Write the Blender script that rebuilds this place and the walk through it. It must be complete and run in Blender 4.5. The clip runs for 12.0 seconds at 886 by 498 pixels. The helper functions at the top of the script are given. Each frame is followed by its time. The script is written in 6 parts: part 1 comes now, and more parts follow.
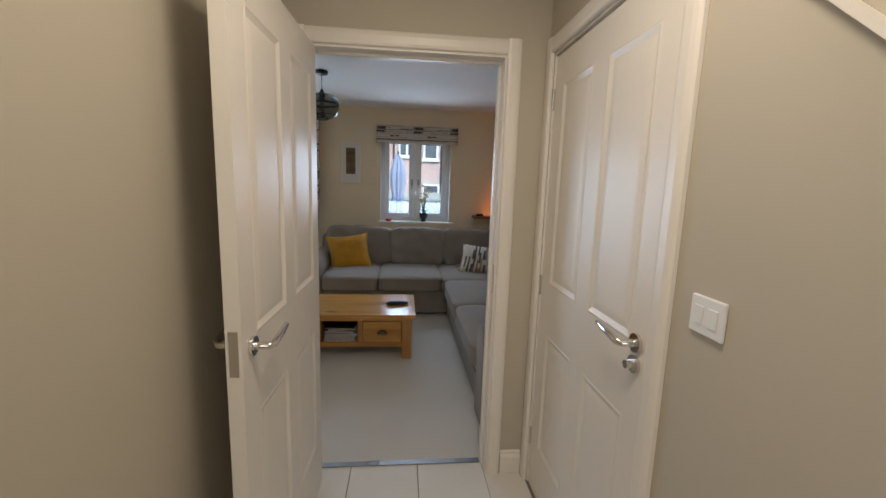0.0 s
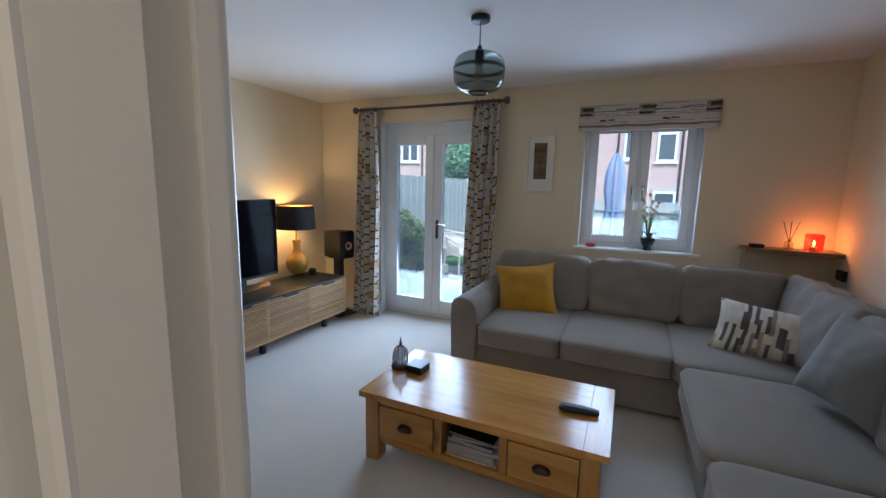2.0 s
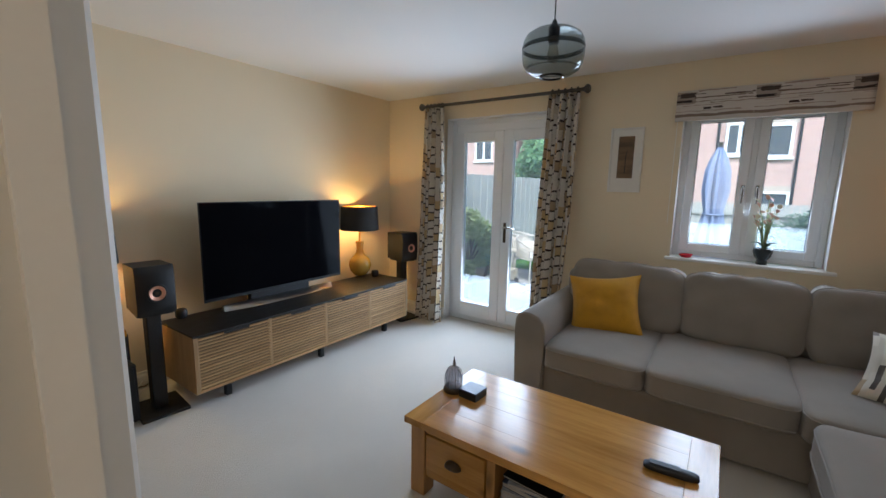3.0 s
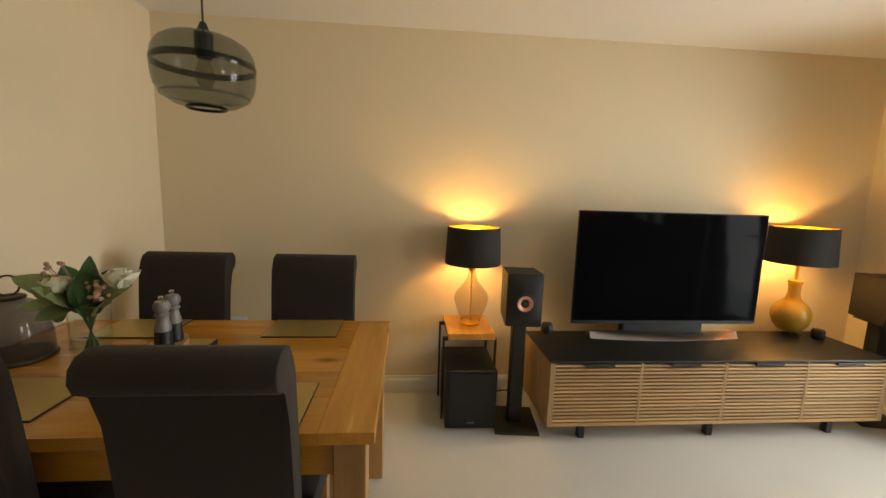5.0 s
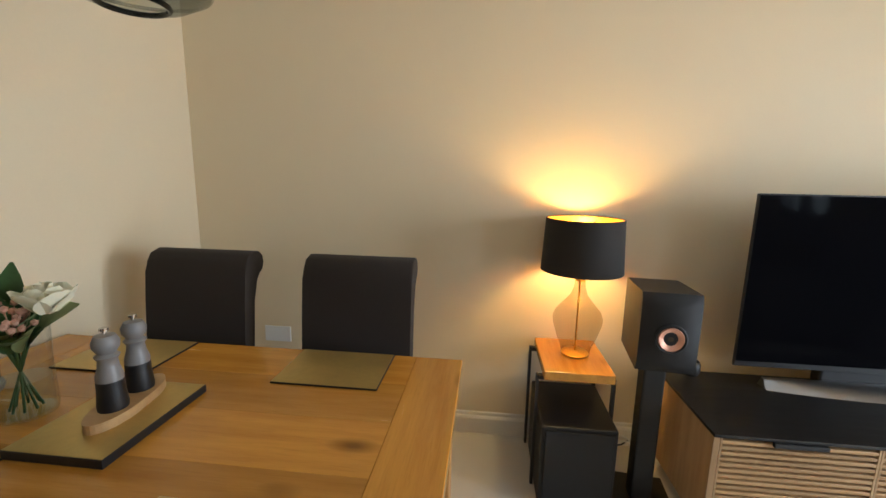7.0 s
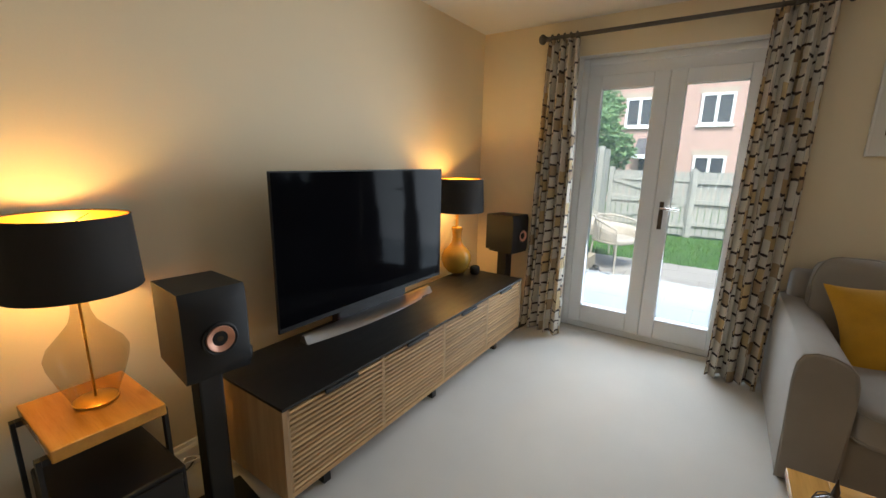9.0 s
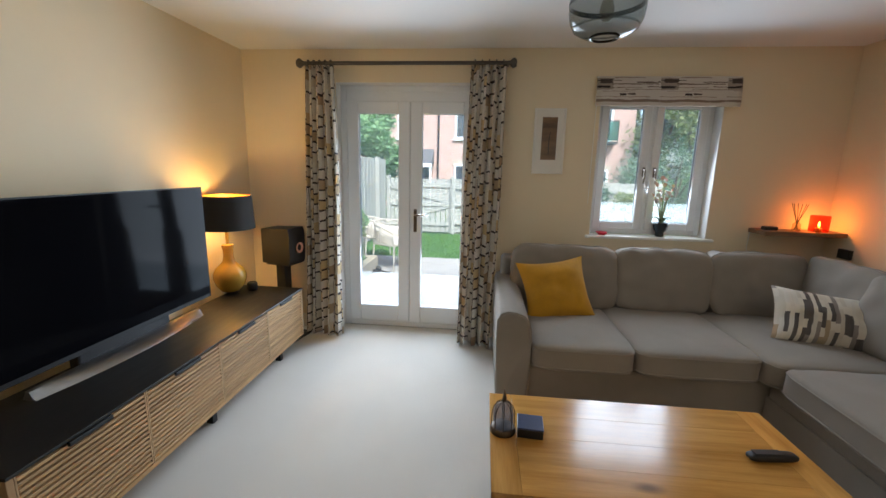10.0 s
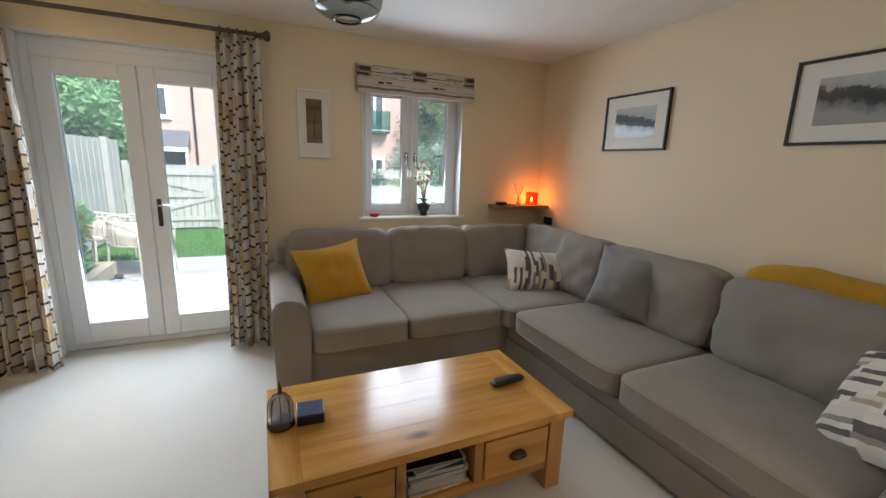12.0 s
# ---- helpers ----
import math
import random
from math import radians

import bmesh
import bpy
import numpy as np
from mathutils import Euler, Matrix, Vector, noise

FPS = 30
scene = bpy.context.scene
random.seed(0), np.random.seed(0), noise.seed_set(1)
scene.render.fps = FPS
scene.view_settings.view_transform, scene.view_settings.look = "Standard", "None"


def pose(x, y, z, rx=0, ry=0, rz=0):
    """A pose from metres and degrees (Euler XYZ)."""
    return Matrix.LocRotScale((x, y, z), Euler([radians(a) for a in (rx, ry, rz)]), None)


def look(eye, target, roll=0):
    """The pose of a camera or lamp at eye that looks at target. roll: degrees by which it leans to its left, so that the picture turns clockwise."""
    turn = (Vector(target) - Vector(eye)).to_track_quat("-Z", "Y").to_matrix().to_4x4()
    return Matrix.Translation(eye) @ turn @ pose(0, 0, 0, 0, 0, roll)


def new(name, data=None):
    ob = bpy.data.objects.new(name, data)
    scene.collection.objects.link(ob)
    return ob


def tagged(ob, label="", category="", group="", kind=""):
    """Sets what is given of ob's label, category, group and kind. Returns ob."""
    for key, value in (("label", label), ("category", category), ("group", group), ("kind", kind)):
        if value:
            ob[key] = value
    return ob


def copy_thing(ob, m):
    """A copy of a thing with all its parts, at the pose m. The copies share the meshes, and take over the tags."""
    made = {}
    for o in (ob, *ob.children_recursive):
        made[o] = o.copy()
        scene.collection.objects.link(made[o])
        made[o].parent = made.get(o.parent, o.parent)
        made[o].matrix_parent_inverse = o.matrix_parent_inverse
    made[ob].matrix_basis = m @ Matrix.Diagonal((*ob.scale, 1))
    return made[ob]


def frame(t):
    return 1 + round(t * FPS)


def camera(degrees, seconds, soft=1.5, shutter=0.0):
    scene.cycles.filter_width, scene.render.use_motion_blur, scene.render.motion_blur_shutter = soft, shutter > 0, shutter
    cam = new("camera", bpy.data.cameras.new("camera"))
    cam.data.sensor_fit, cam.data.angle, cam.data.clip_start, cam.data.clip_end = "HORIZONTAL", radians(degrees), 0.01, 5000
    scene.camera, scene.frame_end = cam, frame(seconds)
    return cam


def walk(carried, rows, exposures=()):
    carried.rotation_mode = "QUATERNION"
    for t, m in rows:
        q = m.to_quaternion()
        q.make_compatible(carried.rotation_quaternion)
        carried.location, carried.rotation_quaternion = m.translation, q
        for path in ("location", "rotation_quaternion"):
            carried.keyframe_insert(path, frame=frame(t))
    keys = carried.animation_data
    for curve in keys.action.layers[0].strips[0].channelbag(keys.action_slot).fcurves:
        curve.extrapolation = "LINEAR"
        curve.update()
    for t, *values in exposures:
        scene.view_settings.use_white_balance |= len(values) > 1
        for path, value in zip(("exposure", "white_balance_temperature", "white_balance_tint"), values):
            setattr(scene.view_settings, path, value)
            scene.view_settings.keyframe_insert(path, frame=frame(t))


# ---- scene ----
cam = camera(94.7, 12.0, soft=1.5)
PATH = [
    (0, (3.239, -5.447, 1.434), (3.434, -3.48, 1.126), 1.8),
    (0.3, (3.302, -5.16, 1.431), (3.344, -3.183, 1.129), 1.7),
    (0.5, (3.337, -4.98, 1.425), (3.279, -3.004, 1.128), 0.8),
    (0.7, (3.355, -4.791, 1.442), (3.205, -2.819, 1.143), 1.4),
    (1, (3.366, -4.555, 1.467), (3.093, -2.596, 1.167), 1.4),
    (1.5, (3.397, -4.186, 1.503), (2.863, -2.284, 1.193), 1.2),
    (1.7, (3.383, -4.056, 1.461), (2.725, -2.191, 1.166), 1.4),
    (2, (3.341, -3.895, 1.448), (2.525, -2.093, 1.15), 1.2),
    (2.5, (3.286, -3.73, 1.448), (2.316, -2.007, 1.146), 1.3),
    (2.7, (3.295, -3.678, 1.452), (2.253, -1.998, 1.149), 1.1),
    (4.3, (2.872, -3.364, 1.462), (1.264, -2.22, 1.135), 2.2),
    (4.5, (2.819, -3.338, 1.441), (1.069, -2.421, 1.128), 1.8),
    (5, (2.694, -3.29, 1.397), (0.721, -3.119, 1.114), 1.8),
    (5.5, (2.561, -3.298, 1.374), (0.607, -3.627, 1.101), 1.9),
    (6, (2.464, -3.402, 1.38), (0.542, -3.876, 1.093), 2.0),
    (6.5, (2.242, -3.356, 1.355), (0.315, -3.799, 1.054), 1.9),
    (6.7, (2.142, -3.342, 1.351), (0.204, -3.723, 1.033), 1.6),
    (8.3, (1.702, -3.128, 1.324), (0.098, -2.029, 0.857), 1.0),
    (8.5, (1.732, -3.144, 1.336), (0.27, -1.863, 0.867), 1.1),
    (9, (1.819, -3.246, 1.37), (0.723, -1.63, 0.939), 1.2),
    (9.5, (1.926, -3.329, 1.396), (1.23, -1.493, 1.017), 1.4),
    (10, (2.055, -3.445, 1.448), (1.866, -1.491, 1.065), 1.3),
    (10.5, (2.101, -3.533, 1.46), (2.312, -1.582, 1.075), 1.4),
    (11, (2.113, -3.581, 1.468), (2.567, -1.673, 1.073), 1.6),
    (11.5, (2.114, -3.57, 1.45), (2.742, -1.713, 1.056), 1.7),
    (12, (2.152, -3.461, 1.416), (2.949, -1.672, 1.007), 1.9),
]
walk(cam, [(t, look(eye, target, roll)) for t, eye, target, roll in PATH], [
    (0, 1.36, 5500, 10), (0.5, 1.3, 5450, 10), (1, 1.25, 5100, 10), (2, 1.4, 5050, 10), (2.7, 1.55, 5450, 10), (4.3, 1.6, 5950, 10), (5, 1.88, 7700, 10), (5.5, 2.18, 8000, 10),
    (6, 2.2, 7200, 10), (6.7, 2.33, 6350, 10), (8.3, 1.4, 6150, 10), (9, 1.52, 6350, 10), (9.5, 1.68, 6100, 10), (10.5, 1.78, 6000, 10), (12, 1.88, 6100, 10)])

# ---- daylight ----
world = bpy.data.worlds.new("overcast")
scene.world = world
world.use_nodes = True
wn = world.node_tree
sky = wn.nodes.new("ShaderNodeTexSky")
sky.sky_type = "NISHITA"
sky.sun_disc = False
sky.sun_elevation, sky.sun_rotation = radians(50), radians(157)
sky.air_density, sky.dust_density = 1.0, 3.0
wn.links.new(sky.outputs[0], wn.nodes["Background"].inputs[0])
wn.nodes["Background"].inputs[1].default_value = 0.15

sun = new("sun", bpy.data.lights.new("sun", "SUN"))
sun.data.energy, sun.data.angle, sun.data.color = 3.0, radians(20), (1.0, 0.96, 0.9)
sun.matrix_world = look((0, 0, 20), (-6.5, 15.0, 0))


def area_lamp(name, eye, target, w, h, watts, color, spread=180):
    data = bpy.data.lights.new(name, "AREA")
    data.shape, data.size, data.size_y, data.energy, data.color = "RECTANGLE", w, h, watts, color
    data.spread = radians(spread)
    ob = new(name, data)
    ob.matrix_world = look(eye, target)
    return ob


def bulb_lamp(name, place, watts, color, radius=0.03):
    data = bpy.data.lights.new(name, "POINT")
    data.energy, data.color, data.shadow_soft_size = watts, color, radius
    ob = new(name, data)
    ob.location = place
    return ob


SKY = (0.80, 0.90, 1.0)
for pane_x in (1.137, 1.689):
    area_lamp("sky_patio_pane", (pane_x, 0.06, 1.06), (pane_x, -3, 0.71), 0.40, 1.72, 5.75, SKY, 135)
area_lamp("sky_window", (3.385, 0.095, 1.45), (3.385, -3, 0.9), 0.78, 0.9, 5.5, SKY, 150)
# fill lamp added at the hall's unseen rear end to brighten its walls
area_lamp("hall_rear_fill", (3.3, -7.25, 1.7), (3.3, -3, 1.7), 0.9, 1.3, 4.4, (1.0, 0.84, 0.66))
area_lamp("hall_ceiling_light", (3.35, -4.78, 2.345), (3.35, -4.77, 0), 0.3, 0.3, 4.0, (1.0, 0.77, 0.52))
AMBER = (1.0, 0.67, 0.07)
bulb_lamp("bulb_glass_lamp", (0.2, -2.885, 1.085), 0.62, AMBER)
bulb_lamp("bulb_ceramic_lamp", (0.20, -0.675, 1.125), 0.62, AMBER)
bulb_lamp("bulb_candle", (4.57, -0.13, 1.12), 0.44, (1.0, 0.18, 0.025), 0.02)


# ---- materials ----
def nodes_of(name):
    m = bpy.data.materials.new(name)
    m.use_nodes = True
    nt = m.node_tree
    return m, nt, nt.nodes["Principled BSDF"]


def link(nt, a, b):
    nt.links.new(a, b)


def coords(nt, scale=(1, 1, 1), out="Object"):
    tc = nt.nodes.new("ShaderNodeTexCoord")
    mp = nt.nodes.new("ShaderNodeMapping")
    mp.inputs["Scale"].default_value = scale
    link(nt, tc.outputs[out], mp.inputs["Vector"])
    return mp.outputs["Vector"]


def noise_tex(nt, vec, scale, detail=4.0, rough=0.55):
    n = nt.nodes.new("ShaderNodeTexNoise")
    n.inputs["Scale"].default_value, n.inputs["Detail"].default_value, n.inputs["Roughness"].default_value = scale, detail, rough
    link(nt, vec, n.inputs["Vector"])
    return n.outputs["Fac"]


def ramp(nt, fac, stops, constant=False):
    r = nt.nodes.new("ShaderNodeValToRGB")
    r.color_ramp.interpolation = "CONSTANT" if constant else "LINEAR"
    els = r.color_ramp.elements
    while len(els) < len(stops):
        els.new(0.5)
    for e, (p, c) in zip(els, stops):
        e.position, e.color = p, (*c, 1)
    link(nt, fac, r.inputs["Fac"])
    return r.outputs["Color"]


def mix(nt, fac, a, b, mode="MIX"):
    n = nt.nodes.new("ShaderNodeMix")
    n.data_type, n.blend_type = "RGBA", mode
    for sock, v in ((n.inputs["Factor"], fac), (n.inputs["A"], a), (n.inputs["B"], b)):
        if isinstance(v, (int, float)):
            sock.default_value = v
        elif isinstance(v, tuple):
            sock.default_value = (*v, 1)
        else:
            link(nt, v, sock)
    return n.outputs["Result"]


def calc(nt, op, a, b=None):
    n = nt.nodes.new("ShaderNodeMath")
    n.operation = op
    for sock, v in zip(n.inputs, (a, b)):
        if v is None:
            continue
        if isinstance(v, (int, float)):
            sock.default_value = v
        else:
            link(nt, v, sock)
    return n.outputs[0]


def add_bump(nt, bsdf, height, strength, distance):
    b = nt.nodes.new("ShaderNodeBump")
    b.inputs["Strength"].default_value, b.inputs["Distance"].default_value = strength, distance
    link(nt, height, b.inputs["Height"])
    link(nt, b.outputs["Normal"], bsdf.inputs["Normal"])


def surf(name, base, rough=0.6, metal=0.0, var=0.12, coarse=3.0, fine=60.0, bump=0.15, depth=0.002, stretch=(1, 1, 1), sheen=0.0):
    """A plain surface with variation at two scales and a fine relief."""
    m, nt, bsdf = nodes_of(name)
    v = coords(nt, stretch)
    big, small = noise_tex(nt, v, coarse), noise_tex(nt, v, fine, 3)
    lo, hi = tuple(c * (1 - var) for c in base), tuple(min(1, c * (1 + var)) for c in base)
    c1 = ramp(nt, big, [(0.3, lo), (0.7, hi)])
    c2 = ramp(nt, small, [(0.3, tuple(c * (1 - var * 0.6) for c in base)), (0.7, tuple(min(1, c * (1 + var * 0.6)) for c in base))])
    link(nt, mix(nt, 0.5, c1, c2), bsdf.inputs["Base Color"])
    r = ramp(nt, big, [(0.2, (max(0, rough - 0.06),) * 3), (0.8, (min(1, rough + 0.06),) * 3)])
    link(nt, r, bsdf.inputs["Roughness"])
    bsdf.inputs["Metallic"].default_value = metal
    bsdf.inputs["Sheen Weight"].default_value = sheen
    add_bump(nt, bsdf, small, bump, depth)
    return m


def wood(name, dark, light, axis=0, rough=0.42, ring=1.0, knots=True):
    """Oak-like boards: long grain, pores and a few knots along one axis."""
    m, nt, bsdf = nodes_of(name)
    oi = nt.nodes.new("ShaderNodeObjectInfo")
    tc = nt.nodes.new("ShaderNodeTexCoord")
    shift = nt.nodes.new("ShaderNodeVectorMath")
    shift.operation = "ADD"
    link(nt, tc.outputs["Object"], shift.inputs[0])
    comb = nt.nodes.new("ShaderNodeCombineXYZ")
    for i in range(3):
        link(nt, calc(nt, "MULTIPLY", oi.outputs["Random"], 7.0 + i), comb.inputs[i])
    link(nt, comb.outputs[0], shift.inputs[1])

    def stretched(s_long, s_cross):
        mp = nt.nodes.new("ShaderNodeMapping")
        sc = [s_cross] * 3
        sc[axis] = s_long
        mp.inputs["Scale"].default_value = sc
        link(nt, shift.outputs[0], mp.inputs["Vector"])
        return mp.outputs["Vector"]
    grain = noise_tex(nt, stretched(2.0 * ring, 22.0 * ring), 1.0, 5, 0.6)
    pores = noise_tex(nt, stretched(14.0, 260.0), 1.0, 3, 0.6)
    plank = noise_tex(nt, stretched(0.8, 7.0), 1.0, 1)
    mid = tuple((a + b) / 2 for a, b in zip(dark, light))
    c = ramp(nt, grain, [(0.28, dark), (0.5, mid), (0.72, light)])
    c = mix(nt, calc(nt, "MULTIPLY", plank, 0.55), c, tuple(x * 0.75 for x in mid))
    c = mix(nt, ramp(nt, pores, [(0.36, (0.14,) * 3), (0.46, (0.0,) * 3)]), c, tuple(x * 0.6 for x in dark))
    if knots:
        vo = nt.nodes.new("ShaderNodeTexVoronoi")
        vo.inputs["Scale"].default_value = 1.0
        link(nt, stretched(2.2, 5.0), vo.inputs["Vector"])
        c = mix(nt, ramp(nt, vo.outputs["Distance"], [(0.04, (0.85,) * 3), (0.15, (0.0,) * 3)]), c, tuple(x * 0.35 for x in dark))
    hue = nt.nodes.new("ShaderNodeHueSaturation")
    link(nt, c, hue.inputs["Color"])
    link(nt, calc(nt, "ADD", calc(nt, "MULTIPLY", oi.outputs["Random"], 0.34), 0.83), hue.inputs["Value"])
    link(nt, hue.outputs[0], bsdf.inputs["Base Color"])
    link(nt, ramp(nt, grain, [(0.2, (rough - 0.06,) * 3), (0.8, (rough + 0.08,) * 3)]), bsdf.inputs["Roughness"])
    add_bump(nt, bsdf, mix(nt, 0.5, grain, pores), 0.2, 0.001)
    return m


def clear_glass(name, tint, rough=0.0, ior=1.45, body=0.0):
    """Glass that lets light straight through, tinted, with a real gloss; body mixes in a pale translucent veil."""
    m, nt, bsdf = nodes_of(name)
    nt.nodes.remove(bsdf)
    out = nt.nodes["Material Output"]
    tr = nt.nodes.new("ShaderNodeBsdfTransparent")
    tr.inputs[0].default_value = (*tint, 1)
    gl = nt.nodes.new("ShaderNodeBsdfGlossy")
    gl.inputs["Roughness"].default_value = rough
    lw = nt.nodes.new("ShaderNodeLayerWeight")
    lw.inputs[0].default_value = 0.5
    gloss = calc(nt, "ADD", calc(nt, "MULTIPLY", calc(nt, "POWER", lw.outputs["Facing"], 4.0), 0.6), 0.03)
    ms = nt.nodes.new("ShaderNodeMixShader")
    link(nt, gloss, ms.inputs[0])
    link(nt, tr.outputs[0], ms.inputs[1])
    link(nt, gl.outputs[0], ms.inputs[2])
    last = ms
    # pale veil: milky body in the cloche, painted glare haze in window panes
    if body:
        pale_veil = nt.nodes.new("ShaderNodeBsdfTranslucent")
        pale_veil.inputs[0].default_value = (0.82, 0.86, 0.88, 1)
        last = nt.nodes.new("ShaderNodeMixShader")
        last.inputs[0].default_value = body
        link(nt, ms.outputs[0], last.inputs[1])
        link(nt, pale_veil.outputs[0], last.inputs[2])
    link(nt, last.outputs[0], out.inputs[0])
    return m


def glow(name, color, strength):
    m, nt, bsdf = nodes_of(name)
    bsdf.inputs["Base Color"].default_value = (*color, 1)
    bsdf.inputs["Emission Color"].default_value = (*color, 1)
    bsdf.inputs["Emission Strength"].default_value = strength
    return m


def bark_cloth(name, col_w, cell_h, tones, dash, dash_part=0.16, line=0.0, jag=0.035, thin=0.0):
    """Printed cotton: columns of pale and taupe blocks cut by dark dashes, over u across and v up the cloth."""
    m, nt, bsdf = nodes_of(name)
    tc = nt.nodes.new("ShaderNodeTexCoord")
    sep = nt.nodes.new("ShaderNodeSeparateXYZ")
    link(nt, tc.outputs["UV"], sep.inputs[0])
    wob = calc(nt, "MULTIPLY", calc(nt, "SUBTRACT", noise_tex(nt, tc.outputs["UV"], 14.0, 2), 0.5), jag)
    u, v = calc(nt, "ADD", sep.outputs[0], wob), calc(nt, "ADD", sep.outputs[1], wob)
    col = calc(nt, "FLOOR", calc(nt, "DIVIDE", u, col_w))

    def rnd(x, y, seed):
        c = nt.nodes.new("ShaderNodeCombineXYZ")
        link(nt, x, c.inputs[0])
        if y is not None:
            link(nt, y, c.inputs[1])
        c.inputs[2].default_value = seed
        w = nt.nodes.new("ShaderNodeTexWhiteNoise")
        link(nt, c.outputs[0], w.inputs["Vector"])
        return w.outputs["Value"]
    vv = calc(nt, "DIVIDE", calc(nt, "ADD", v, calc(nt, "MULTIPLY", rnd(col, None, 1.5), 3.0)), cell_h)
    row = calc(nt, "FLOOR", vv)
    r = rnd(col, row, 2.5)
    c = ramp(nt, r, [(i / len(tones), t) for i, t in enumerate(tones)], constant=True)
    streak = noise_tex(nt, coords(nt, (90, 6, 1), "UV"), 1.0, 3)
    c = mix(nt, calc(nt, "MULTIPLY", streak, 0.35), c, tuple(x * 0.55 for x in tones[0]))
    part_v = calc(nt, "FRACT", vv)
    d = calc(nt, "MULTIPLY", calc(nt, "LESS_THAN", part_v, dash_part), calc(nt, "LESS_THAN", rnd(col, row, 4.5), 0.68))
    c = mix(nt, d, c, dash)
    if line:
        gap = calc(nt, "LESS_THAN", calc(nt, "FRACT", calc(nt, "DIVIDE", u, col_w)), line)
        broken = ramp(nt, noise_tex(nt, coords(nt, (20, 9, 1), "UV"), 1.0, 2), [(0.38, (0.0,) * 3), (0.46, (1.0,) * 3)])
        c = mix(nt, calc(nt, "MULTIPLY", gap, broken), c, tuple(x * 2.2 for x in dash))
    link(nt, c, bsdf.inputs["Base Color"])
    bsdf.inputs["Roughness"].default_value = 0.85
    weave = noise_tex(nt, coords(nt, (900, 900, 1), "UV"), 1.0, 2)
    add_bump(nt, bsdf, weave, 0.25, 0.001)
    if thin:
        through_cloth = nt.nodes.new("ShaderNodeBsdfTranslucent")
        link(nt, c, through_cloth.inputs[0])
        both_sides = nt.nodes.new("ShaderNodeMixShader")
        both_sides.inputs[0].default_value = thin
        link(nt, bsdf.outputs[0], both_sides.inputs[1])
        link(nt, through_cloth.outputs[0], both_sides.inputs[2])
        link(nt, both_sides.outputs[0], nt.nodes["Material Output"].inputs[0])
    return m


def blind_cloth(name):
    """Cream cotton with clusters of dark horizontal bark strokes."""
    m, nt, bsdf = nodes_of(name)
    tc = nt.nodes.new("ShaderNodeTexCoord")
    sep = nt.nodes.new("ShaderNodeSeparateXYZ")
    link(nt, tc.outputs["UV"], sep.inputs[0])
    wob = calc(nt, "MULTIPLY", calc(nt, "SUBTRACT", noise_tex(nt, coords(nt, (9, 60, 1), "UV"), 1.0, 3), 0.5), 0.022)
    u = calc(nt, "ADD", calc(nt, "MODULO", calc(nt, "SUBTRACT", sep.outputs[0], 2.87), 0.475), calc(nt, "MULTIPLY", wob, 1.8))
    v = calc(nt, "ADD", sep.outputs[1], wob)
    c = mix(nt, calc(nt, "MULTIPLY", noise_tex(nt, coords(nt, (4, 70, 1), "UV"), 1.0, 3), 0.5), (0.64, 0.58, 0.51), (0.38, 0.32, 0.26))

    def patch(c, u0, u1, v0, v1, tone):
        inside = calc(nt, "MULTIPLY", calc(nt, "MULTIPLY", calc(nt, "GREATER_THAN", u, u0), calc(nt, "LESS_THAN", u, u1)), calc(nt, "MULTIPLY", calc(nt, "GREATER_THAN", v, v0), calc(nt, "LESS_THAN", v, v1)))
        return mix(nt, inside, c, tone)
    for u0, u1, v0, v1, tone in ((0.0, 0.13, 0.035, 0.125, (0.33, 0.27, 0.22)), (0.03, 0.125, 0.042, 0.075, (0.07, 0.048, 0.038)), (0.0, 0.11, 0.095, 0.112, (0.03, 0.022, 0.02)),
                                 (0.12, 0.46, 0.078, 0.085, (0.17, 0.12, 0.09)), (0.30, 0.475, 0.064, 0.072, (0.12, 0.08, 0.06)), (0.38, 0.475, 0.10, 0.106, (0.20, 0.15, 0.12)),
                                 (0.18, 0.23, 0.150, 0.166, (0.05, 0.035, 0.03)), (0.0, 0.40, 0.172, 0.178, (0.36, 0.29, 0.23)), (0.05, 0.3, 0.132, 0.137, (0.40, 0.33, 0.27)), (0.14, 0.36, 0.028, 0.036, (0.30, 0.23, 0.18)), (0.0, 0.19, 0.052, 0.058, (0.05, 0.035, 0.03)), (0.22, 0.475, 0.118, 0.124, (0.30, 0.24, 0.19)),
                                 (0.10, 0.34, 0.104, 0.109, (0.24, 0.18, 0.14)), (0.0, 0.475, 0.196, 0.214, (0.22, 0.16, 0.12)), (0.24, 0.30, 0.150, 0.160, (0.10, 0.07, 0.055))):
        c = patch(c, u0, u1, v0, v1, tone)
    link(nt, c, bsdf.inputs["Base Color"])
    bsdf.inputs["Roughness"].default_value = 0.85
    add_bump(nt, bsdf, noise_tex(nt, coords(nt, (900, 900, 1), "UV"), 1.0, 2), 0.2, 0.001)
    return m


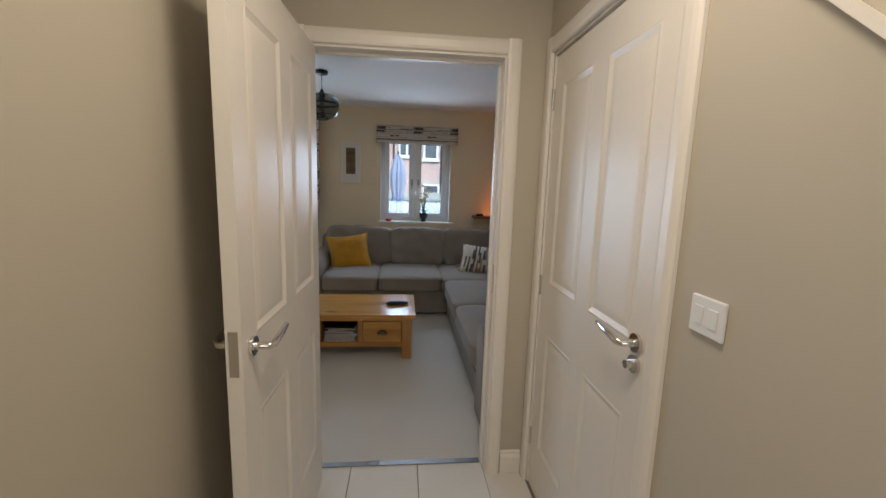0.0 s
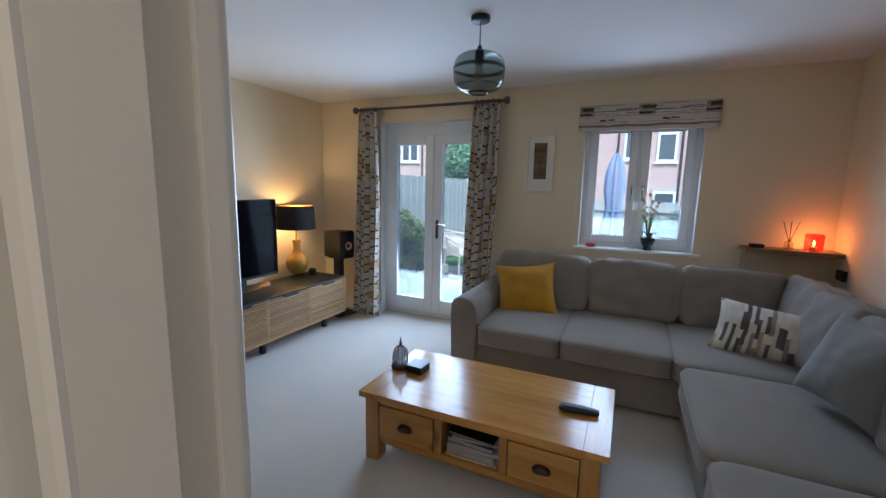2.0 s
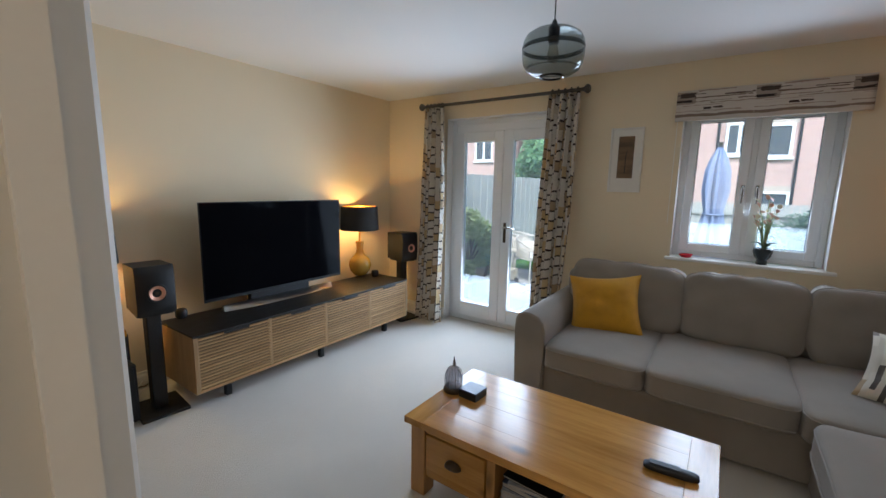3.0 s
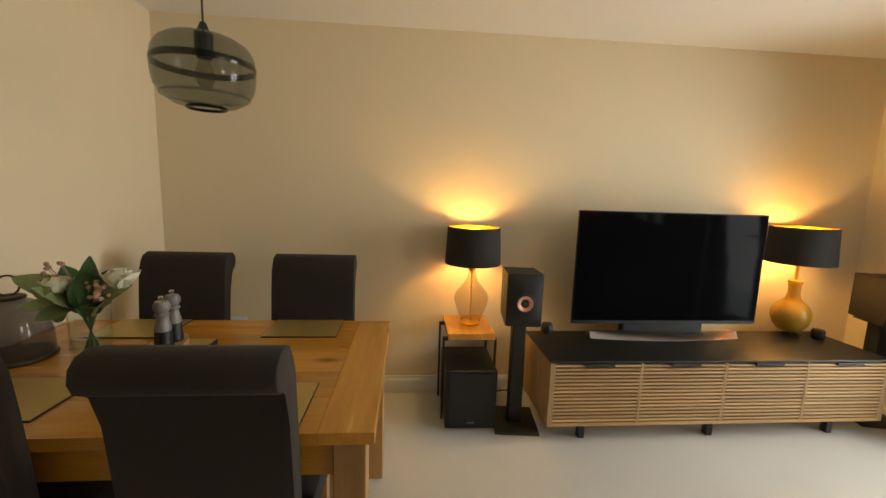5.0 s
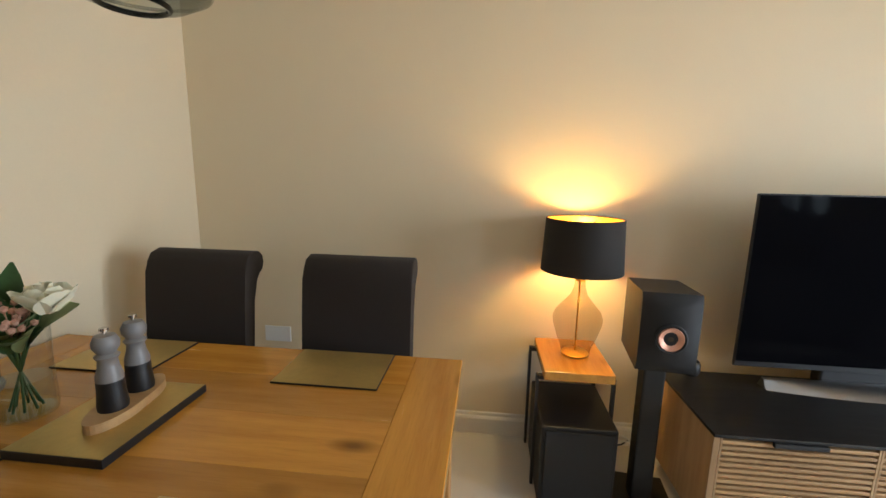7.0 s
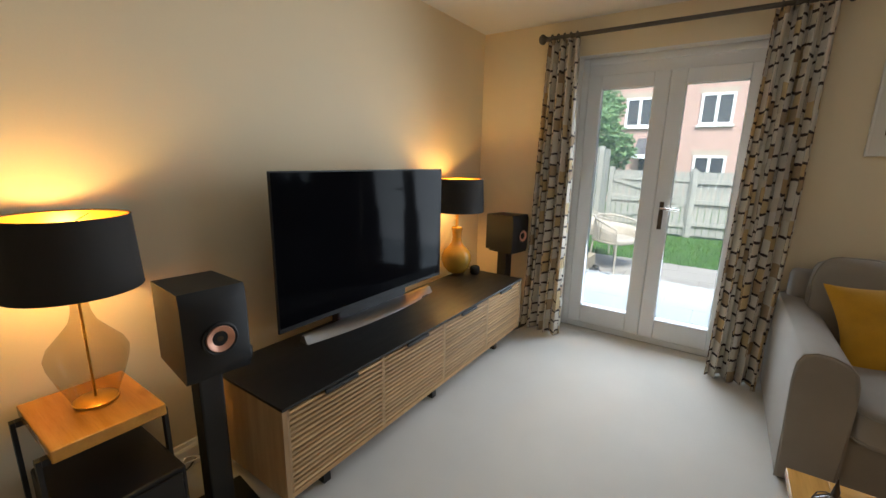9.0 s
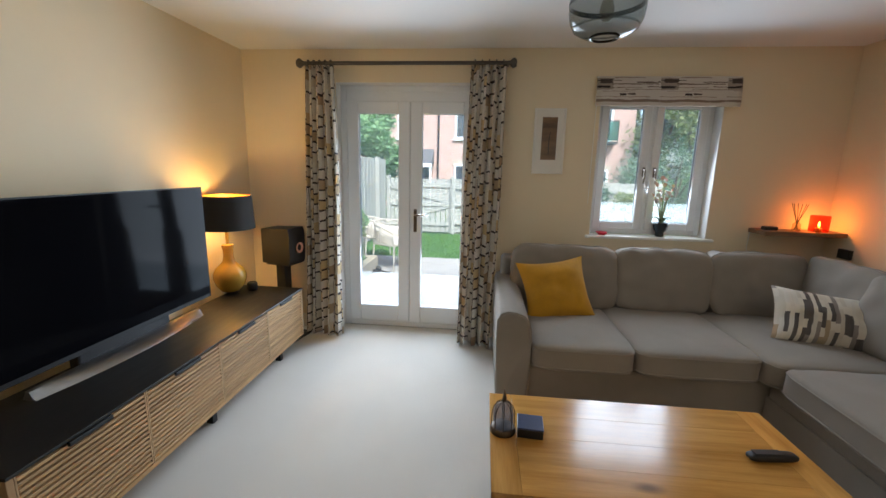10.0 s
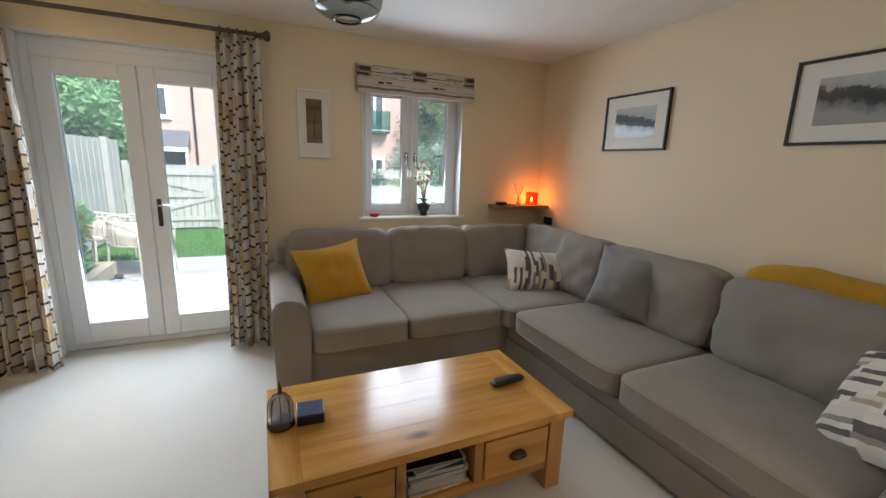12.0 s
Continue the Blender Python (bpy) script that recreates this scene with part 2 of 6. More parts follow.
def brickwork(name):
    m, nt, bsdf = nodes_of(name)
    v = coords(nt, (1, 1, 1), "UV")
    b = nt.nodes.new("ShaderNodeTexBrick")
    b.inputs["Scale"].default_value = 1.0
    b.inputs["Color1"].default_value = (0.54, 0.33, 0.28, 1)
    b.inputs["Color2"].default_value = (0.46, 0.27, 0.22, 1)
    b.inputs["Mortar"].default_value = (0.42, 0.36, 0.31, 1)
    b.inputs["Mortar Size"].default_value = 0.008
    b.inputs["Brick Width"].default_value, b.inputs["Row Height"].default_value = 0.225, 0.075
    link(nt, v, b.inputs["Vector"])
    st = noise_tex(nt, v, 0.9)
    link(nt, mix(nt, calc(nt, "MULTIPLY", st, 0.4), b.outputs["Color"], (0.56, 0.41, 0.36)), bsdf.inputs["Base Color"])
    bsdf.inputs["Roughness"].default_value = 0.85
    add_bump(nt, bsdf, b.outputs["Fac"], -0.3, 0.01)
    return m


M_WALL = surf("cream_wall_paint", (0.78, 0.655, 0.455), 0.75, var=0.03, coarse=1.2, fine=140, bump=0.06, depth=0.001)
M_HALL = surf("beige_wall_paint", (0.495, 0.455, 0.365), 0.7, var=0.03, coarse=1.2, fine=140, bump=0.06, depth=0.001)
M_CEIL = surf("white_ceiling_paint", (0.80, 0.78, 0.75), 0.85, var=0.02, coarse=1.0, fine=110, bump=0.08, depth=0.001)
M_GLOSS = surf("white_gloss_paint", (0.78, 0.74, 0.67), 0.35, var=0.03, coarse=2, fine=90, bump=0.04, depth=0.001)
M_UPVC = surf("white_plastic_frame", (0.80, 0.81, 0.82), 0.32, var=0.02, coarse=2, fine=60, bump=0.02, depth=0.0005)
M_CARPET = surf("pale_cut_pile_carpet", (0.61, 0.575, 0.51), 0.95, var=0.10, coarse=1.6, fine=420, bump=0.7, depth=0.005, sheen=0.3)
M_TILE = surf("glazed_floor_tile", (0.70, 0.68, 0.63), 0.18, var=0.05, coarse=4, fine=40, bump=0.02, depth=0.0005)
M_GROUT = surf("grey_grout", (0.22, 0.20, 0.18), 0.9)
M_OAK = wood("honey_oak_long_x", (0.44, 0.175, 0.022), (0.69, 0.335, 0.055), 0, 0.22)
M_OAKY = wood("honey_oak_long_y", (0.44, 0.175, 0.022), (0.69, 0.335, 0.055), 1, 0.22)
M_OAKZ = wood("honey_oak_upright", (0.34, 0.16, 0.05), (0.58, 0.32, 0.11), 2, 0.4)
M_SLAT = wood("pale_oak_slat", (0.36, 0.19, 0.07), (0.58, 0.37, 0.17), 1, 0.5, knots=False)
M_CABZ = wood("pale_oak_upright", (0.34, 0.20, 0.09), (0.56, 0.38, 0.20), 2, 0.5, knots=False)
M_PINE = wood("lacquered_pine_long_x", (0.33, 0.145, 0.024), (0.66, 0.35, 0.085), 0, 0.2, 0.8)
M_PINEY = wood("lacquered_pine_long_y", (0.33, 0.145, 0.024), (0.66, 0.35, 0.085), 1, 0.2, 0.8)
# same pine, darkened: the table's shaded front put into the uprights' colour
M_PINEZ_SHADED = wood("lacquered_pine_shaded_upright", (0.28, 0.125, 0.026), (0.54, 0.28, 0.08), 2, 0.35, 0.8)
for lacquered in (M_OAK, M_OAKY, M_PINE, M_PINEY):
    bs = lacquered.node_tree.nodes["Principled BSDF"]
    bs.inputs["Specular IOR Level"].default_value = 0.36
    bs.inputs["Coat Weight"].default_value, bs.inputs["Coat Roughness"].default_value = 0.24, 0.10
M_SHELF = wood("walnut_shelf", (0.15, 0.08, 0.04), (0.30, 0.18, 0.09), 0, 0.5, knots=False)
M_BLACKTOP = surf("black_stained_ash", (0.010, 0.009, 0.008), 0.42, var=0.3, coarse=4, fine=90, bump=0.25, stretch=(8, 1, 8))
# near-black brown that paints the shade inside the slatted cabinet
M_GAPSHADE = surf("slat_gap_shade", (0.05, 0.035, 0.022), 0.8)
M_SOFA = surf("grey_woven_upholstery", (0.258, 0.224, 0.188), 0.95, var=0.14, coarse=5, fine=520, bump=0.5, depth=0.002, sheen=0.12)
M_SOFAP = surf("grey_smooth_cushion", (0.235, 0.225, 0.215), 0.9, var=0.1, coarse=7, fine=400, bump=0.3, sheen=0.3)
M_MUSTARD = surf("mustard_velvet", (0.47, 0.235, 0.005), 0.85, var=0.25, coarse=9, fine=300, bump=0.3, sheen=0.1)
M_CHAIR = surf("charcoal_chair_fabric", (0.021, 0.014, 0.0105), 0.9, var=0.2, coarse=6, fine=480, bump=0.4, sheen=0.05)
M_BLACK = surf("matt_black_cabinet", (0.007, 0.007, 0.008), 0.5, var=0.2, coarse=3, fine=200, bump=0.1)
M_BLKMETAL = surf("black_powder_coat", (0.014, 0.014, 0.014), 0.5, metal=0.0, var=0.15, fine=300, bump=0.1)
M_SCREEN = surf("television_screen", (0.003, 0.003, 0.004), 0.05, var=0.05, coarse=1, fine=4, bump=0.0)
M_SCREEN.node_tree.nodes["Principled BSDF"].inputs["Specular IOR Level"].default_value = 0.03
M_SILVER = surf("brushed_aluminium", (0.32, 0.32, 0.32), 0.3, metal=1.0, var=0.06, fine=200, bump=0.08, stretch=(1, 0.1, 1))
M_CHROME = surf("polished_chrome", (0.72, 0.70, 0.68), 0.14, metal=1.0, var=0.03, bump=0.02)
M_PEWTER = surf("dark_pewter", (0.10, 0.075, 0.055), 0.42, metal=1.0, var=0.25, fine=120, bump=0.2)
M_COPPER = surf("copper_cone", (0.80, 0.42, 0.30), 0.35, metal=0.6, var=0.05)
M_SHADE = surf("dark_lampshade_fabric", (0.022, 0.018, 0.015), 0.85, var=0.15, fine=400, bump=0.3)
M_GOLD = surf("gold_shade_lining", (0.92, 0.55, 0.12), 0.30, metal=0.9, var=0.08, fine=60, bump=0.1)
M_GOLDMAT = surf("gold_leaf_placemat", (0.55, 0.40, 0.14), 0.4, metal=0.75, var=0.12, coarse=9, fine=80, bump=0.08)
M_CERAMIC = surf("mustard_glazed_ceramic", (0.50, 0.28, 0.035), 0.16, var=0.12, coarse=6, fine=40, bump=0.03)
M_SMOKE = clear_glass("smoked_glass", (0.58, 0.61, 0.60))
M_SMOKED = clear_glass("dark_smoked_band", (0.16, 0.175, 0.18))
M_CLOCHE = clear_glass("mauve_grey_glass", (0.52, 0.50, 0.52), body=0.08)
M_AMBERG = clear_glass("pale_champagne_glass", (0.80, 0.77, 0.69))
M_CLEAR = clear_glass("clear_glass", (0.93, 0.95, 0.94))
# body here puts the hazy glare of the bright garden into the panes
M_PANE = clear_glass("window_pane", (0.82, 0.85, 0.86), body=0.085)
M_RODM = surf("pewter_curtain_pole", (0.11, 0.095, 0.08), 0.42, metal=0.7, var=0.15, fine=80)
M_WHITE = surf("white_card", (0.80, 0.79, 0.76), 0.7, var=0.02)
M_RED = surf("red_glazed_dish", (0.60, 0.03, 0.05), 0.25, var=0.08)
M_POT = surf("dark_glazed_pot", (0.018, 0.025, 0.028), 0.15, var=0.2)
M_LEAF = surf("green_leaf", (0.05, 0.12, 0.035), 0.55, var=0.35, coarse=14, fine=60)
M_LEAF2 = surf("grey_green_leaf", (0.24, 0.30, 0.13), 0.6, var=0.25, coarse=14, fine=60)
M_PETAL = surf("cream_petal", (0.82, 0.79, 0.60), 0.6, var=0.08, coarse=20)
M_BERRY = surf("brown_berry", (0.46, 0.25, 0.17), 0.5, var=0.25)
M_CURTAIN = bark_cloth("birch_print_curtain", 0.076, 0.084, [(0.74, 0.68, 0.58), (0.78, 0.73, 0.64), (0.64, 0.46, 0.22), (0.74, 0.65, 0.50), (0.44, 0.30, 0.16), (0.78, 0.72, 0.63), (0.68, 0.60, 0.48), (0.76, 0.70, 0.60)], (0.045, 0.030, 0.026), 0.18, line=0.05, jag=0.032, thin=0.2)
M_BLIND = blind_cloth("bark_print_blind")
M_STRIPE = bark_cloth("brushstroke_cushion", 0.022, 0.19, [(0.66, 0.60, 0.50), (0.05, 0.04, 0.04), (0.64, 0.58, 0.47), (0.40, 0.29, 0.17), (0.06, 0.05, 0.05), (0.66, 0.60, 0.50), (0.25, 0.21, 0.19), (0.68, 0.63, 0.54), (0.62, 0.55, 0.44)], (0.66, 0.60, 0.50), 0.3, jag=0.016)
M_BRICK = brickwork("red_brickwork")


# ---- mesh helpers ----
def part(name, bm, material, parent=None, label="", smooth=False):
    """Links a bmesh as one mesh object under a thing or a part."""
    me = bpy.data.meshes.new(name)
    bmesh.ops.recalc_face_normals(bm, faces=bm.faces)
    bm.to_mesh(me)
    bm.free()
    me.materials.append(material)
    if smooth:
        for p in me.polygons:
            p.use_smooth = True
        me.set_sharp_from_angle(angle=radians(40))
    ob = new(name, me)
    if parent is not None:
        ob.parent = parent
    if label:
        ob["label"] = label
    return ob


def shared(name, mesh, parent, m):
    """One more piece on a mesh that it shares."""
    ob = new(name, mesh)
    ob.parent = parent
    ob.matrix_basis = m
    return ob


def thing(name, m, label, category, group="", kind=""):
    ob = new(name)
    ob.empty_display_size = 0.1
    ob.matrix_basis = m
    return tagged(ob, label, category, group, kind)


def box(x0, x1, y0, y1, z0, z1, bevel=0.0, seg=2, bm=None):
    bm = bm or bmesh.new()
    made = bmesh.ops.create_cube(bm, size=1.0)["verts"]
    for v in made:
        v.co = Vector(((x0 + x1) / 2 + v.co.x * (x1 - x0), (y0 + y1) / 2 + v.co.y * (y1 - y0), (z0 + z1) / 2 + v.co.z * (z1 - z0)))
    if bevel:
        edges = list({e for v in made for e in v.link_edges})
        bmesh.ops.bevel(bm, geom=edges, offset=bevel, segments=seg, profile=0.5, affect="EDGES")
    return bm


def lathe(profile, seg=32, bm=None, at=(0, 0, 0)):
    """Turns a profile of (radius, height) round the upright axis."""
    bm = bm or bmesh.new()
    rings = []
    for r, z in profile:
        if r < 1e-5:
            rings.append([bm.verts.new((at[0], at[1], at[2] + z))])
        else:
            rings.append([bm.verts.new((at[0] + r * math.cos(2 * math.pi * i / seg), at[1] + r * math.sin(2 * math.pi * i / seg), at[2] + z)) for i in range(seg)])
    for a, b in zip(rings, rings[1:]):
        for i in range(seg):
            j = (i + 1) % seg
            if len(a) == 1 and len(b) > 1:
                bm.faces.new((a[0], b[j], b[i]))
            elif len(b) == 1 and len(a) > 1:
                bm.faces.new((a[i], a[j], b[0]))
            elif len(a) > 1:
                bm.faces.new((a[i], a[j], b[j], b[i]))
    return bm


def tube(points, r, seg=10, bm=None, ends=True):
    """A rod of one radius, or of one for each point, along the points."""
    bm = bm or bmesh.new()
    pts = [Vector(p) for p in points]
    rad = r if isinstance(r, (list, tuple)) else [r] * len(pts)
    rings, side = [], None
    for i, p in enumerate(pts):
        d = (pts[min(i + 1, len(pts) - 1)] - pts[max(i - 1, 0)]).normalized()
        if side is None:
            side = d.orthogonal().normalized()
        side = (side - d * side.dot(d)).normalized()
        up = d.cross(side)
        rings.append([bm.verts.new(p + rad[i] * (math.cos(2 * math.pi * k / seg) * side + math.sin(2 * math.pi * k / seg) * up)) for k in range(seg)])
    for a, b in zip(rings, rings[1:]):
        for k in range(seg):
            bm.faces.new((a[k], a[(k + 1) % seg], b[(k + 1) % seg], b[k]))
    if ends:
        bm.faces.new(rings[0][::-1])
        bm.faces.new(rings[-1])
    return bm


def extruded(outline, axis, lo, hi, bm=None):
    """A prism: the outline of (a, b) pairs lies across the axis."""
    bm = bm or bmesh.new()

    def place(a, b, c):
        return {"x": (c, a, b), "y": (a, c, b), "z": (a, b, c)}[axis]
    low, high = [bm.verts.new(place(a, b, lo)) for a, b in outline], [bm.verts.new(place(a, b, hi)) for a, b in outline]
    n = len(outline)
    bm.faces.new(low[::-1])
    bm.faces.new(high)
    for i in range(n):
        bm.faces.new((low[i], low[(i + 1) % n], high[(i + 1) % n], high[i]))
    return bm


def cushion(sx, sy, sz, puff=0.25, pinch=0.0, cuts=9, seed=0, uv=False, crumple=0.006, square=5.0):
    """A stuffed cushion about its centre: sx by sy by sz, with soft edges; puff bulges its broad faces, pinch draws the corners out."""
    bm = bmesh.new()
    bmesh.ops.create_cube(bm, size=2.0)
    bmesh.ops.subdivide_edges(bm, edges=bm.edges[:], cuts=cuts, use_grid_fill=True)
    rng = Vector((seed * 3.1, seed * 1.7, seed * 0.9))
    lay = bm.loops.layers.uv.new("UVMap") if uv else None
    if lay:
        for f in bm.faces:
            for lp in f.loops:
                lp[lay].uv = ((lp.vert.co.x + 1) * sx / 2 + seed, (lp.vert.co.y + 1) * sy / 2)
    for v in bm.verts:
        x, y, z = v.co
        k = (abs(x) ** square + abs(y) ** square + abs(z) ** square) ** (1 / square)
        x, y, z = x / k, y / k, z / k
        edge = max(abs(x), abs(y))
        thick = 1.0 - pinch * edge ** 3 + puff * (1 - x * x) * (1 - y * y)
        p = Vector((x * sx / 2, y * sy / 2, z * sz / 2 * thick))
        if pinch:
            p.x *= 1 - 0.06 * (1 - y * y)
            p.y *= 1 - 0.06 * (1 - x * x)
        p += crumple * noise.noise_vector(p * 9 + rng)
        v.co = p
    return bm


def wall_with_hole(name, axis, lo, hi, thick0, thick1, z1, hole, material, label):
    """A wall along an axis with one opening (a0, a1, z0, z1) cut right through it."""
    bm = bmesh.new()
    a0, a1, h0, h1 = hole

    def slab(s0, s1, zz0, zz1):
        if s1 - s0 < 1e-4 or zz1 - zz0 < 1e-4:
            return
        if axis == "x":
            box(s0, s1, thick0, thick1, zz0, zz1, bm=bm)
        else:
            box(thick0, thick1, s0, s1, zz0, zz1, bm=bm)
    slab(lo, a0, 0, z1)
    slab(a1, hi, 0, z1)
    slab(a0, a1, h1, z1)
    slab(a0, a1, 0, h0)
    return tagged(part(name, bm, material), label, "wall", kind="structure")


def structure(name, bm, material, label, category):
    return tagged(part(name, bm, material), label, category, kind="structure")


# ---- the shell ----
W, H = 4.73, 2.385
YD, YH, YC = -3.49, -3.60, -4.825   # room face and hall face of the door wall, clock wall
XH, XR = 2.68, 3.865                # hall's side walls
DX0, DX1 = 2.83, 3.668              # inner door opening

structure("floor", box(-0.1, W + 0.1, YC - 0.1, 0.34, -0.2, -0.004), M_GROUT, "concrete slab under the carpet", "floor")
structure("carpet", box(0, W, YD - 0.02, 0.10, -0.003, 0.0), M_CARPET, "pale beige cut-pile carpet across the living room", "carpet")
structure("carpet_dining", box(0, XH - 0.1, YC, YD - 0.02, -0.003, 0.0), M_CARPET, "pale beige carpet under the dining table", "carpet")
structure("ceiling", box(-0.1, W + 0.1, YC - 0.1, 0.3, H, H + 0.15), M_CEIL, "matt white plaster ceiling of the living room", "ceiling")
structure("ceiling_hall", box(XH - 0.1, XR + 0.1, -7.5, YC - 0.1, H, H + 0.15), M_CEIL, "matt white plaster ceiling of the hall", "ceiling")
structure("wall_west", box(-0.12, 0, YC - 0.12, 0.3, -0.1, H), M_WALL, "cream painted wall behind the television", "wall")
structure("wall_east", box(W, W + 0.12, YH, 0.3, -0.1, H), M_WALL, "cream painted wall behind the long sofa side", "wall")
structure("wall_clock", box(0, XH - 0.1, YC - 0.12, YC, -0.1, H), M_WALL, "cream painted wall that carries the clock", "wall")
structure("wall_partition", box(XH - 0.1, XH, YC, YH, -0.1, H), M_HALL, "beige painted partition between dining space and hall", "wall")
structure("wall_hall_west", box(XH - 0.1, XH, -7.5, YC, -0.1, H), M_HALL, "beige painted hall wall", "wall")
# end wall added out of view, closing the hall behind the walk
structure("wall_hall_south", box(XH - 0.1, XR + 0.1, -7.6, -7.5, -0.1, H), M_HALL, "beige end wall added out of view to close the hall", "wall")

# back wall with the patio doors and the window
FD = (0.805, 2.02, 0.0, 2.13)
WN = (2.93, 3.845, 0.945, 2.06)
bm = bmesh.new()
for s in ((0, FD[0], 0, H), (FD[1], WN[0], 0, H), (WN[1], W, 0, H), (FD[0], FD[1], FD[3], H), (WN[0], WN[1], 0, WN[2] - 0.025), (WN[0], WN[1], WN[3], H)):
    box(s[0], s[1], 0, 0.3, s[2], s[3], bm=bm)
structure("wall_north", bm, M_WALL, "cream painted outer wall with patio doors and window", "wall")
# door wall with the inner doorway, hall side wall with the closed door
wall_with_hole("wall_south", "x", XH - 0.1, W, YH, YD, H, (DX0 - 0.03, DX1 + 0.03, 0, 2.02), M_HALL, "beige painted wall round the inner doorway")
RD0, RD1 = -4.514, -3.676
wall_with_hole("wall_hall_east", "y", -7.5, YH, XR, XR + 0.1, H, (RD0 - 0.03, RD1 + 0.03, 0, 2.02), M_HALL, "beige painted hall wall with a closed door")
# unseen wall added to close off the space behind the shut door
structure("wall_door_backing", box(XR + 0.5, XR + 0.55, -5.0, YH, 0, H), M_HALL, "plain unseen wall added behind the closed hall door", "wall")

# hall floor tiles and threshold strip
hall = structure("floor_hall", box(XH, XR, -7.5, YD - 0.03, -0.02, -0.006), M_GROUT, "pale tiled hall floor with grey joints", "floor")
TS = 0.336
tile_bm = box(-TS / 2 + 0.002, TS / 2 - 0.002, -TS / 2 + 0.002, TS / 2 - 0.002, -0.0055, 0.0, 0.0012, 1)
tile_me = None
for i in range(-1, 3):
    for j in range(12):
        xc, yc = 2.994 + TS * (i + 0.5), -3.525 - TS * (j + 0.5)
        x0, x1 = max(xc - TS / 2, XH + 0.002), min(xc + TS / 2, XR - 0.002)
        if x1 - x0 < 0.02:
            continue
        if x1 - x0 > TS - 0.001:
            if tile_me is None:
                o = part("tile", tile_bm, M_TILE, hall)
                tile_me = o.data
                o.location = (xc, yc, 0)
            else:
                shared("tile", tile_me, hall, Matrix.Translation((xc, yc, 0)))
        else:
            part("tile", box(x0, x1 - 0.002, yc - TS / 2 + 0.002, yc + TS / 2 - 0.002, -0.0055, 0.0, 0.0012, 1), M_TILE, hall)


def skirting(name, axis, lo, hi, at, side, mat=M_GLOSS):
    """A skirting board with a moulded top along a wall face."""
    prof = [(0, 0), (0.016, 0), (0.016, 0.085), (0.012, 0.095), (0.007, 0.10), (0.006, 0.115), (0, 0.12)]
    pts = [(at + side * (a + 0.0015), z + 0.001) for a, z in prof]
    bm = extruded(pts, axis, lo, hi)
    return structure(name, bm, mat, "white moulded skirting board along the wall", "skirting")


skirting("baseboard_west", "y", YC, 0, 0, 1)
skirting("baseboard_east", "y", YD, 0, W, -1)
skirting("baseboard_clock", "x", 0.02, XH - 0.12, YC, 1)
skirting("baseboard_north_a", "x", 0.02, FD[0] - 0.002, 0, -1)
skirting("baseboard_north_b", "x", FD[1] + 0.002, W - 0.02, 0, -1)
skirting("baseboard_south", "x", DX1 + 0.10, W - 0.02, YD, 1)
skirting("baseboard_hall_west", "y", -7.5, YH, XH, 1)
skirting("baseboard_hall_north", "x", DX1 + 0.075, XR - 0.02, YH, -1)
skirting("baseboard_hall_east", "y", -7.5, RD0 - 0.1, XR, -1)


# ---- doors ----
ARCH = [(0, 0), (0.010, 0.0), (0.015, 0.004), (0.018, 0.014), (0.019, 0.042), (0.016, 0.056), (0.010, 0.064), (0, 0.065)]


def architrave(parent, a0, a1, top, axis, face, side):
    """Moulded casing round an opening, on a wall face."""
    for lo_edge, sgn in ((a0, -1), (a1, 1)):
        bm = bmesh.new()
        prof = [(face + side * (d + 0.001), lo_edge + sgn * w) for d, w in ARCH]
        pts = [(q, p) for p, q in prof] if axis == "x" else prof
        extruded(pts, "z", 0.0, top + 0.065, bm)
        part("casing_upright", bm, M_GLOSS, parent)
    bm = bmesh.new()
    prof = [(face + side * (d + 0.001), top + w) for d, w in ARCH]
    extruded(prof, axis, a0 + 0.0005, a1 - 0.0005, bm)
    part("casing_head", bm, M_GLOSS, parent)


def door_leaf(parent, width, height=1.98, thick=0.04):
    """A moulded four-panel leaf; hinge edge at the origin, along +x, faces at y = 0 and y = thick."""
    bm = bmesh.new()
    box(0, width, 0.006, thick - 0.006, 0.004, height, bm=bm)
    st, mid = 0.095, 0.10
    cols = [(st, (width - mid) / 2), ((width + mid) / 2, width - st)]
    rows = [(0.24, 0.80), (1.02, height - 0.12)]
    xs = [0, cols[0][0], cols[0][1], cols[1][0], cols[1][1], width]
    for y0, y1 in ((0.0, 0.006), (thick - 0.006, thick)):
        for a, b in ((xs[0], xs[1]), (xs[2], xs[3]), (xs[4], xs[5])):
            box(a, b, y0, y1, 0.004, height, bm=bm)
        for z0, z1 in ((0.004, rows[0][0]), (rows[0][1], rows[1][0]), (rows[1][1], height)):
            for a, b in ((xs[1], xs[2]), (xs[3], xs[4])):
                box(a, b, y0, y1, z0, z1, bm=bm)
    leaf = part("leaf", bm, M_GLOSS, parent, "white moulded four-panel leaf")
    for y, out in ((0.006, -1), (thick - 0.006, 1)):
        for a, b in cols:
            for z0, z1 in rows:
                bm = bmesh.new()
                rings = []
                for ins, dep in ((0, 0.0055), (0.008, 0.0075), (0.016, 0.004), (0.026, 0.001), (0.045, 0.0035), (0.055, 0.004)):
                    yy = y + out * dep
                    rings.append([bm.verts.new(c) for c in ((a + ins, yy, z0 + ins), (b - ins, yy, z0 + ins), (b - ins, yy, z1 - ins), (a + ins, yy, z1 - ins))])
                for r0, r1 in zip(rings, rings[1:]):
                    for i in range(4):
                        bm.faces.new((r0[i], r0[(i + 1) % 4], r1[(i + 1) % 4], r1[i]))
                bm.faces.new(rings[-1])
                part("panel", bm, M_GLOSS, leaf)
    return leaf


